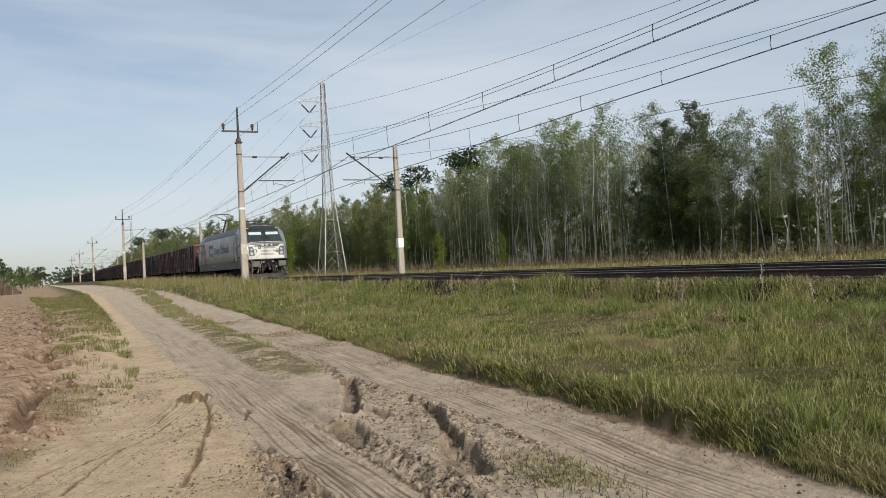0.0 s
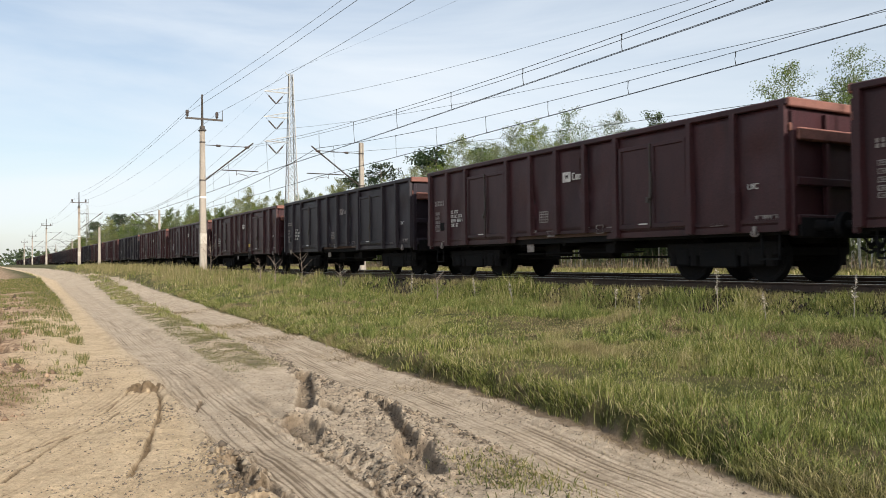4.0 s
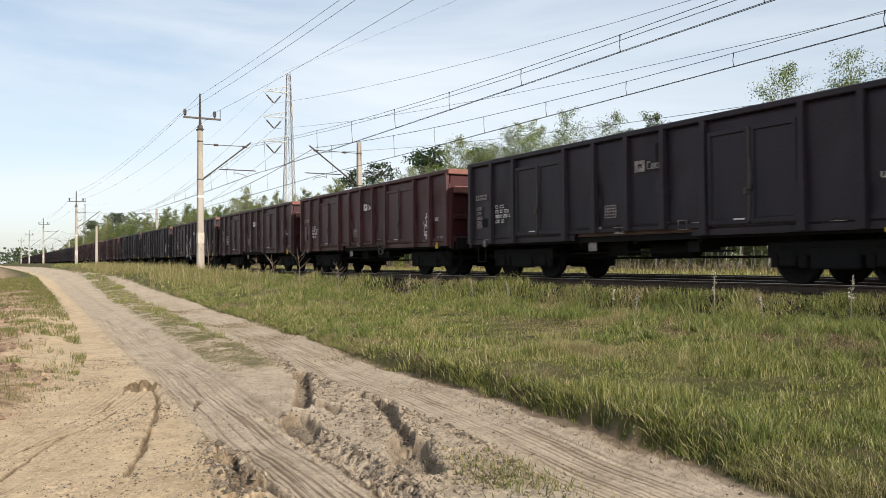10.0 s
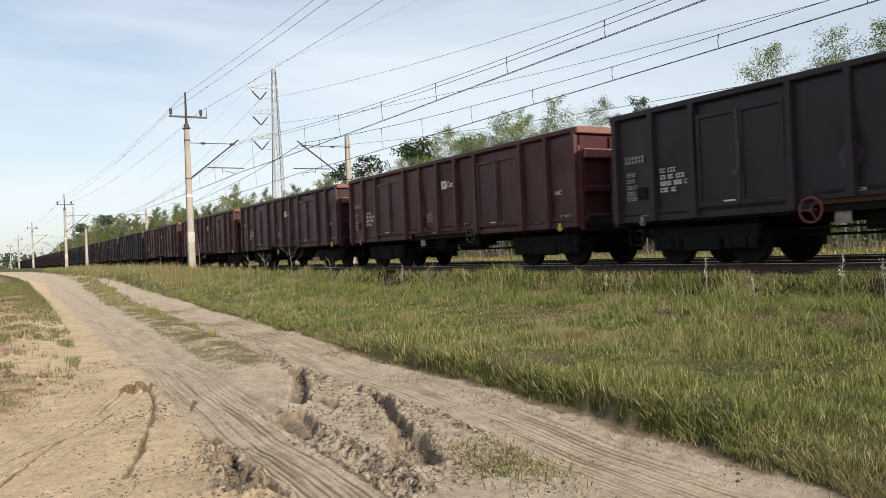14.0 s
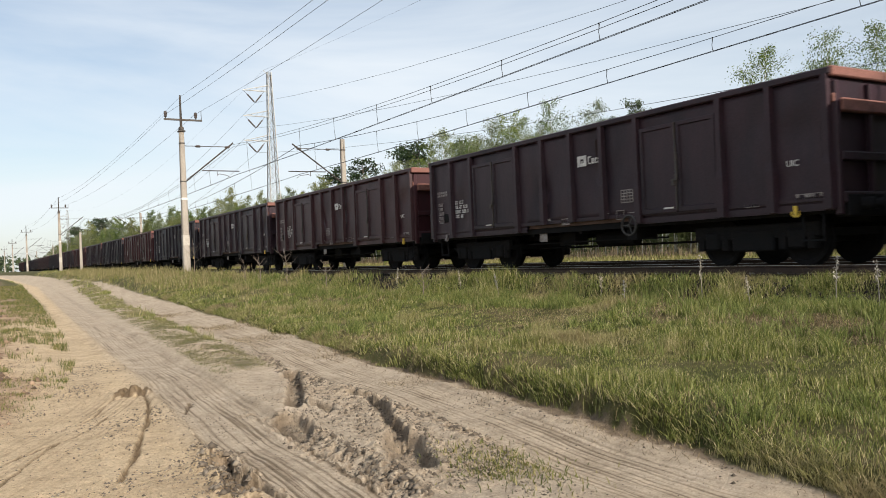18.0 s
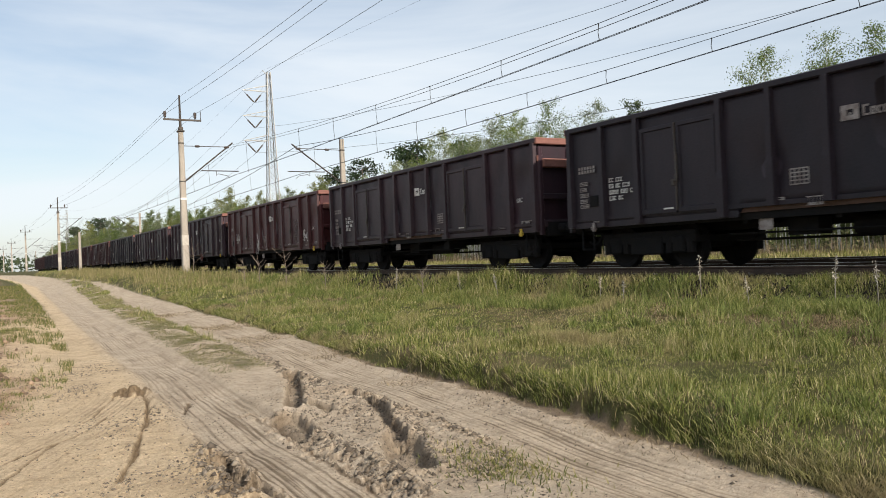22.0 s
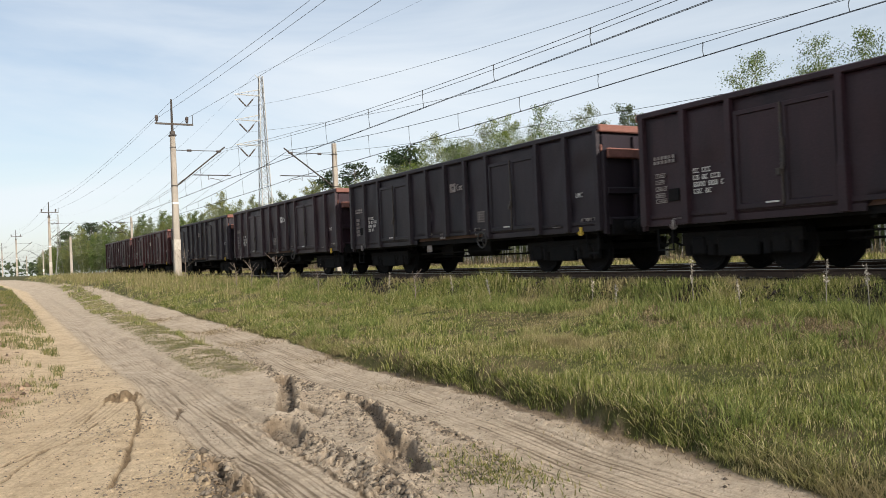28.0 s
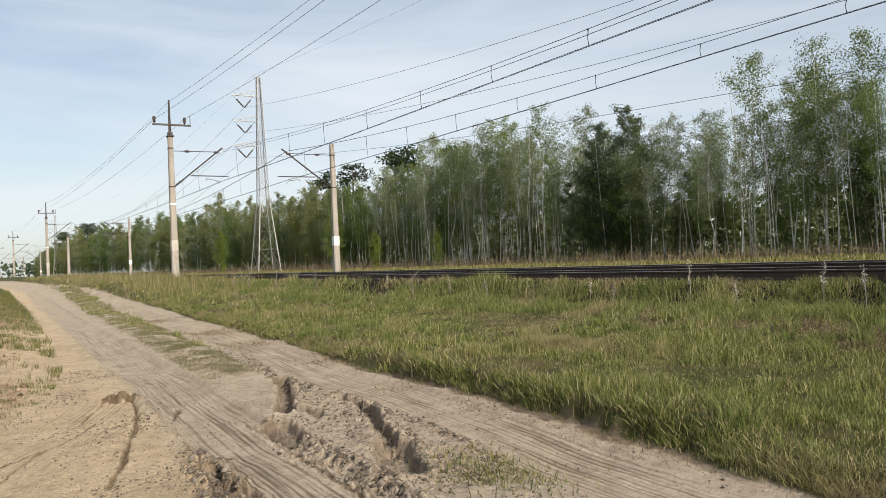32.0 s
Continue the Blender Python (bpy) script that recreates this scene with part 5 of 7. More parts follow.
M["guard_grey"] = worn("grey_handwheel", (0.045, 0.043, 0.042), (0.025, 0.022, 0.02), 0.6, 0.2, 5, 0.5, 30, 0.05)
dress_wagons()
for _k, _y, _z, _size, _seed, _mat, _wide, _loops in (
        (0, 1.60, 1.42, 0.62, 4, "stencil", 0.018, 11), (10, 1.50, 1.38, 0.50, 8, "stencil", 0.016, 6),
        (12, 7.95, 1.62, 0.80, 9, "stencil", 0.034, 7), (12, 6.90, 1.62, 0.80, 19, "stencil", 0.034, 7),
        (13, 1.62, 1.56, 0.52, 33, "stencil", 0.028, 12), (23, 1.50, 1.30, 0.36, 41, "yellow", 0.016, 8),
        (27, 2.60, 1.60, 0.50, 6, "stencil", 0.016, 11), (27, 1.70, 1.46, 0.26, 26, "stencil", 0.022, 5), (27, 1.32, 1.46, 0.26, 27, "stencil", 0.022, 5),
        (27, 7.85, 1.40, 0.42, 15, "stencil", 0.016, 8), (27, 9.20, 1.55, 0.24, 16, "stencil", 0.018, 6),
        (28, 8.10, 1.85, 0.30, 21, "stencil", 0.018, 8), (28, 7.80, 1.42, 0.32, 22, "stencil", 0.018, 9),
        (11, 0.95, 1.78, 0.22, 5, "stencil_dim", 0.012, 5), (11, LEN - 0.9, 1.75, 0.45, 51, "stencil_dim", 0.016, 8)):
    scrawl(TRAIN[_k][0], _y, _z, _size, _seed, M[_mat], _wide, _loops)
part("placard", boxes([(-0.006, 0, -0.2, 0.2, -0.08, 0.08)]), M["yellow"], TRAIN[3][0], "yellow placard").matrix_basis = pose(-SIDE - 0.022, 4.8, 1.39)


# ---- the engine ----
M["silver"] = worn("silver_grey_paint", (0.19, 0.206, 0.214), (0.13, 0.132, 0.13), 0.32, 0.25, 1.3, 0.4, 25, 0.04, (1, 0.3, 1))
M["nose"] = worn("dusty_white_nose", (0.56, 0.55, 0.525), (0.36, 0.31, 0.25), 0.45, 0, 3.0, 0.45, 30, 0.04)
M["roof_blue"] = worn("blue_grey_roof", (0.05, 0.06, 0.08), (0.035, 0.035, 0.038), 0.5, 0.1, 1.5, 0.5, 25, 0.06)
M["skirt"] = worn("dark_grey_skirt", (0.015, 0.021, 0.026), (0.016, 0.016, 0.016), 0.5, 0, 1.5, 0.6, 25, 0.06)
M["glass"] = worn("dark_glass", (0.03, 0.04, 0.045), (0.05, 0.06, 0.06), 0.08, 0, 1, 0.3, 10, 0)
M["blind"] = worn("pale_sun_blind", (0.45, 0.55, 0.57), (0.4, 0.5, 0.5), 0.4, 0, 1, 0.3, 10, 0)
M["black"] = worn("black_rubber", (0.015, 0.015, 0.016), (0.03, 0.03, 0.03), 0.6, 0, 3, 0.4, 20, 0)
M["logo_blue"] = worn("logo_blue", (0.025, 0.085, 0.19), (0.03, 0.07, 0.14), 0.45, 0, 3, 0.3, 20, 0)
M["logo_navy"] = worn("logo_navy", (0.012, 0.015, 0.022), (0.016, 0.018, 0.02), 0.45, 0, 3, 0.3, 20, 0)
M["logo_red"] = worn("logo_red", (0.25, 0.026, 0.024), (0.15, 0.022, 0.02), 0.45, 0, 3, 0.3, 20, 0)
M["buffer_grey"] = worn("pale_buffer", (0.11, 0.107, 0.098), (0.06, 0.055, 0.05), 0.6, 0.2, 4, 0.5, 30, 0.1)
M["guard"] = worn("grey_guard", (0.032, 0.031, 0.030), (0.02, 0.018, 0.017), 0.6, 0, 3, 0.6, 30, 0.1)
M["lamp_housing"] = worn("lamp_housing", (0.10, 0.115, 0.12), (0.05, 0.055, 0.06), 0.12, 0.1, 5, 0.5, 20, 0)
M["lamp_glass"] = worn("lamp_glass", (0.45, 0.47, 0.48), (0.2, 0.2, 0.2), 0.12, 0.2, 6, 0.5, 20, 0)
M["pipe_grey"] = worn("pale_pipe", (0.30, 0.29, 0.27), (0.12, 0.10, 0.09), 0.45, 0.3, 6, 0.5, 30, 0.05)
M["rim_bright"] = worn("bright_wheel_rim", (0.14, 0.13, 0.115), (0.05, 0.045, 0.04), 0.5, 0.3, 4, 0.5, 30, 0.1)

LOCO = 18.9
HALF = 1.475
# outline of the shell: x, z above the rail head, from the sill to the crown
SHELL = [(1.44, 1.34), (HALF, 1.42), (HALF, 1.9), (HALF, 2.4), (HALF, 2.9), (1.46, 3.16), (1.43, 3.24), (1.24, 3.50), (1.02, 3.66), (0.5, 3.70)]


def nose_y(z):
    """How far the front lies behind the buffers at height z."""
    if z < 2.32:
        return 0.62 + 0.06 * (z - 1.34)
    if z < 3.45:
        return 0.68 + (z - 2.32) * 0.80
    return 1.584 + (z - 3.45) * 2.2


def loco_shell():
    bm = bmesh.new()
    prof = [(-x, z) for x, z in SHELL] + [(x, z) for x, z in reversed(SHELL)]
    stations = []
    for kx, back in ((0.86, 0.0), (0.905, 0.02), (0.942, 0.065), (0.968, 0.13), (0.986, 0.22), (0.996, 0.33), (1.0, 0.45)):
        stations.append([(x * kx, nose_y(z) + back, z) for x, z in prof])
    for y in (3.05, 3.1, 6.0, LOCO / 2):
        stations.append([(x, y, z) for x, z in prof])
    stations += [[(x, LOCO - y, z) for x, y, z in st] for st in reversed(stations[:-1])]
    rings = [[bm.verts.new(p) for p in st] for st in stations]
    n = len(prof)
    for a, b in zip(rings, rings[1:]):
        for k in range(n):
            bm.faces.new((a[k], b[k], b[(k + 1) % n], a[(k + 1) % n]))
    h = n // 2
    for ring, flip in ((rings[0], False), (rings[-1], True)):
        for k in range(h - 1):
            q = (ring[k], ring[k + 1], ring[n - 2 - k], ring[n - 1 - k])
            bm.faces.new(q[::-1] if flip else q)
    bmesh.ops.recalc_face_normals(bm, faces=bm.faces)
    return bm


def on_nose(u, z, out=0.0):
    """A point on the sloping front at cross offset u and height z."""
    slope = 0.80 if z >= 2.32 else 0.06
    nrm = Vector((0, -1, slope)).normalized()
    return Vector((u, nose_y(z), z)) + nrm * out


def nose_panel(outline, out=0.012, deep=0.03):
    """A flat panel on the front, given as (u, z) corners."""
    bm = bmesh.new()
    f = [bm.verts.new(on_nose(u, z, out)) for u, z in outline]
    b = [bm.verts.new(on_nose(u, z, out - deep)) for u, z in outline]
    n = len(f)
    bm.faces.new(f)
    bm.faces.new(b[::-1])
    for k in range(n):
        bm.faces.new((f[k], b[k], b[(k + 1) % n], f[(k + 1) % n]))
    bmesh.ops.recalc_face_normals(bm, faces=bm.faces)
    return bm


def side_panel(outline, x=-HALF, out=0.010, deep=0.03):
    """A flat panel on the side that faces the road, given as (y, z) corners."""
    bm = bmesh.new()
    f = [bm.verts.new((x - out, y, z)) for y, z in outline]
    b = [bm.verts.new((x - out + deep, y, z)) for y, z in outline]
    n = len(f)
    bm.faces.new(f)
    bm.faces.new(b[::-1])
    for k in range(n):
        bm.faces.new((f[k], b[k], b[(k + 1) % n], f[(k + 1) % n]))
    bmesh.ops.recalc_face_normals(bm, faces=bm.faces)
    return bm


def rounded(y0, y1, z0, z1, r, n=4):
    pts = []
    for cy, cz, a0 in ((y1 - r, z1 - r, 0), (y0 + r, z1 - r, 90), (y0 + r, z0 + r, 180), (y1 - r, z0 + r, 270)):
        pts += [(cy + r * math.cos(radians(a0 + 90 * k / n)), cz + r * math.sin(radians(a0 + 90 * k / n))) for k in range(n + 1)]
    return pts


def letter_block(y, z, w, h, st):
    """A plain upright frame of a letter's size: rows of y0, y1, z0, z1."""
    return [(y - w, y, z, z + st), (y - w, y, z + h - st, z + h), (y - st, y, z + st, z + h - st), (y - w, y - w + st, z + st, z + h - st)]


def build_loco():
    e = thing("electric_locomotive", pose(TRACK_1, train_y(0), RAIL_Z), "silver-grey electric locomotive with dark roof hauling the train", "locomotive")
    body = part("body", loco_shell(), M["silver"], e)
    body.data.shade_smooth()
    body.data.set_sharp_from_angle(angle=radians(38))
    bev = body.modifiers.new("edge", "BEVEL")
    bev.width, bev.segments, bev.limit_method, bev.angle_limit = 0.03, 2, "ANGLE", radians(38)
    # dark roof hood between the cabs, set a little proud
    bm = bmesh.new()
    prof = [(-1.445, 3.22), (-1.25, 3.51), (-1.03, 3.685), (-0.5, 3.72), (0.5, 3.72), (1.03, 3.685), (1.25, 3.51), (1.445, 3.22)]
    ra, rb = [[bm.verts.new((x, y, z)) for x, z in prof] for y in (3.35, LOCO - 3.35)]
    for k in range(len(prof) - 1):
        bm.faces.new((ra[k], ra[k + 1], rb[k + 1], rb[k]))
    bm.faces.new(ra[::-1])
    bm.faces.new(rb)
    bmesh.ops.recalc_face_normals(bm, faces=bm.faces)
    part("roof_hood", bm, M["roof_blue"], e, "dark blue-grey roof hood")
    for s in (-1, 1):
        bm = boxes([(min(s * 1.44, s * 1.47), max(s * 1.44, s * 1.47), 3.35, LOCO - 3.35, 3.205, 3.235)])
        part("gutter", bm, M["roof_blue"], e)
        part("skirt", boxes([(min(s * 1.30, s * 1.465), max(s * 1.30, s * 1.465), 1.2, LOCO - 1.2, 0.80, 1.338)], 0.015), M["skirt"], e, "dark grey skirt band")
        part("seam", boxes([(min(s * HALF, s * (HALF + 0.006)), max(s * HALF, s * (HALF + 0.006)), 3.2, LOCO - 3.2, 1.50, 1.515)]), M["skirt"], e)
        part("frame_beam", boxes([(min(s * 0.9, s * 1.2), max(s * 0.9, s * 1.2), 1.0, LOCO - 1.0, 0.55, 0.85)]), M["bogie"], e)
    part("belly", boxes([(-1.2, 1.2, 6.4, 12.4, 0.20, 0.85)], 0.05), M["bogie"], e)
    for y0, y1 in ((0.62, 1.3), (LOCO - 1.3, LOCO - 0.62)):
        part("headstock", boxes([(-1.35, 1.35, y0, y1, 0.78, 1.36)], 0.03), M["bogie"], e)
    # doors, windows and handrails of the two cabs, on the road side
    for fl in (False, True):
        Y = (lambda y: LOCO - y) if fl else (lambda y: y)

        def flat(pts):
            return [(Y(y), z) for y, z in pts]
        win = [(2.32, 2.32), (2.02, 2.40), (2.06, 2.62), (2.30, 2.93), (2.52, 2.98), (2.66, 2.90), (2.66, 2.42), (2.58, 2.34)] if not fl else [(2.60, 2.32), (1.95, 2.32), (1.86, 2.42), (2.02, 2.88), (2.12, 2.96), (2.58, 2.96), (2.66, 2.88), (2.66, 2.40)]
        cyv, czv = sum(p[0] for p in win) / 8, sum(p[1] for p in win) / 8
        part("window_seal", side_panel(flat([(cyv + (y - cyv) * 1.16, czv + (z - czv) * 1.14) for y, z in win]), out=0.006), M["black"], e)
        part("side_window", side_panel(flat(win), out=0.014), M["glass"], e, "dark cab side window")
        part("door", side_panel(flat(rounded(2.82, 3.50, 1.36, 3.16, 0.06)), out=0.012), M["silver"], e)
        part("door_gap", side_panel(flat(rounded(2.79, 3.53, 1.34, 3.19, 0.06)), out=0.004), M["skirt"], e)
        part("door_handle", boxes([(-HALF - 0.05, -HALF - 0.01, min(Y(2.9), Y(3.02)), max(Y(2.9), Y(3.02)), 2.20, 2.23), (-HALF - 0.05, -HALF - 0.01, min(Y(2.88), Y(2.91)), max(Y(2.88), Y(2.91)), 2.0, 2.32)]), M["dark_steel"], e)
        part("door_ledge", boxes([(-HALF - 0.06, -HALF - 0.01, min(Y(2.9), Y(3.42)), max(Y(2.9), Y(3.42)), 1.60, 1.66)], 0.01), M["silver"], e)
        for yy in (2.76, 3.56):
            bm = bmesh.new()
            tube(bm, [(-HALF, Y(yy), 1.22), (-HALF - 0.06, Y(yy), 1.25), (-HALF - 0.06, Y(yy), 3.0), (-HALF, Y(yy), 3.03)], 0.017, 6)
            part("handrail", bm, M["buffer_grey"], e, "pale door handrail")
        bm = boxes([(-1.42, -1.30, min(Y(2.9), Y(3.4)), max(Y(2.9), Y(3.4)), z, z + 0.03) for z in (0.35, 0.62)])
        part("step", bm, M["bogie"], e)
        part("step_recess", side_panel(flat(rounded(2.9, 3.42, 0.95, 1.14, 0.03)), x=-1.465, out=0.004), M["black"], e)
        part("cab_roof_panel", boxes([(-0.5, 0.5, min(Y(2.2), Y(3.1)), max(Y(2.2), Y(3.1)), 3.70, 3.72)]), M["silver"], e)
        part("aerial", boxes([(0.28, 0.34, min(Y(2.6), Y(2.66)), max(Y(2.6), Y(2.66)), 3.71, 3.95)]), M["dark_steel"], e)
        bm = bmesh.new()
        tube(bm, [(-HALF - 0.012, Y(1.72), 3.05), (-HALF - 0.02, Y(1.42), 2.62), (-HALF + 0.03, Y(1.08), 2.12), (-HALF + 0.07, Y(0.98), 1.86), (-HALF + 0.07, Y(0.97), 1.40)], 0.022, 5)
        part("front_edge_trim", bm, M["silver"], e)
    # front: windscreen, lamps, nose, buffers, plough
    part("nose_mask", nose_panel([(-1.17, 1.40), (1.17, 1.40), (1.17, 2.30), (0.9, 2.36), (-0.9, 2.36), (-1.17, 2.30)], 0.008), M["nose"], e, "dusty white nose")
    part("windscreen_frame", nose_panel([(-1.20, 2.46), (1.20, 2.46), (1.06, 3.40), (-1.06, 3.40)], 0.006), M["skirt"], e)
    part("roof_visor", nose_panel([(-1.08, 3.42), (1.08, 3.42), (0.98, 3.64), (-0.98, 3.64)], 0.015), M["skirt"], e, "dark strip above the windscreen")
    for s in (-1, 1):
        part("warning_sign", nose_panel([(s * 0.92, 3.44), (s * 1.04, 3.44), (s * 0.98, 3.56)], 0.022), M["yellow"], e, "small yellow warning triangle")
        part("windscreen", nose_panel([(s * 0.06, 2.52), (s * 1.12, 2.52), (s * 1.00, 3.20), (s * 0.10, 3.20)], 0.014), M["glass"], e, "dark windscreen pane")
        part("sun_blind", nose_panel([(s * 0.14, 3.02), (s * 1.00, 3.02), (s * 0.985, 3.20), (s * 0.15, 3.20)], 0.020), M["blind"], e, "pale sun blind")
        bm = bmesh.new()
        tube(bm, [on_nose(s * 0.42, 2.46, 0.03), on_nose(s * 0.16, 2.9, 0.05), on_nose(s * 0.06, 3.24, 0.04)], 0.02, 5)
        part("wiper", bm, M["black"], e)
        lamp = part("headlight", nose_panel([(s * 0.80, 1.62), (s * 1.16, 1.60), (s * 1.20, 2.22), (s * 0.92, 2.22), (s * 0.82, 1.95)], 0.02), M["lamp_housing"], e, "grey glazed headlight cluster")
        for z, r in ((1.76, 0.12), (2.02, 0.09)):
            bm = bmesh.new()
            c = on_nose(s * 1.0, z, 0.02)
            tube(bm, [c, c + Vector((0, -0.03, 0))], [r, r * 0.9], 12)
            part("lens", bm, M["lamp_glass"], lamp)
        bm = bmesh.new()
        tube(bm, [on_nose(s * 0.72, 1.8, 0.02), on_nose(s * 0.66, 1.9, 0.06), on_nose(s * 0.70, 2.02, 0.06), on_nose(s * 0.78, 2.02, 0.02)], 0.018, 5)
        part("handrail", bm, M["buffer_grey"], e)
        bm = bmesh.new()
        tube(bm, [on_nose(s * 1.26, 2.28, 0.0), on_nose(s * 1.32, 2.2, 0.05), on_nose(s * 1.30, 1.9, 0.04), on_nose(s * 1.2, 1.86, 0.0)], 0.02, 5)
        part("handrail", bm, M["buffer_grey"], e)
        for yb, d in ((0.62, -1), (LOCO - 0.62, 1)):
            bm = bmesh.new()
            tube(bm, [(s * 0.875, yb, 1.04), (s * 0.875, yb + d * 0.35, 1.04)], [0.15, 0.12], 10)
            box(bm, s * 0.875 - 0.26, s * 0.875 + 0.26, min(yb + d * 0.55, yb + d * 0.62), max(yb + d * 0.55, yb + d * 0.62), 0.85, 1.23, 0.02)
            tube(bm, [(s * 0.875, yb + d * 0.3, 1.04), (s * 0.875, yb + d * 0.56, 1.04)], 0.09, 8)
            part("buffer", bm, M["buffer_grey"], e, "rectangular pale buffer")
        part("buffer_step", boxes([(s * 0.9 - 0.5, s * 0.9 + 0.42, 0.30, 0.62, 1.30, 1.36)], 0.015), M["bogie"], e)
    part("lamp_bar", nose_panel([(-1.0, 2.37), (1.0, 2.37), (1.12, 2.44), (0.6, 2.28), (-0.6, 2.28), (-1.12, 2.44)][:2] + [(0.8, 2.22), (-0.8, 2.22)], 0.02), M["skirt"], e, "dark lamp bar")
    for u, r in ((-0.24, 0.10), (0.03, 0.10), (0.36, 0.08)):
        bm = bmesh.new()
        c = on_nose(u, 2.30, 0.02)
        tube(bm, [c, c + Vector((0, -0.04, 0.005))], [r, r * 0.85], 12)
        part("top_lamp", bm, M["lamp_glass"], e)
    bm = bmesh.new()
    tube(bm, [on_nose(-1.15, 2.40, 0.02), on_nose(-1.0, 2.47, 0.07), on_nose(1.0, 2.47, 0.07), on_nose(1.15, 2.40, 0.02)], 0.022, 6)
    part("handrail", bm, M["nose"], e, "bright rail under the windscreen")
    # plain blocks for the marks on the nose
    rows = []
    for z, y0, n, w, st in ((2.08, -0.30, 11, 0.062, 0.016), (1.86, -0.36, 8, 0.09, 0.02), (1.64, -0.36, 9, 0.075, 0.02)):
        for k in range(n):
            a = y0 + k * (w + 0.022)
            rows += [(a, a + w, z, z + 0.022), (a, a + w, z + 0.09, z + 0.112), (a, a + st, z + 0.022, z + 0.09)] + ([(a + w - st, a + w, z + 0.022, z + 0.09)] if k % 3 else [])
    rows += [(-0.56, -0.36, 2.06, 2.10), (-0.56, -0.36, 2.18, 2.21), (-0.56, -0.51, 2.10, 2.18), (-0.41, -0.36, 2.10, 2.18)]
    bm = bmesh.new()
    for a, b, c, d in rows:
        vs = [bm.verts.new(on_nose(u, z, 0.012)) for u, z in ((a, c), (b, c), (b, d), (a, d))]
        bm.faces.new(vs)
    part("marking", bm, M["skirt"], e, "dark marks on the nose")
    bm = bmesh.new()
    vs0 = [(-1.30, 0.66, 0.40), (-0.7, 0.40, 0.40), (0.7, 0.40, 0.40), (1.30, 0.66, 0.40)]
    vs1 = [(-1.36, 0.55, 0.14), (-0.75, 0.20, 0.12), (0.75, 0.20, 0.12), (1.36, 0.55, 0.14)]
    a, b = [bm.verts.new(v) for v in vs0], [bm.verts.new(v) for v in vs1]
    c, d = [bm.verts.new((v[0], v[1] + 0.05, v[2])) for v in vs0], [bm.verts.new((v[0], v[1] + 0.05, v[2])) for v in vs1]
    for k in range(3):
        for q in ((a[k], b[k], b[k + 1], a[k + 1]), (c[k], c[k + 1], d[k + 1], d[k]), (b[k], d[k], d[k + 1], b[k + 1]), (a[k], a[k + 1], c[k + 1], c[k])):
            bm.faces.new(q)
    bmesh.ops.recalc_face_normals(bm, faces=bm.faces)
    part("snow_plough", bm, M["guard"], e, "grey rail guard")
    bm = bmesh.new()
    tube(bm, [(0, 0.6, 1.02), (0, 0.30, 1.02), (0, 0.14, 0.98), (0, 0.12, 0.80), (0, 0.22, 0.72)], 0.06, 7)
    for u in (-0.5, -0.35, 0.3, 0.42, 0.55):
        tube(bm, [(u, 0.6, 1.0), (u * 1.05, 0.42, 0.8), (u * 1.1, 0.36, 0.55), (u * 0.95, 0.44, 0.42)], 0.03, 6)
    part("coupling", bm, M["dark_steel"], e)
    hose = random.Random(8)
    for k in range(22):
        u, z = hose.uniform(-1.15, 1.15), hose.uniform(0.72, 1.26)
        du, dz = hose.uniform(-0.16, 0.16), hose.uniform(0.18, 0.42)
        bm = bmesh.new()
        tube(bm, [(u, 0.64, z), (u + 0.3 * du, 0.50, z - 0.02), (u + 0.8 * du, 0.44, z - dz * 0.55), (u + du, 0.47, z - dz), (u + 1.3 * du, 0.58, z - dz * 0.9)], hose.uniform(0.018, 0.034), 6)
        part("brake_hose", bm, M["pipe_grey"] if k % 3 == 0 else M["guard"], e)
    for u, z in ((-0.55, 0.86), (-0.28, 1.16), (0.34, 1.18), (0.58, 0.84), (1.06, 0.74), (-1.05, 0.72), (0.12, 0.70)):
        part("hose_coupling", boxes([(u - 0.06, u + 0.06, 0.40, 0.52, z - 0.05, z + 0.05)], 0.02), M["pipe_grey"], e)
    for s in (-1, 1):
        guard = part("lifeguard", boxes([(s * 1.25 - 0.025, s * 1.25 + 0.025, 0.5, 0.58, 0.34, 1.3)], 0.008), M["guard"], e)
        part("step_plate", boxes([(s * 1.25 - 0.10, s * 1.25 + 0.10, 0.42, 0.62, 0.36, 0.44)], 0.01), M["buffer_grey"], guard, "pale step plate")
    # emblem and letter-sized blocks along the side
    x = -HALF - 0.004
    yl, zl = 12.85, 1.88
    part("emblem", bars([(yl - 0.72, yl, zl + 0.66, zl + 0.92), (yl - 0.66, yl - 0.04, zl, zl + 0.24), (yl - 0.30, yl, zl + 0.24, zl + 0.66)], x), M["logo_navy"], e, "dark half of the square emblem")
    part("emblem", bars([(yl - 1.60, yl - 0.82, zl + 0.66, zl + 0.92), (yl - 1.60, yl - 0.82, zl, zl + 0.24), (yl - 1.60, yl - 1.30, zl + 0.24, zl + 0.66), (yl - 0.9, yl - 0.74, zl + 0.18, zl + 0.3), (yl - 0.86, yl - 0.76, zl + 0.55, zl + 0.72)], x), M["logo_blue"], e, "blue half of the square emblem")
    y, st, z, k = 10.92, 0.10, 2.02, 1.2
    for w, z0, h in ((0.36, 0, 0.56), (0.30, 0, 0.40), (0.24, 0, 0.40), (0.32, -0.15, 0.55), (0.34, 0, 0.40)):
        part("letter_block", bars(letter_block(y, z + z0, w * k, h, st), x), M["logo_blue"], e, "blue letter-sized frame")
        y -= (w + 0.09) * k
    y -= 0.12
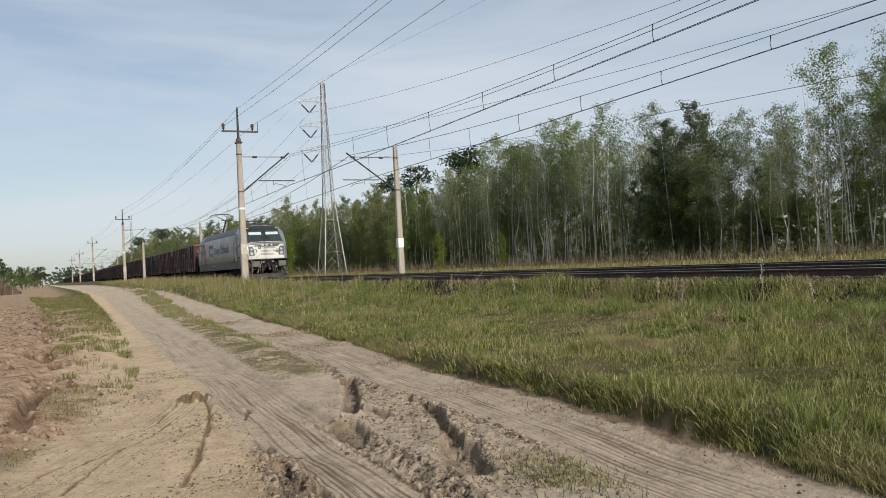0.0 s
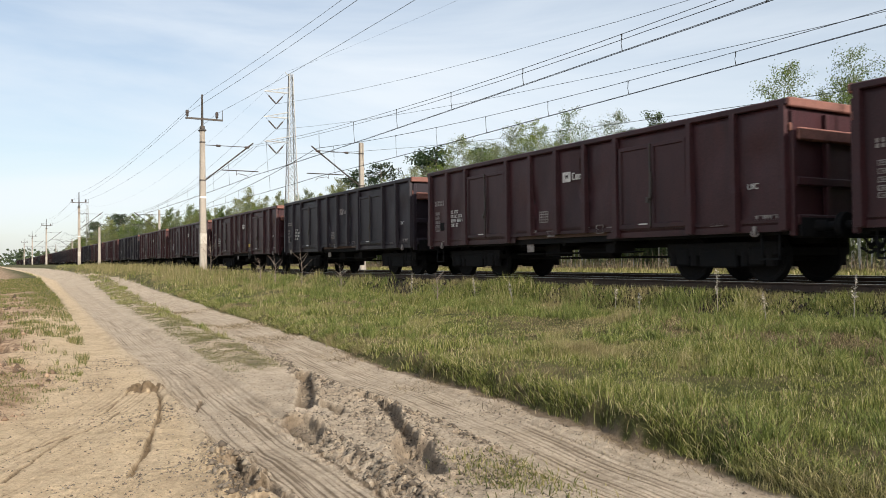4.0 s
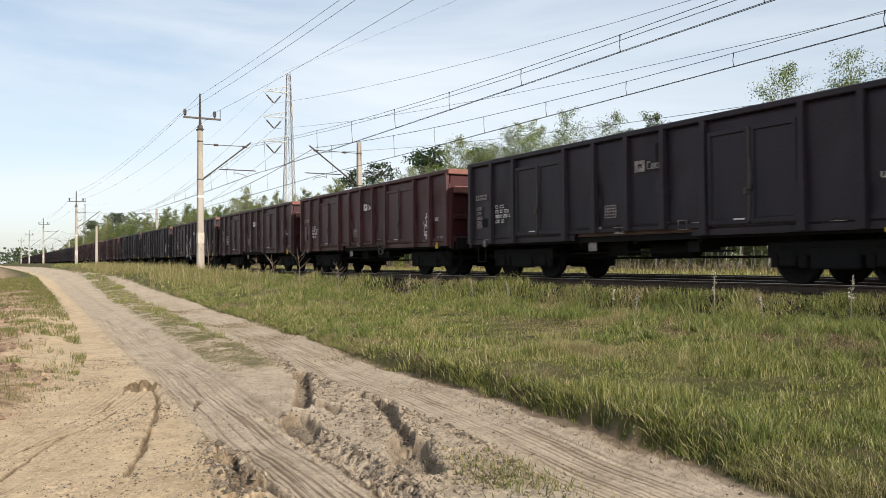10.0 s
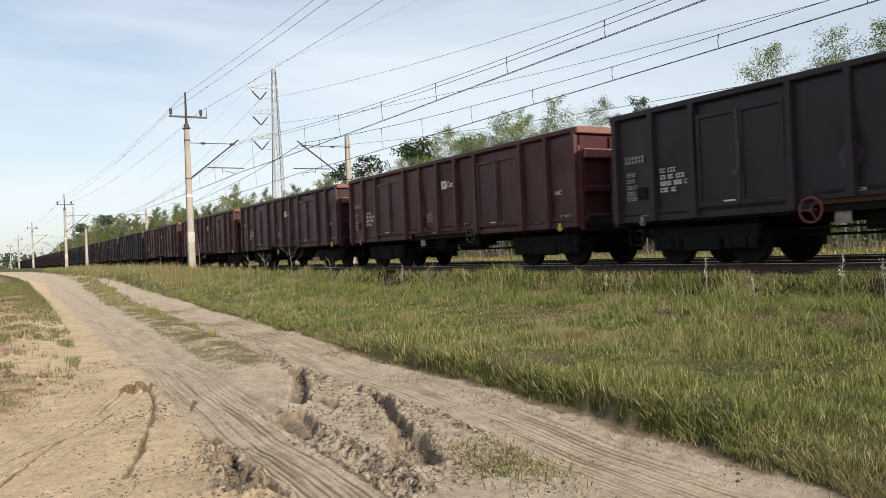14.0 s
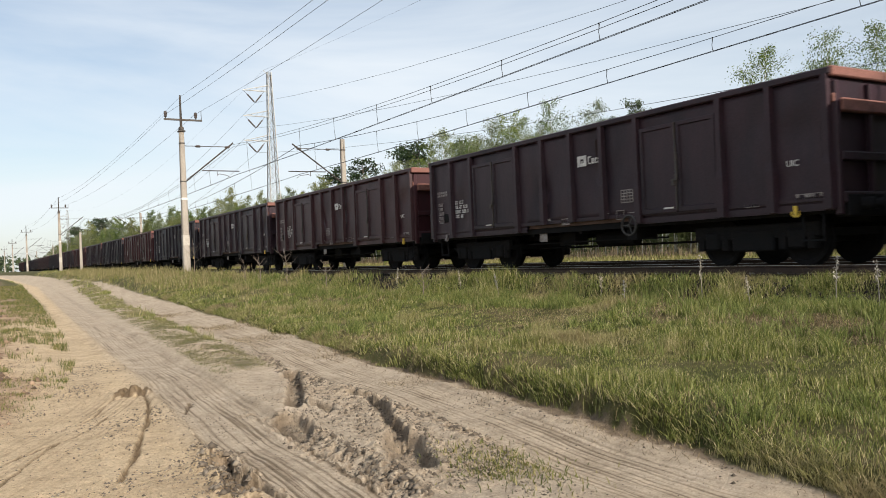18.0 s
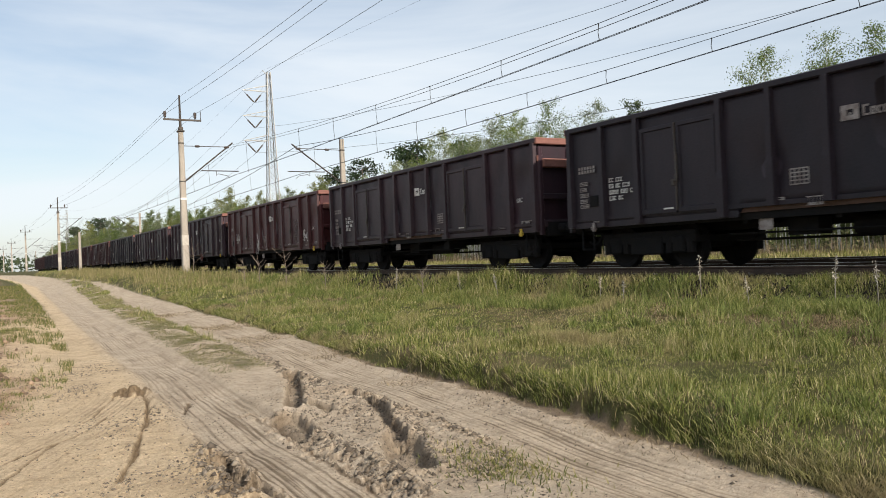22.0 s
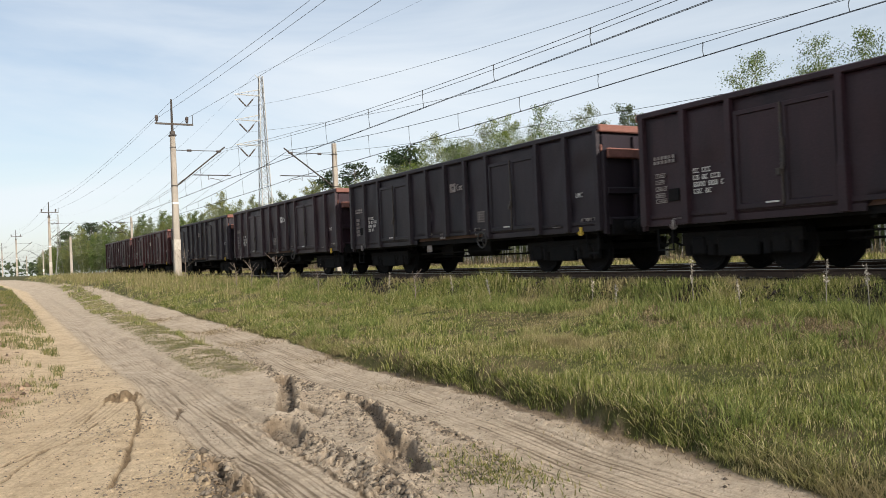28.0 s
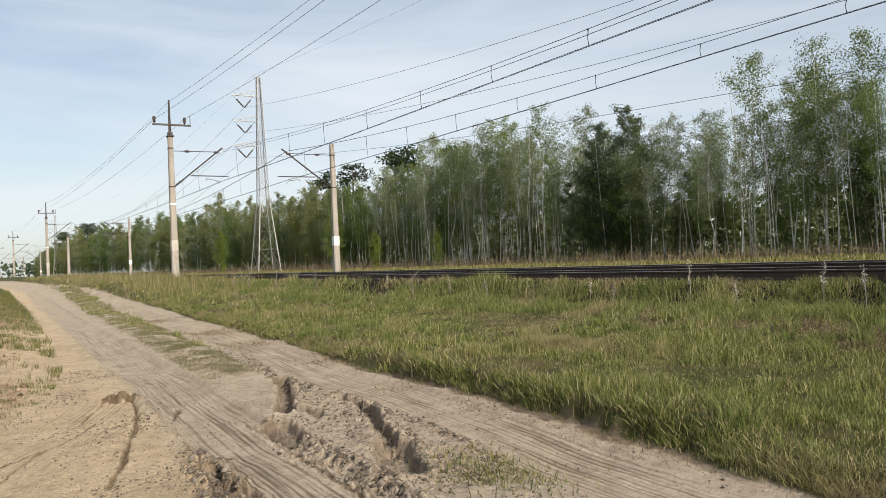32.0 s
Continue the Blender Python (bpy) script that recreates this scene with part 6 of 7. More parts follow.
    for w, z0, h in ((0.38, 0, 0.56), (0.36, 0, 0.40), (0.16, 0, 0.60), (0.32, 0, 0.40), (0.32, 0, 0.40), (0.34, 0, 0.60)):
        part("letter_block", bars(letter_block(y, z + z0, w * k, h, st), x), M["logo_navy"], e, "navy letter-sized frame")
        y -= (w + 0.09) * k
    for (y0, z0, w, h) in ((3.60, 2.62, 0.50, 0.34), (3.60, 2.02, 0.68, 0.56), (3.55, 1.35, 0.98, 0.60)):
        part("emblem", side_panel(rounded(LOCO - y0 - w, LOCO - y0, z0, z0 + h, 0.13), out=0.016), M["logo_red"], e, "large red rounded spot")
    rows = []
    for a in [LOCO - 6.9 - 0.11 * k for k in range(18)]:
        rows.append((a - 0.07, a, 1.13, 1.22))
    part("marking", bars(rows, -1.466), M["stencil_dim"], e, "row of pale stencilled bars")
    rows = [(LOCO - v - 0.12, LOCO - v, z, z + 0.1) for v, z in ((8.9, 0.96), (9.3, 0.92), (9.5, 0.94), (10.0, 0.96), (11.2, 1.0), (11.7, 0.98), (12.8, 1.16), (13.4, 1.0), (15.4, 0.98), (4.6, 0.9), (5.0, 0.92), (7.9, 0.9))]
    part("marking", bars(rows, -1.466), M["stencil_dim"], e, "small pale plates")
    part("marking", bars([(1.95 + 0.1 * k, 2.02 + 0.1 * k, 1.50, 1.58 + (0.06 if k == 4 else 0)) for k in range(6)] + [(2.75, 2.78, 1.46, 1.60)], x), M["black"], e, "small dark marks by the cab")
    part("marking", bars([(LOCO - 2.02 - 0.1 * k, LOCO - 1.95 - 0.1 * k, 1.50, 1.58 + (0.06 if k == 4 else 0)) for k in range(6)], x), M["black"], e, "small dark marks by the cab")
    # equipment on the roof
    for y0, up in ((4.0, False), (LOCO - 4.2, True)):
        pan = part("pantograph", boxes([(-0.7, 0.7, y0 - 0.5, y0 - 0.42, 3.86, 3.92), (-0.7, 0.7, y0 + 0.42, y0 + 0.5, 3.86, 3.92), (-0.72, -0.64, y0 - 0.5, y0 + 0.5, 3.86, 3.92), (0.64, 0.72, y0 - 0.5, y0 + 0.5, 3.86, 3.92), (-0.68, -0.6, y0 - 0.46, y0 - 0.38, 3.70, 3.88), (0.6, 0.68, y0 + 0.38, y0 + 0.46, 3.70, 3.88)]), M["guard"], e, "raised pantograph" if up else "folded pantograph")
        bm = bmesh.new()
        if up:
            knee, head = Vector((0, y0 - 1.55, 4.85)), Vector((0, y0 + 0.35, 5.42))
        else:
            knee, head = Vector((0, y0 + 1.9, 4.05)), Vector((0, y0 + 0.3, 4.12))
        tube(bm, [(0, y0, 3.9), knee], [0.06, 0.05], 7)
        tube(bm, [(0.1, y0 + 0.3, 3.9), knee + Vector((0.05, 0.12, -0.05))], 0.025, 5)
        part("lower_arm", bm, M["guard"], pan)
        bm = bmesh.new()
        for s in (-1, 1):
            tube(bm, [knee + Vector((s * 0.1, 0, 0)), head + Vector((s * 0.38, 0, -0.1))], [0.035, 0.025], 6)
        tube(bm, [knee + Vector((-0.35, 0, 0)), knee + Vector((0.35, 0, 0))], 0.035, 6)
        part("upper_arm", bm, M["guard"], pan)
        bm = bmesh.new()
        for dy in (-0.2, 0.2):
            tube(bm, [head + Vector((-0.97, dy, -0.22)), head + Vector((-0.75, dy, -0.02)), head + Vector((-0.5, dy, 0.03)), head + Vector((0.5, dy, 0.03)), head + Vector((0.75, dy, -0.02)), head + Vector((0.97, dy, -0.22))], 0.025, 6)
        for s in (-0.4, 0.4):
            tube(bm, [head + Vector((s, -0.22, 0)), head + Vector((s, 0.22, 0))], 0.02, 5)
        part("collector_head", bm, M["guard"], pan)
    # bogies
    for yb in (4.2, LOCO - 4.2):
        bm = bmesh.new()
        for s in (-1, 1):
            x0, x1 = sorted((s * 1.0, s * 1.16))
            box(bm, x0, x1, yb - 1.95, yb + 1.95, 0.45, 0.82, 0.03)
            box(bm, x0, x1, yb - 1.75, yb - 0.75, 0.34, 0.5, 0.04)
            box(bm, x0, x1, yb + 0.75, yb + 1.75, 0.34, 0.5, 0.04)
            box(bm, x0, x1, yb - 0.55, yb + 0.55, 0.32, 0.62, 0.04)
            for d in (-1.3, 1.3):
                box(bm, x0 - 0.03, x1 + 0.05, yb + d - 0.2, yb + d + 0.2, 0.42, 0.76, 0.04)
                tube(bm, [(s * 1.1, yb + d * 0.62, 0.38), (s * 1.1, yb + d * 0.62, 0.62)], 0.12, 8)
            tube(bm, [(s * 1.18, yb - 1.2, 0.9), (s * 1.18, yb - 0.5, 0.55)], 0.04, 6)
        box(bm, -1.0, 1.0, yb - 0.35, yb + 0.35, 0.35, 0.75)
        part("bogie", bm, M["bogie"], e)
    ws = []
    for y in (2.9, 5.5, LOCO - 5.5, LOCO - 2.9):
        bm = bmesh.new()
        for s in (-1, 1):
            sub = bmesh.new()
            disc_wheel(sub, 0, 0.62, 0.13, 0.0, 30, rim=0.085)
            if s > 0:
                bmesh.ops.rotate(sub, cent=(0, 0, 0), matrix=Matrix.Rotation(math.pi, 3, "Z"), verts=sub.verts)
            bmesh.ops.translate(sub, vec=(s * 0.755, 0, 0), verts=sub.verts)
            me = bpy.data.meshes.new("w")
            sub.to_mesh(me)
            sub.free()
            bm.from_mesh(me)
            bpy.data.meshes.remove(me)
        tube(bm, [(-1.0, 0, 0), (1.0, 0, 0)], 0.1, 8)
        axle = part("wheelset", bm, M["bogie"], e)
        axle.matrix_basis = pose(0, y, 0.62)
        bm = bmesh.new()
        n = 30
        a = [[bm.verts.new((-0.755 - 0.068, r * math.cos(2 * math.pi * k / n), r * math.sin(2 * math.pi * k / n))) for k in range(n)] for r in (0.545, 0.612)]
        for k in range(n):
            bm.faces.new((a[0][k], a[1][k], a[1][(k + 1) % n], a[0][(k + 1) % n]))
        for k in range(8):
            t = 2 * math.pi * k / 8
            tube(bm, [(-0.825, 0.565 * math.cos(t), 0.565 * math.sin(t)), (-0.84, 0.565 * math.cos(t), 0.565 * math.sin(t))], 0.018, 6)
        part("tyre_face", bm, M["rim_bright"], axle, "bright painted tyre face")
        ws.append((axle, y))
    return e, ws


ENGINE, ENGINE_WHEELS = build_loco()


# ---- the wood beyond the tracks ----
def _bark():
    m, n, l, b = material("birch_bark")
    co = n.new("ShaderNodeTexCoord").outputs["Object"]
    a = noise_of(n, l, co, 3.5, 4, 0.7, (1, 1, 3.0))
    r = ramp_of(n, [(0.33, (0.06, 0.055, 0.05)), (0.43, (0.46, 0.44, 0.40)), (0.7, (0.70, 0.68, 0.63))])
    l.new(a.outputs["Fac"], r.inputs[0])
    l.new(r.outputs[0], b.inputs["Base Color"])
    b.inputs["Roughness"].default_value = 0.8
    M["birch_bark"] = m


_bark()
M["dark_bark"] = worn("dark_bark", (0.11, 0.085, 0.065), (0.05, 0.04, 0.035), 0.9, 0, 4, 0.6, 20, 0.4)
M["twig"] = worn("grey_twig", (0.20, 0.16, 0.13), (0.10, 0.08, 0.07), 0.9, 0, 4, 0.6, 20, 0.2)
M["birch_leaf"] = leafy("birch_leaf", [(0.0, (0.062, 0.095, 0.028)), (0.5, (0.128, 0.184, 0.054)), (1.0, (0.235, 0.295, 0.11))], 0.5)
M["grey_leaf"] = leafy("catkin_grey_leaf", [(0.0, (0.115, 0.13, 0.068)), (0.5, (0.182, 0.222, 0.118)), (1.0, (0.32, 0.36, 0.22))], 0.5)
M["fresh_leaf"] = leafy("fresh_leaf", [(0.0, (0.085, 0.125, 0.022)), (0.5, (0.16, 0.215, 0.042)), (1.0, (0.27, 0.31, 0.08))], 0.5)
M["dark_leaf"] = leafy("dark_leaf", [(0.0, (0.04, 0.058, 0.03)), (0.5, (0.07, 0.098, 0.048)), (1.0, (0.125, 0.155, 0.078))], 0.35)
M["mid_leaf"] = leafy("shade_leaf", [(0.0, (0.07, 0.09, 0.036)), (0.5, (0.12, 0.145, 0.06)), (1.0, (0.2, 0.215, 0.1))], 0.5)
# paler green for the distant trees, with haze mixed into the leaf colour
M["far_leaf"] = leafy("hazed_leaf", [(0.0, (0.1, 0.115, 0.04)), (0.5, (0.168, 0.20, 0.072)), (1.0, (0.29, 0.295, 0.14))], 0.5)
M["pine"] = leafy("pine_needles", [(0.0, (0.014, 0.03, 0.012)), (0.6, (0.028, 0.052, 0.018)), (1.0, (0.055, 0.08, 0.03))], 0.15)
M["scrub"] = leafy("bare_scrub", [(0.0, (0.06, 0.045, 0.034)), (0.5, (0.13, 0.10, 0.073)), (1.0, (0.24, 0.19, 0.135))], 0.2)


def leaf_quads(c, size, rng, flat=0.0):
    """Small quads, one round each centre, turned at random."""
    n = len(c)
    a = rng.normal(size=(n, 3))
    a[:, 2] *= 1 - flat
    a /= np.linalg.norm(a, axis=1)[:, None]
    b = np.cross(a, rng.normal(size=(n, 3)))
    b /= np.linalg.norm(b, axis=1)[:, None]
    s = size * rng.uniform(0.6, 1.3, (n, 1))
    a, b = a * s, b * s * 0.62
    return np.stack([c - a, c - b, c + a, c + b], 1)


def pieces_mesh(name, v, mat):
    """One mesh of separate triangles or quads."""
    n, k, _ = v.shape
    me = bpy.data.meshes.new(name)
    me.vertices.add(n * k)
    me.vertices.foreach_set("co", v.reshape(-1).astype(np.float32))
    me.loops.add(n * k)
    me.loops.foreach_set("vertex_index", np.arange(n * k, dtype=np.int32))
    me.polygons.add(n)
    me.polygons.foreach_set("loop_start", (np.arange(n) * k).astype(np.int32))
    me.update(calc_edges=True)
    me.materials.append(mat)
    return me


def leaf_tris(c, size, rng):
    v = leaf_quads(c, size, rng)
    return np.ascontiguousarray(v[:, [0, 1, 3]] * 1.0 + (v[:, [2, 2, 2]] - v[:, [0, 0, 0]]) * np.array([0.0, 0.25, 0.25])[None, :, None])


def birch(seed, h, leaf, bark, label, leaves=4200, low=0.32, wide=1.0, size=0.075, droop=0.5, thick=1.0):
    """A slender broadleaf tree: bent trunk, rising limbs, fine drooping sprays and a loose oval crown."""
    rng = np.random.RandomState(seed)
    t = thing("birch_tree" if bark is M["birch_bark"] else "broadleaf_tree", pose(0, 0, -80), label, "tree", "trees of the wood")
    lean = rng.uniform(-0.045, 0.045, 2)
    wob = rng.uniform(-0.35, 0.35, (6, 2))
    wob[0] = 0
    zs = np.linspace(0, h, 10)

    def stem(z):
        u = z / h
        return np.array([lean[0] * z + np.interp(u * 5, range(6), wob[:, 0]), lean[1] * z + np.interp(u * 5, range(6), wob[:, 1]), z])

    r0 = 0.0054 * h * rng.uniform(0.8, 1.15) * thick
    bm = bmesh.new()
    tube(bm, [stem(z) for z in zs], [max(r0 * (1 - 0.93 * (z / h) ** 0.9), 0.008) for z in zs], 6)
    part("trunk", bm, bark, t, smooth=True)
    bm = bmesh.new()
    centres = []
    count = 46
    for k in range(count):
        u = low + (0.99 - low) * (k + rng.rand()) / count
        a = rng.rand() * 6.283
        f = (u - low) / (1 - low)
        ln = wide * h * 0.155 * (0.14 + 1.0 * math.sin(math.pi * min(max(f * 0.84 + 0.12, 0), 1)) ** 0.9) * rng.uniform(0.6, 1.2)
        p = stem(u * h)
        pts = [p]
        d = np.array([math.cos(a), math.sin(a), rng.uniform(0.55, 1.5)])
        d /= np.linalg.norm(d)
        for j in range(4):
            p = p + d * ln / 4
            pts.append(p)
            d = d + np.array([rng.uniform(-0.25, 0.25), rng.uniform(-0.25, 0.25), -0.16])
            d /= np.linalg.norm(d)
        rad = [max(r0 * 0.24 * (1 - u * 0.5) * (1 - 0.2 * j), 0.006) for j in range(5)]
        tube(bm, pts, rad, 3, cap=False)
        m = int(leaves / count * rng.uniform(0.55, 1.45) * (0.5 + 0.9 * ln / (h * 0.15)))
        w = rng.uniform(0.15, 1.05, m) * 4
        base = np.stack([np.interp(w, range(5), [q[i] for q in pts]) for i in range(3)], 1)
        spray = rng.normal(size=(m, 3)) * np.array([0.20, 0.20, 0.18]) * (0.5 + 0.33 * ln)
        spray[:, 2] -= rng.exponential(droop * 0.28, m)
        centres.append(base + spray)
    part("branchwork", bm, M["twig"] if bark is M["birch_bark"] else bark, t)
    c = np.concatenate(centres)
    mesh_part("crown", pieces_mesh("crown", leaf_tris(c, size, rng), leaf), leaf, t)
    return t


def pine(seed, h):
    rng = np.random.RandomState(seed)
    t = thing("pine_tree", pose(0, 0, -80), "tall dark pine with a flat-topped open crown", "tree", "trees of the wood")
    bm = bmesh.new()
    tube(bm, [(0, 0, 0), (0.1, 0, h * 0.5), (0.05, 0.1, h)], [0.2, 0.15, 0.03], 6)
    part("trunk", bm, M["dark_bark"], t)
    bm = bmesh.new()
    centres = []
    for k in range(26):
        u = rng.uniform(0.5, 1.0)
        a = rng.rand() * 6.283
        ln = h * 0.24 * rng.uniform(0.5, 1.1) * (1.25 - 0.7 * u)
        p0 = np.array([0.05, 0.05, u * h])
        p1 = p0 + np.array([math.cos(a) * ln, math.sin(a) * ln, 0.25 * ln])
        tube(bm, [p0, (p0 + p1) / 2 + np.array([0, 0, 0.1]), p1], [0.05, 0.035, 0.015], 3, cap=False)
        for f in (0.5, 0.75, 1.0):
            centres.append(p0 + (p1 - p0) * f + rng.normal(size=(26, 3)) * np.array([0.38, 0.38, 0.22]))
    part("branchwork", bm, M["dark_bark"], t)
    c = np.concatenate(centres)
    mesh_part("crown", pieces_mesh("crown", leaf_quads(c, 0.15, rng, 0.3), M["pine"]), M["pine"], t)
    return t


EDGE_X = [(-60, 39), (5, 38), (40, 37), (97, 38.5), (160, 37), (230, 35), (330, 33), (460, 31)]


def build_wood():
    B, D = M["birch_bark"], M["dark_bark"]
    kinds = [
        (birch(1, 12.0, M["grey_leaf"], B, "slender birch with a thin grey-green spring crown", 5600, 0.30, 1.10, 0.060), 12.0, "grey"),
        (birch(2, 12.0, M["birch_leaf"], B, "white-stemmed birch in light green leaf", 6000, 0.24, 1.15, 0.060), 12.0, "mid"),
        (birch(3, 12.0, M["grey_leaf"], B, "tall birch with an open grey-green crown", 5200, 0.34, 1.10, 0.060), 12.0, "grey"),
        (birch(4, 12.0, M["fresh_leaf"], B, "birch in fresh yellow-green leaf", 5600, 0.22, 1.0, 0.060), 12.0, "fresh"),
        (birch(5, 12.0, M["birch_leaf"], B, "leaning birch in light green leaf", 6000, 0.28, 1.2, 0.060), 12.0, "mid"),
        (birch(6, 12.0, M["dark_leaf"], D, "dark green broadleaf tree with a dense crown", 8000, 0.06, 1.4, 0.085, 0.3), 12.0, "dark"),
        (birch(7, 12.0, M["dark_leaf"], D, "shaded dark tree of the wood", 7000, 0.10, 1.3, 0.085, 0.3), 12.0, "dark"),
        (birch(8, 12.0, M["birch_leaf"], B, "thin birch with a narrow crown", 5200, 0.34, 1.0, 0.060, thick=0.8), 12.0, "mid"),
        (birch(9, 12.0, M["fresh_leaf"], D, "small bushy tree in bright yellow-green leaf", 9000, 0.05, 1.15, 0.11, 0.2), 12.0, "bush"),
        (pine(10, 12.0), 12.0, "pine"),
        (birch(11, 12.0, M["grey_leaf"], B, "birch with a fine twiggy crown just in leaf", 4200, 0.30, 1.05, 0.060), 12.0, "grey"),
        (birch(14, 12.0, M["far_leaf"], D, "birch in the far part of the wood", 4600, 0.10, 1.25, 0.095), 12.0, "far"),
        (birch(15, 12.0, M["grey_leaf"], B, "grey-green birch in the far part of the wood", 4600, 0.12, 1.25, 0.095), 12.0, "far"),
        (birch(16, 12.0, M["far_leaf"], D, "bright birch in the far part of the wood", 4600, 0.08, 1.3, 0.095), 12.0, "far"),
        (birch(17, 12.0, M["birch_leaf"], D, "green tree in the far part of the wood", 4600, 0.06, 1.25, 0.11), 12.0, "fardark"),
        (birch(18, 12.0, M["birch_leaf"], D, "slim young broadleaf tree under the birches", 4200, 0.05, 1.7, 0.12, 0.25), 12.0, "young"),
        (birch(19, 12.0, M["mid_leaf"], D, "leafy young tree in the shade of the wood", 4200, 0.05, 1.8, 0.12, 0.25), 12.0, "young"),
    ]
    fresh = {id(k[0]) for k in kinds}
    rng = random.Random(21)

    def put(pick, x, y, h):
        t, h0, _ = pick
        m = Matrix.LocRotScale((x, y, float(ground_z(x, y)[0]) - 0.05), Euler((0, 0, rng.uniform(0, 6.28))), None)
        s = h / h0
        if id(t) in fresh:
            fresh.discard(id(t))
            o = t
            o.matrix_basis = m
        else:
            o = copy_thing(t, m)
        o.scale = (s * rng.uniform(0.9, 1.12),) * 2 + (s,)
        return o

    def kind(*names):
        return rng.choice([k for k in kinds if k[2] in names])

    def tall(y):
        """Height of the canopy along the edge of the wood."""
        return np.interp(y, [-30, 16, 22, 26, 30.5, 34, 38, 43, 47, 50, 55, 61, 70, 75, 82, 92, 107, 124, 157, 175, 237, 288, 364, 460], [13.2, 12.8, 12.0, 12.3, 12.3, 9.8, 10.0, 10.4, 12.6, 13.2, 12.6, 13.5, 13.4, 13.5, 11.8, 12.4, 12.6, 13.4, 15.2, 14.4, 15.8, 17.2, 17.0, 14.8])

    # rows of the wood, from the edge inwards
    for row, (dx, gap, hh) in enumerate(((0.4, 2.3, 0.80), (2.2, 2.5, 1.0), (4.2, 2.4, 0.88), (7.0, 3.0, 1.0), (10.5, 3.6, 0.84))):
        y = -12.0 + row
        while y < (430 if row < 3 else 150):
            x = float(np.interp(y, *zip(*EDGE_X))) + dx + rng.uniform(-0.9, 0.9)
            h = float(tall(y)) * hh * rng.uniform(0.74, 1.0)
            if y > 85:
                put(kind("far", "far", "far", "far", "far", "fardark"), x, y, h) if row < 3 else put(kind("fardark", "far"), x, y, h * 0.85)
            elif 35.5 < y < 43.5 and row < 3 and rng.random() < 0.75:
                put(kind("dark", "dark", "young"), x, y, h * 0.80)
            elif row >= 3:
                put(*((kind("dark", "young"), x, y, h * 0.62) if rng.random() < 0.25 else (kind("mid", "mid", "grey"), x, y, h)))
            elif row == 0:
                put(kind("grey", "mid", "grey", "fresh", "mid"), x, y, h)
            else:
                put(kind("grey", "mid", "mid", "grey", "fresh"), x, y, h)
            y += gap * rng.uniform(0.6, 1.4) * (1 + max(y - 50, 0) / 85)
    # young growth between the rows
    y = -14.0
    while y < 88:
        x = float(np.interp(y, *zip(*EDGE_X))) + rng.uniform(1.0, 7.0)
        put(kind("young"), x, y, rng.uniform(3.0, 6.2))
        y += rng.uniform(2.2, 4.6)
    for x, y, h in ((37.6, 36.6, 9.2), (38.4, 38.4, 10.2), (37.5, 40.2, 9.4), (38.8, 42.0, 8.6)):
        put(kind("dark"), x, y, h)
    # bushy young trees before the edge, and pines that top the canopy
    for x, y, h in ((34.5, 78.5, 6.6), (33.5, 118, 6.2), (34.0, 68, 3.6), (35.5, 59, 3.2)):
        put(kind("bush"), x, y, h)
    for x, y, h in ((49, 88, 15.0), (51, 95, 15.5), (48, 102, 14.6), (52, 82, 14.4), (47, 109, 14.2), (43, 330, 20), (44, 345, 21), (38, 372, 19), (40, 390, 20)):
        put(kind("pine"), x, y, h)
    # far wood on the other side of the road
    for k in range(44):
        x = -34 + 34 * k / 43 + rng.uniform(-1, 1)
        put(kind("fardark", "pine"), x, 300 + rng.uniform(-15, 25), (11.5 if x < -13 else 7.0) * rng.uniform(0.8, 1.1))


build_wood()


def build_backdrop_woods():
    """Far hazy woods on the horizon, one mass of leaf clumps, and the dim inside of the near wood."""
    rng = np.random.RandomState(5)
    c = []
    for k in range(260):
        a = rng.uniform(-1.2, 0.10)
        r = rng.uniform(620, 820)
        x, y, h = r * math.sin(a), r * math.cos(a), rng.uniform(7, 15)
        m = 60
        c.append(np.stack([x + rng.normal(size=m) * 4.5, y + rng.normal(size=m) * 4, rng.rand(m) ** 0.7 * h + 0.5], 1))
    tri_object("far_wood", leaf_quads(np.concatenate(c), 1.5, rng), [(0, 1, 2, 3)], M["dark_leaf"], "far dark woods along the horizon", "far wood")
    c = []
    for k in range(2600):
        y = -18 + 225 * rng.rand() ** 1.4
        deep = rng.uniform(3, 20)
        x = np.interp(y, *zip(*EDGE_X)) + deep
        z = 1.0 + rng.uniform(0.1, 1.6 + 0.16 * deep)
        c.append(np.array([x, y, z]) + rng.normal(size=(14, 3)) * np.array([0.9, 0.9, 0.6]))
    big = []
    for k in range(2900):
        y = -45 + 270 * rng.rand() ** 1.5
        x = np.interp(y, *zip(*EDGE_X)) + rng.uniform(20, 46)
        big.append(np.array([x, y, 0.6 + 5.5 * rng.rand()]) + rng.normal(size=(10, 3)) * np.array([1.6, 1.6, 0.8]))
    tri_object("undergrowth", np.concatenate([leaf_quads(np.concatenate(c), 0.20, rng), leaf_quads(np.concatenate(big), 0.45, rng)]), [(0, 1, 2, 3)], M["mid_leaf"], "dim leafy undergrowth deep in the wood", "undergrowth")


build_backdrop_woods()


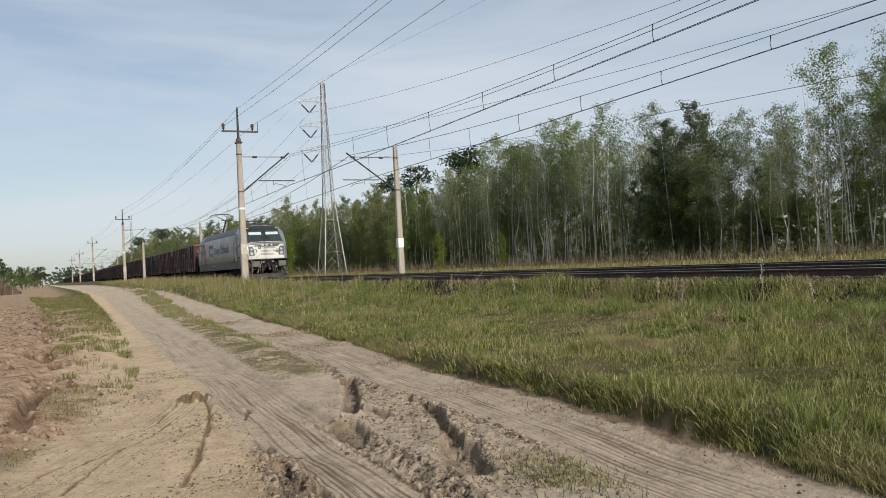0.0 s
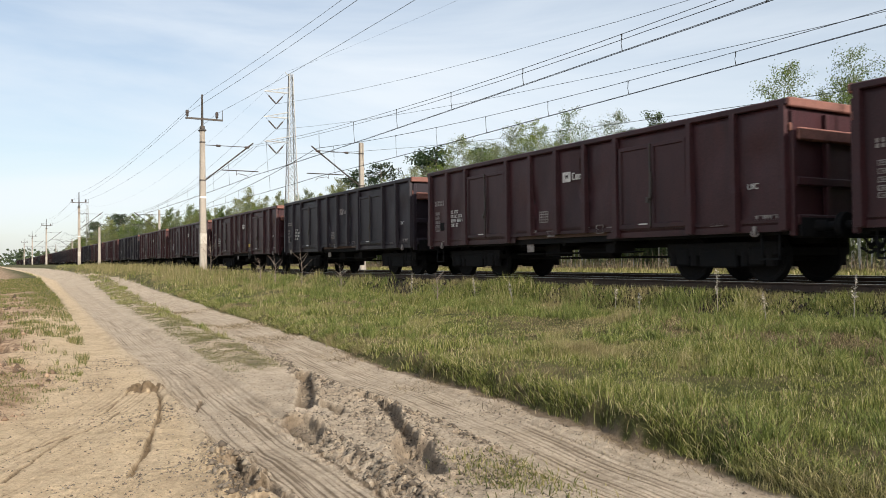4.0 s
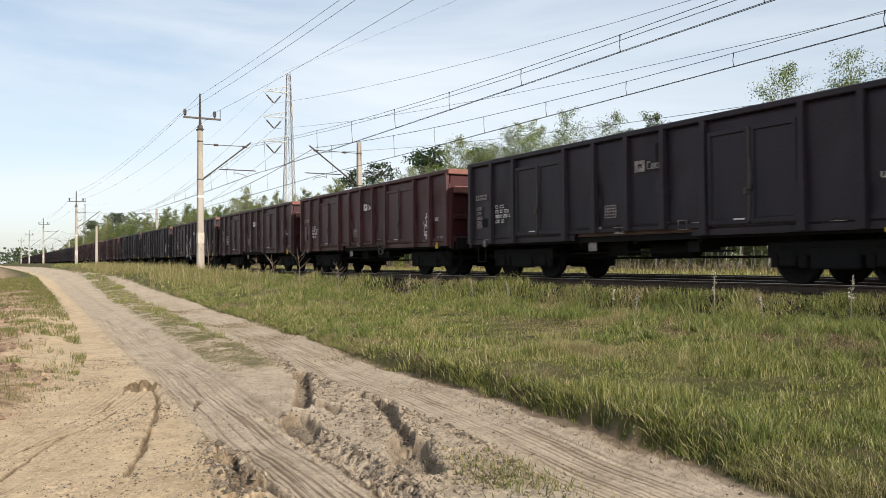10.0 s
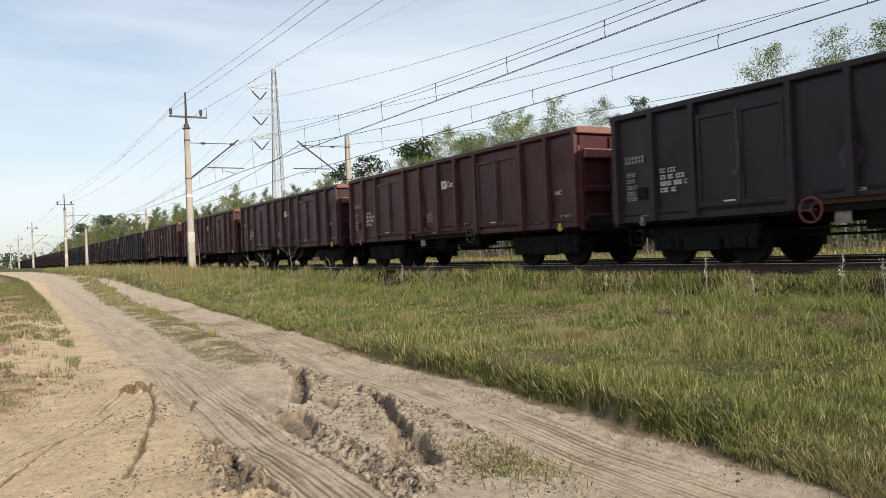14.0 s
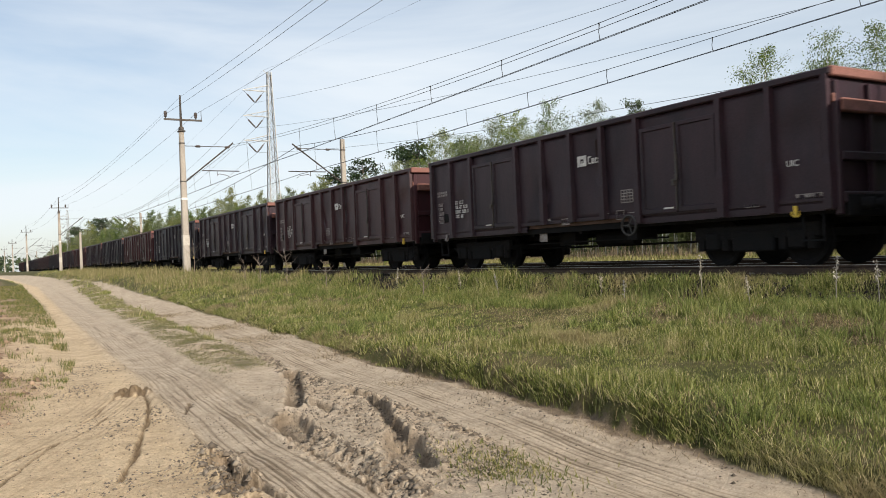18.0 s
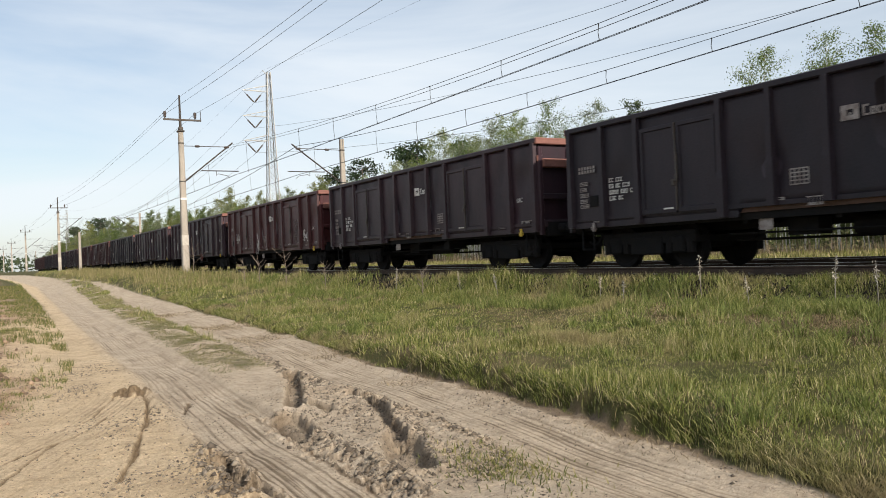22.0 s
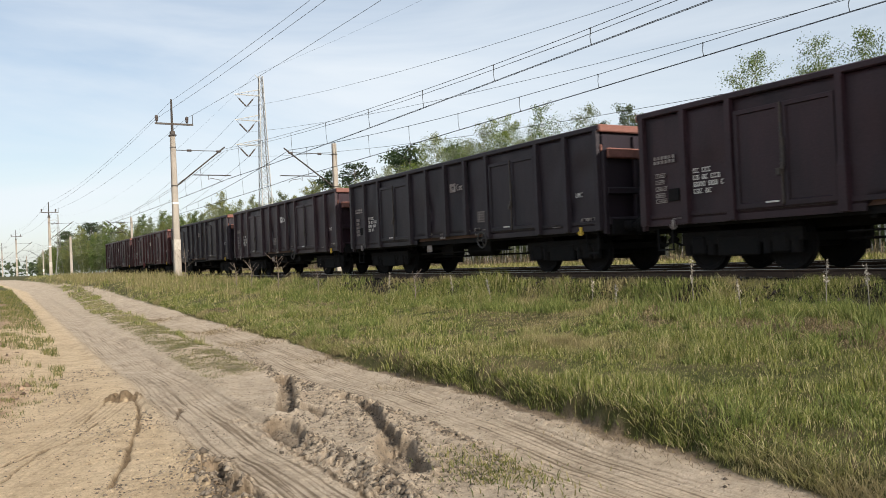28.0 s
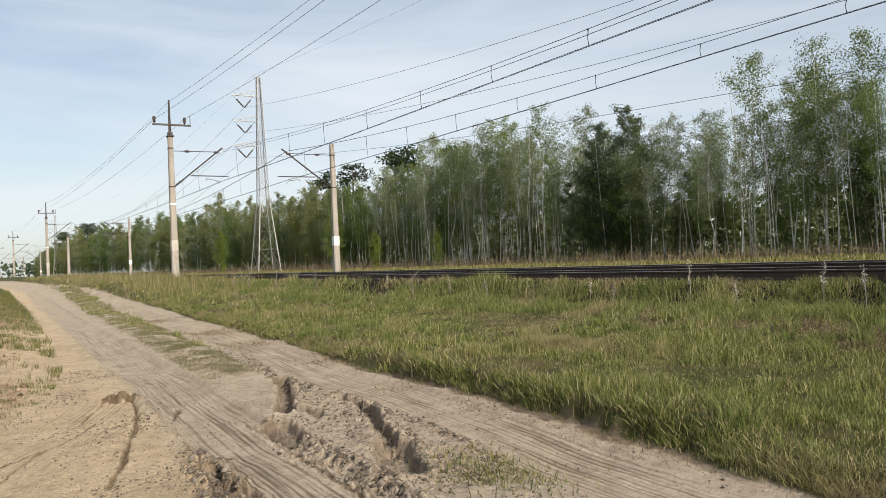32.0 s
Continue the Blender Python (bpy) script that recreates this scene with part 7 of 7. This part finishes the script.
def build_thicket():
    """Thin white stems between the trees, too many to count."""
    rng = np.random.RandomState(41)
    bm = bmesh.new()
    for k in range(330):
        y = -16 + 120 * rng.rand() ** 1.15
        x = float(np.interp(y, *zip(*EDGE_X))) + rng.uniform(0.3, 8.0)
        z, h, r = float(ground_z(x, y)[0]) - 0.05, rng.uniform(6.5, 10.5), rng.uniform(0.022, 0.05)
        a, b = rng.uniform(-0.5, 0.5, 2), rng.uniform(-0.25, 0.25, 2)
        tube(bm, [(x, y, z), (x + a[0] * 0.4 + b[0], y + a[1] * 0.4 + b[1], z + h * 0.5), (x + a[0], y + a[1], z + h)], [r, r * 0.75, r * 0.25], 5, cap=False)
    part("thin_stems", bm, M["birch_bark"], None, "thin white birch stems crowded in the wood", smooth=True, kind="stuff")["category"] = "stems"


build_thicket()


# ---- grass, weeds and scrub ----
M["grass"] = leafy("green_grass", [(0.0, (0.045, 0.06, 0.018)), (0.35, (0.125, 0.152, 0.040)), (0.70, (0.24, 0.26, 0.078)), (0.88, (0.38, 0.355, 0.175)), (1.0, (0.56, 0.49, 0.33))], 0.4, 0.5, (0.5, 0.50, 0.66, (0.33, 0.26, 0.15)))
M["dry_grass"] = leafy("dry_grass", [(0.0, (0.16, 0.115, 0.06)), (0.5, (0.30, 0.225, 0.12)), (1.0, (0.46, 0.38, 0.23))], 0.3)
M["bank_grass"] = leafy("meadow_grass", [(0.0, (0.10, 0.115, 0.025)), (0.5, (0.20, 0.19, 0.06)), (1.0, (0.40, 0.33, 0.17))], 0.35)


M["verge"] = leafy("verge_grass", [(0.0, (0.055, 0.07, 0.02)), (0.5, (0.125, 0.135, 0.042)), (0.85, (0.23, 0.21, 0.09)), (1.0, (0.34, 0.29, 0.17))], 0.35)
M["tuft"] = leafy("lush_tuft", [(0.0, (0.08, 0.105, 0.028)), (0.5, (0.18, 0.215, 0.058)), (1.0, (0.32, 0.335, 0.12))], 0.4)
M["weed"] = leafy("dead_weed", [(0.0, (0.20, 0.18, 0.16)), (0.5, (0.34, 0.31, 0.28)), (1.0, (0.52, 0.49, 0.45))], 0.2)
M["reed"] = leafy("reed_grass", [(0.0, (0.11, 0.11, 0.04)), (0.6, (0.20, 0.18, 0.08)), (1.0, (0.38, 0.31, 0.19))], 0.3)
M["litter"] = leafy("dead_litter", [(0.0, (0.06, 0.045, 0.028)), (0.5, (0.15, 0.115, 0.072)), (0.85, (0.27, 0.215, 0.14)), (1.0, (0.40, 0.33, 0.22))], 0.15)


def blades(x, y, h, w, rng, lean=0.35, sink=0.02):
    """Tapered two-piece blades, bent to one side."""
    n = len(x)
    z = ground_z(x, y) - sink
    a = rng.rand(n) * 6.283
    d = np.stack([np.cos(a), np.sin(a), np.zeros(n)], 1)
    s = np.stack([-np.sin(a), np.cos(a), np.zeros(n)], 1)
    turn = rng.rand(n, 1) * 6.283
    s = s * np.cos(turn) + d * np.sin(turn)
    bend = (h * lean * rng.uniform(0.1, 1.3, n))[:, None]
    base = np.stack([x, y, z], 1)
    up = np.array([0, 0, 1.0])
    w = np.asarray(w)[:, None] if np.ndim(w) else w
    mid = base + up * (h * 0.55)[:, None] + d * bend * 0.35
    tip = base + up * (h * rng.uniform(0.8, 1.0, n))[:, None] + d * bend
    return np.stack([base - s * w, base + s * w, mid + s * w * 0.75, mid - s * w * 0.75, tip], 1)


def blades_object(name, v, mat, label, category):
    n = len(v)
    me = bpy.data.meshes.new(name)
    me.vertices.add(n * 5)
    me.vertices.foreach_set("co", v.reshape(-1).astype(np.float32))
    idx = np.array([0, 1, 2, 3, 3, 2, 4])
    me.loops.add(n * 7)
    me.loops.foreach_set("vertex_index", (np.arange(n)[:, None] * 5 + idx).ravel().astype(np.int32))
    me.polygons.add(n * 2)
    me.polygons.foreach_set("loop_start", (np.arange(n)[:, None] * 7 + np.array([0, 4])).ravel().astype(np.int32))
    me.update(calc_edges=True)
    me.materials.append(mat)
    return tagged(new(name, me), label, category, kind="stuff")


def tufted(n, x0, x1, y0, y1, rng, pull=1.0, spread=0.07, per=7):
    """Points gathered in tufts, thinning with distance."""
    k = n // per
    y = y0 + (y1 - y0) * rng.rand(k) ** pull
    x = x0 + (x1 - x0) * rng.rand(k)
    x = np.repeat(x, per) + rng.normal(size=k * per) * spread
    y = np.repeat(y, per) + rng.normal(size=k * per) * spread
    return x, y


THATCH = [(10.6, 10.5), (9.5, 7.8), (9.3, 6.6), (9.0, 5.4), (8.6, 4.4)]


def build_grass():
    rng = np.random.RandomState(3)
    # bank between the sand and the track
    out = []
    for n, y0, y1, w, k, per in ((250000, 0.8, 9, 0.0026, 1.0, 14), (130000, 8, 20, 0.0048, 1.0, 10), (105000, 19, 48, 0.0070, 1.2, 10), (32000, 46, 130, 0.026, 1.3, 6)):
        x, y = tufted(n, 4.2, 11.9, y0, y1, rng, 1.15, 0.055 * (1 + y0 / 25), per)
        _, sand, _, bed, *_ = plan(x, y)
        worn_patch = fbm(x * 0.55 + 3, y * 0.55, 3)
        brown = np.exp(-(off_line(x, y, THATCH)[0] / (0.5 + 0.5 * fbm(x * 1.5, y * 1.5, 2))) ** 4)
        keep = (sand < 0.75) & (x < 11.75) & (rng.rand(len(x)) < np.clip(1.0 - 0.45 * np.exp(-((x - along(RIGHT_EDGE, y) - 0.25) / 0.3) ** 2) - 1.6 * np.maximum(worn_patch, 0) - 0.9 * brown, 0.08, 1))
        x, y, wp = x[keep], y[keep], worn_patch[keep]
        lush = smooth(0.08, 0.38, fbm(x * 1.3 + 9, y * 1.3 + 40, 3))
        tall = 0.04 + 0.05 * np.clip(0.45 + 1.9 * fbm(x * 0.9, y * 0.9 + 40, 3), 0, 1.3) + 0.14 * lush + 0.10 * smooth(9.4, 10.8, x) * smooth(7, 10, y)
        edge = smooth(0, 0.7, x - along(RIGHT_EDGE, y))
        h = tall * (0.85 + 0.15 * edge) * rng.uniform(0.4, 1.3, len(x)) * (1 + 0.3 * smooth(12, 30, y))
        out.append(blades(x, y, h, w * rng.uniform(0.7, 1.4, len(x)), rng, 0.5))
    # turf that hangs over the edge of the road
    y = 2.0 + 34 * rng.rand(30000) ** 1.5
    x = along(RIGHT_EDGE, y) + 0.02 + np.abs(rng.normal(size=30000)) * 0.14
    keep = fbm(x * 2.1 + 8, y * 2.1, 3) > -0.22
    x, y = x[keep], y[keep]
    out.append(blades(x, y, rng.uniform(0.04, 0.15, len(x)), 0.0026 * (1 + y / 14), rng, 1.2))
    blades_object("bank_grass", np.concatenate(out), M["grass"], "green tufted grass on the bank beside the track", "grass")
    # lush tufts that stand out of it
    cx, cy = rng.uniform(4.8, 10.9, 900), 2.5 + 36 * rng.rand(900) ** 1.4
    keep = (cx > along(RIGHT_EDGE, cy) + 0.1) & (fbm(cx * 0.7 + 21, cy * 0.7, 2) > -0.05)
    cx, cy = cx[keep], cy[keep]
    r = rng.uniform(0.03, 0.10, len(cx))
    x = np.repeat(cx, 55) + rng.normal(size=len(cx) * 55) * np.repeat(r, 55)
    y = np.repeat(cy, 55) + rng.normal(size=len(cx) * 55) * np.repeat(r, 55)
    h = np.repeat(rng.uniform(0.12, 0.27, len(cx)), 55) * rng.uniform(0.5, 1.1, len(x))
    blades_object("grass_tufts", blades(x, y, h, 0.0032 * (1 + y / 14), rng, 0.9), M["tuft"], "lush green tufts standing in the bank grass", "grass")
    # bright fringe along the foot of the track bed
    x, y = tufted(76000, 9.7, 11.5, 2.2, 48, rng, 1.4, 0.07, 12)
    keep = fbm(x * 0.9 + 31, y * 0.9, 3) > -0.16
    x, y = x[keep], y[keep]
    blades_object("grass_tufts", blades(x, y, rng.uniform(0.06, 0.26, len(x)) * (0.75 + 0.6 * smooth(-0.1, 0.3, fbm(x * 1.6, y * 1.6 + 9, 2))), 0.0034 * (1 + y / 16), rng, 0.6), M["tuft"], "bright grass along the foot of the track bed", "grass")
    # dry stalks among it
    x, y = tufted(8000, 4.6, 11.8, 1, 60, rng, 1.5, 0.16, 5)
    patch = fbm(x * 0.55 + 3, y * 0.55, 3)
    keep = rng.rand(len(x)) < np.clip(0.25 + 1.6 * patch, 0.06, 1)
    x, y = x[keep], y[keep]
    keep = plan(x, y)[1] < 0.3
    x, y = x[keep], y[keep]
    blades_object("dry_stalks", blades(x, y, rng.uniform(0.10, 0.34, len(x)), 0.0018 * (1 + y / 16), rng, 0.7), M["dry_grass"], "thin dry straw stalks among the grass", "grass")
    x, y = tufted(7000, 7.6, 11.5, 34, 95, rng, 1.0, 0.3, 6)
    blades_object("dry_stalks", blades(x, y, rng.uniform(0.25, 0.75, len(x)), 0.010, rng, 0.35), M["reed"], "tall pale reed grass on the mound", "grass")
    # brown litter of last year on the worn patches
    n = 110000
    y = 1.5 + 26 * rng.rand(n) ** 1.4
    x = rng.uniform(4.4, 11.4, n)
    patch = np.maximum(fbm(x * 0.55 + 3, y * 0.55, 3) - 0.02, 0) * 2.2 + 1.5 * np.exp(-(off_line(x, y, THATCH)[0] / 0.6) ** 4) + 0.55 * np.exp(-((x - along(RIGHT_EDGE, y) - 0.32) / 0.34) ** 2) + 0.8 * np.exp(-(((x - 9.6) / 0.9) ** 2 + ((y - 12.6) / 1.6) ** 2))
    keep = rng.rand(n) < patch
    x, y = x[keep], y[keep]
    k = 16000
    u = rng.rand(k)
    px, py = np.array(THATCH).T
    x = np.concatenate([x, np.interp(u * 4, range(5), px) + rng.normal(size=k) * 0.36])
    y = np.concatenate([y, np.interp(u * 4, range(5), py) + rng.normal(size=k) * 0.36])
    blades_object("dead_thatch", blades(x, y, rng.uniform(0.015, 0.06, len(x)), 0.0022 * (1 + y / 14), rng, 2.0, 0.0), M["litter"], "brown dead thatch on worn patches of the bank", "thatch")
    # strip between the wheel tracks and the tufts on the far side of the road
    k = 5200
    y = np.repeat(11.6 + 60 * rng.rand(k) ** 1.9, 8) + rng.normal(size=k * 8) * 0.06
    x = np.interp(y, [p[1] for p in MID_STRIP[::-1]], [p[0] for p in MID_STRIP[::-1]]) + np.repeat(rng.uniform(-0.48, 0.48, k), 8) + rng.normal(size=k * 8) * 0.05
    keep = (fbm(x * 2, y * 2, 3) > -0.34) & (rng.rand(len(x)) < 0.12 + smooth(11.4, 15.0, y))
    x, y = x[keep], y[keep]
    dry = rng.rand(len(x)) < 0.6
    v = blades(x, y, rng.uniform(0.012, 0.05, len(x)), 0.0034 * (1 + y / 24), rng, 1.3, 0.01)
    o1 = v[~dry]
    blades_object("dead_thatch", v[dry], M["reed"], "flattened dry grass between the wheel tracks", "thatch")
    x, y = tufted(150000, -3.5, 4.2, 7.5, 90, rng, 1.5, 0.06, 10)
    left = along(LEFT_EDGE, y) - x
    rim = np.interp(y, [8.6, 9.5, 12.4, 13.4, 16.0, 20.1, 42.0, 90.0], [-0.41, -0.31, -0.16, -0.03, 0.13, 0.02, -0.1, -1.5])
    keep = (left > 0.0) & (x > rim + 0.1 + 0.25 * fbm(x * 2, y * 2, 2)) & (fbm(x * 1.3 + 7, y * 1.3, 3) > np.where(y < 12.5, 0.06, -0.03))
    x, y = x[keep], y[keep]
    o2 = blades(x, y, rng.uniform(0.02, 0.07, len(x)) * (1 + 1.6 * smooth(11.5, 15, y)), 0.0030 * (1 + y / 20), rng, 0.7, 0.01)
    # low weeds in the sand near the camera
    x, y = 3.35 + rng.normal(size=900) * 0.22, 4.9 + rng.normal(size=900) * 0.35
    o3 = blades(x, y, rng.uniform(0.02, 0.07, len(x)), 0.005, rng, 1.0, 0.005)
    blades_object("verge_grass", np.concatenate([o1, o2, o3]), M["verge"], "short patchy grass along the sand road", "grass")
    # meadow beyond the tracks
    x, y = tufted(60000, 19.8, 40, -12, 190, rng, 1.5, 0.25, 6)
    blades_object("meadow_grass", blades(x, y, rng.uniform(0.12, 0.34, len(x)), 0.018 + y * 0.00018, rng, 0.5), M["bank_grass"], "pale meadow grass before the wood", "grass")
    # bare scrub along the foot of the wood
    n = 15000
    y = -14 + 260 * rng.rand(n) ** 1.35
    x = np.interp(y, *zip(*EDGE_X)) - 1.6 + rng.normal(size=n) * 1.1
    blades_object("scrub", blades(x, y, rng.uniform(0.35, 1.25, n) * np.where(rng.rand(n) < 0.2, 1.4, 0.8), 0.008 + y * 0.00010, rng, 0.35), M["scrub"], "bare reddish-brown scrub at the foot of the wood", "scrub")


build_grass()


def build_hedge():
    """Brown brush along the field, far down the road."""
    rng = np.random.RandomState(31)
    n = 5200
    x, y = rng.uniform(-22, -3.4, n), 150 + rng.normal(size=n) * 3
    blades_object("brown_brush", blades(x, y, rng.uniform(2.2, 4.8, n) * smooth(-2, -9, x), 0.045, rng, 0.3), M["scrub"], "brown leafless brush along the edge of the field", "brush")


build_hedge()


def dry_weed(x, y, h, seed):
    """A dead upright weed with a knobbly seed head."""
    rng = np.random.RandomState(seed)
    z = float(ground_z(x, y)[0])
    t = thing("dry_weed", pose(x, y, z - 0.03), "pale dead weed stalk with a knobbly seed head on the bank", "weed", "dry weeds")
    bm = bmesh.new()
    lean = rng.uniform(-0.12, 0.12, 2)
    tube(bm, [(0, 0, 0), (lean[0] * h * 0.5, lean[1] * h * 0.5, h * 0.55), (lean[0] * h, lean[1] * h, h)], [0.007, 0.006, 0.003], 4)
    part("stalk", bm, M["weed"], t)
    k = 60
    u = rng.uniform(0.5, 1.0, k)
    c = np.stack([lean[0] * h * u, lean[1] * h * u, u * h], 1) + rng.normal(size=(k, 3)) * 0.018
    mesh_part("seed_head", pieces_mesh("seed_head", leaf_quads(c, 0.018, rng), M["weed"]), M["weed"], t)


for _k, (_x, _y, _h) in enumerate(((10.9, 7.1, 0.75), (10.8, 9.5, 0.85), (11.0, 6.5, 0.7), (11.0, 12.3, 0.55), (10.9, 6.0, 0.65), (10.6, 5.6, 0.6), (10.7, 15.5, 0.6), (10.4, 8.2, 0.5), (9.9, 5.2, 0.5), (10.6, 11.2, 0.5), (10.9, 17.5, 0.7), (10.8, 21.0, 0.8))):
    dry_weed(_x, _y, _h, 100 + _k)


def bare_sapling(x, y, h, seed):
    rng = np.random.RandomState(seed)
    z = float(ground_z(x, y)[0])
    t = thing("bare_sapling", pose(x, y, z - 0.05), "leafless pale sapling on the bank beside the track", "sapling", "saplings")
    bm = bmesh.new()
    tube(bm, [(0, 0, 0), (0.04, 0.02, h * 0.5), (-0.05, 0.0, h)], [0.018, 0.012, 0.004], 5)
    part("stem", bm, M["twig"], t)
    for k in range(9):
        bm = bmesh.new()
        u, a = rng.uniform(0.25, 0.9), rng.rand() * 6.28
        ln = h * rng.uniform(0.15, 0.35)
        tube(bm, [(0, 0, u * h), (math.cos(a) * ln * 0.5, math.sin(a) * ln * 0.5, u * h + ln * 0.4), (math.cos(a) * ln, math.sin(a) * ln, u * h + ln * 0.9)], [0.008, 0.006, 0.003], 3)
        part("branch", bm, M["twig"], t)


for _k, (_x, _y, _h) in enumerate(((10.2, 43.5, 2.2), (10.3, 32.5, 1.4), (10.4, 29.5, 1.6), (10.1, 34.0, 1.2), (10.6, 26.0, 1.1), (10.3, 18.5, 0.9))):
    bare_sapling(_x, _y, _h, 50 + _k)


# ---- what moves ----
def motions():
    walk(ENGINE, [(t, pose(TRACK_1, train_y(t), RAIL_Z)) for t in TIMES])
    for w, back in TRAIN:
        walk(w, [(t, pose(TRACK_1, train_y(t) + back, RAIL_Z)) for t in TIMES])
    # the engine's wheels roll while it is in view
    step = 1 / 30
    for axle, y in ENGINE_WHEELS:
        walk(axle, [(k * step, pose(0, y, 0.62, math.degrees(SPEED * k * step / 0.62) % 360)) for k in range(0, 115)] + [(32, pose(0, y, 0.62, math.degrees(SPEED * 114 * step / 0.62) % 360))])


motions()
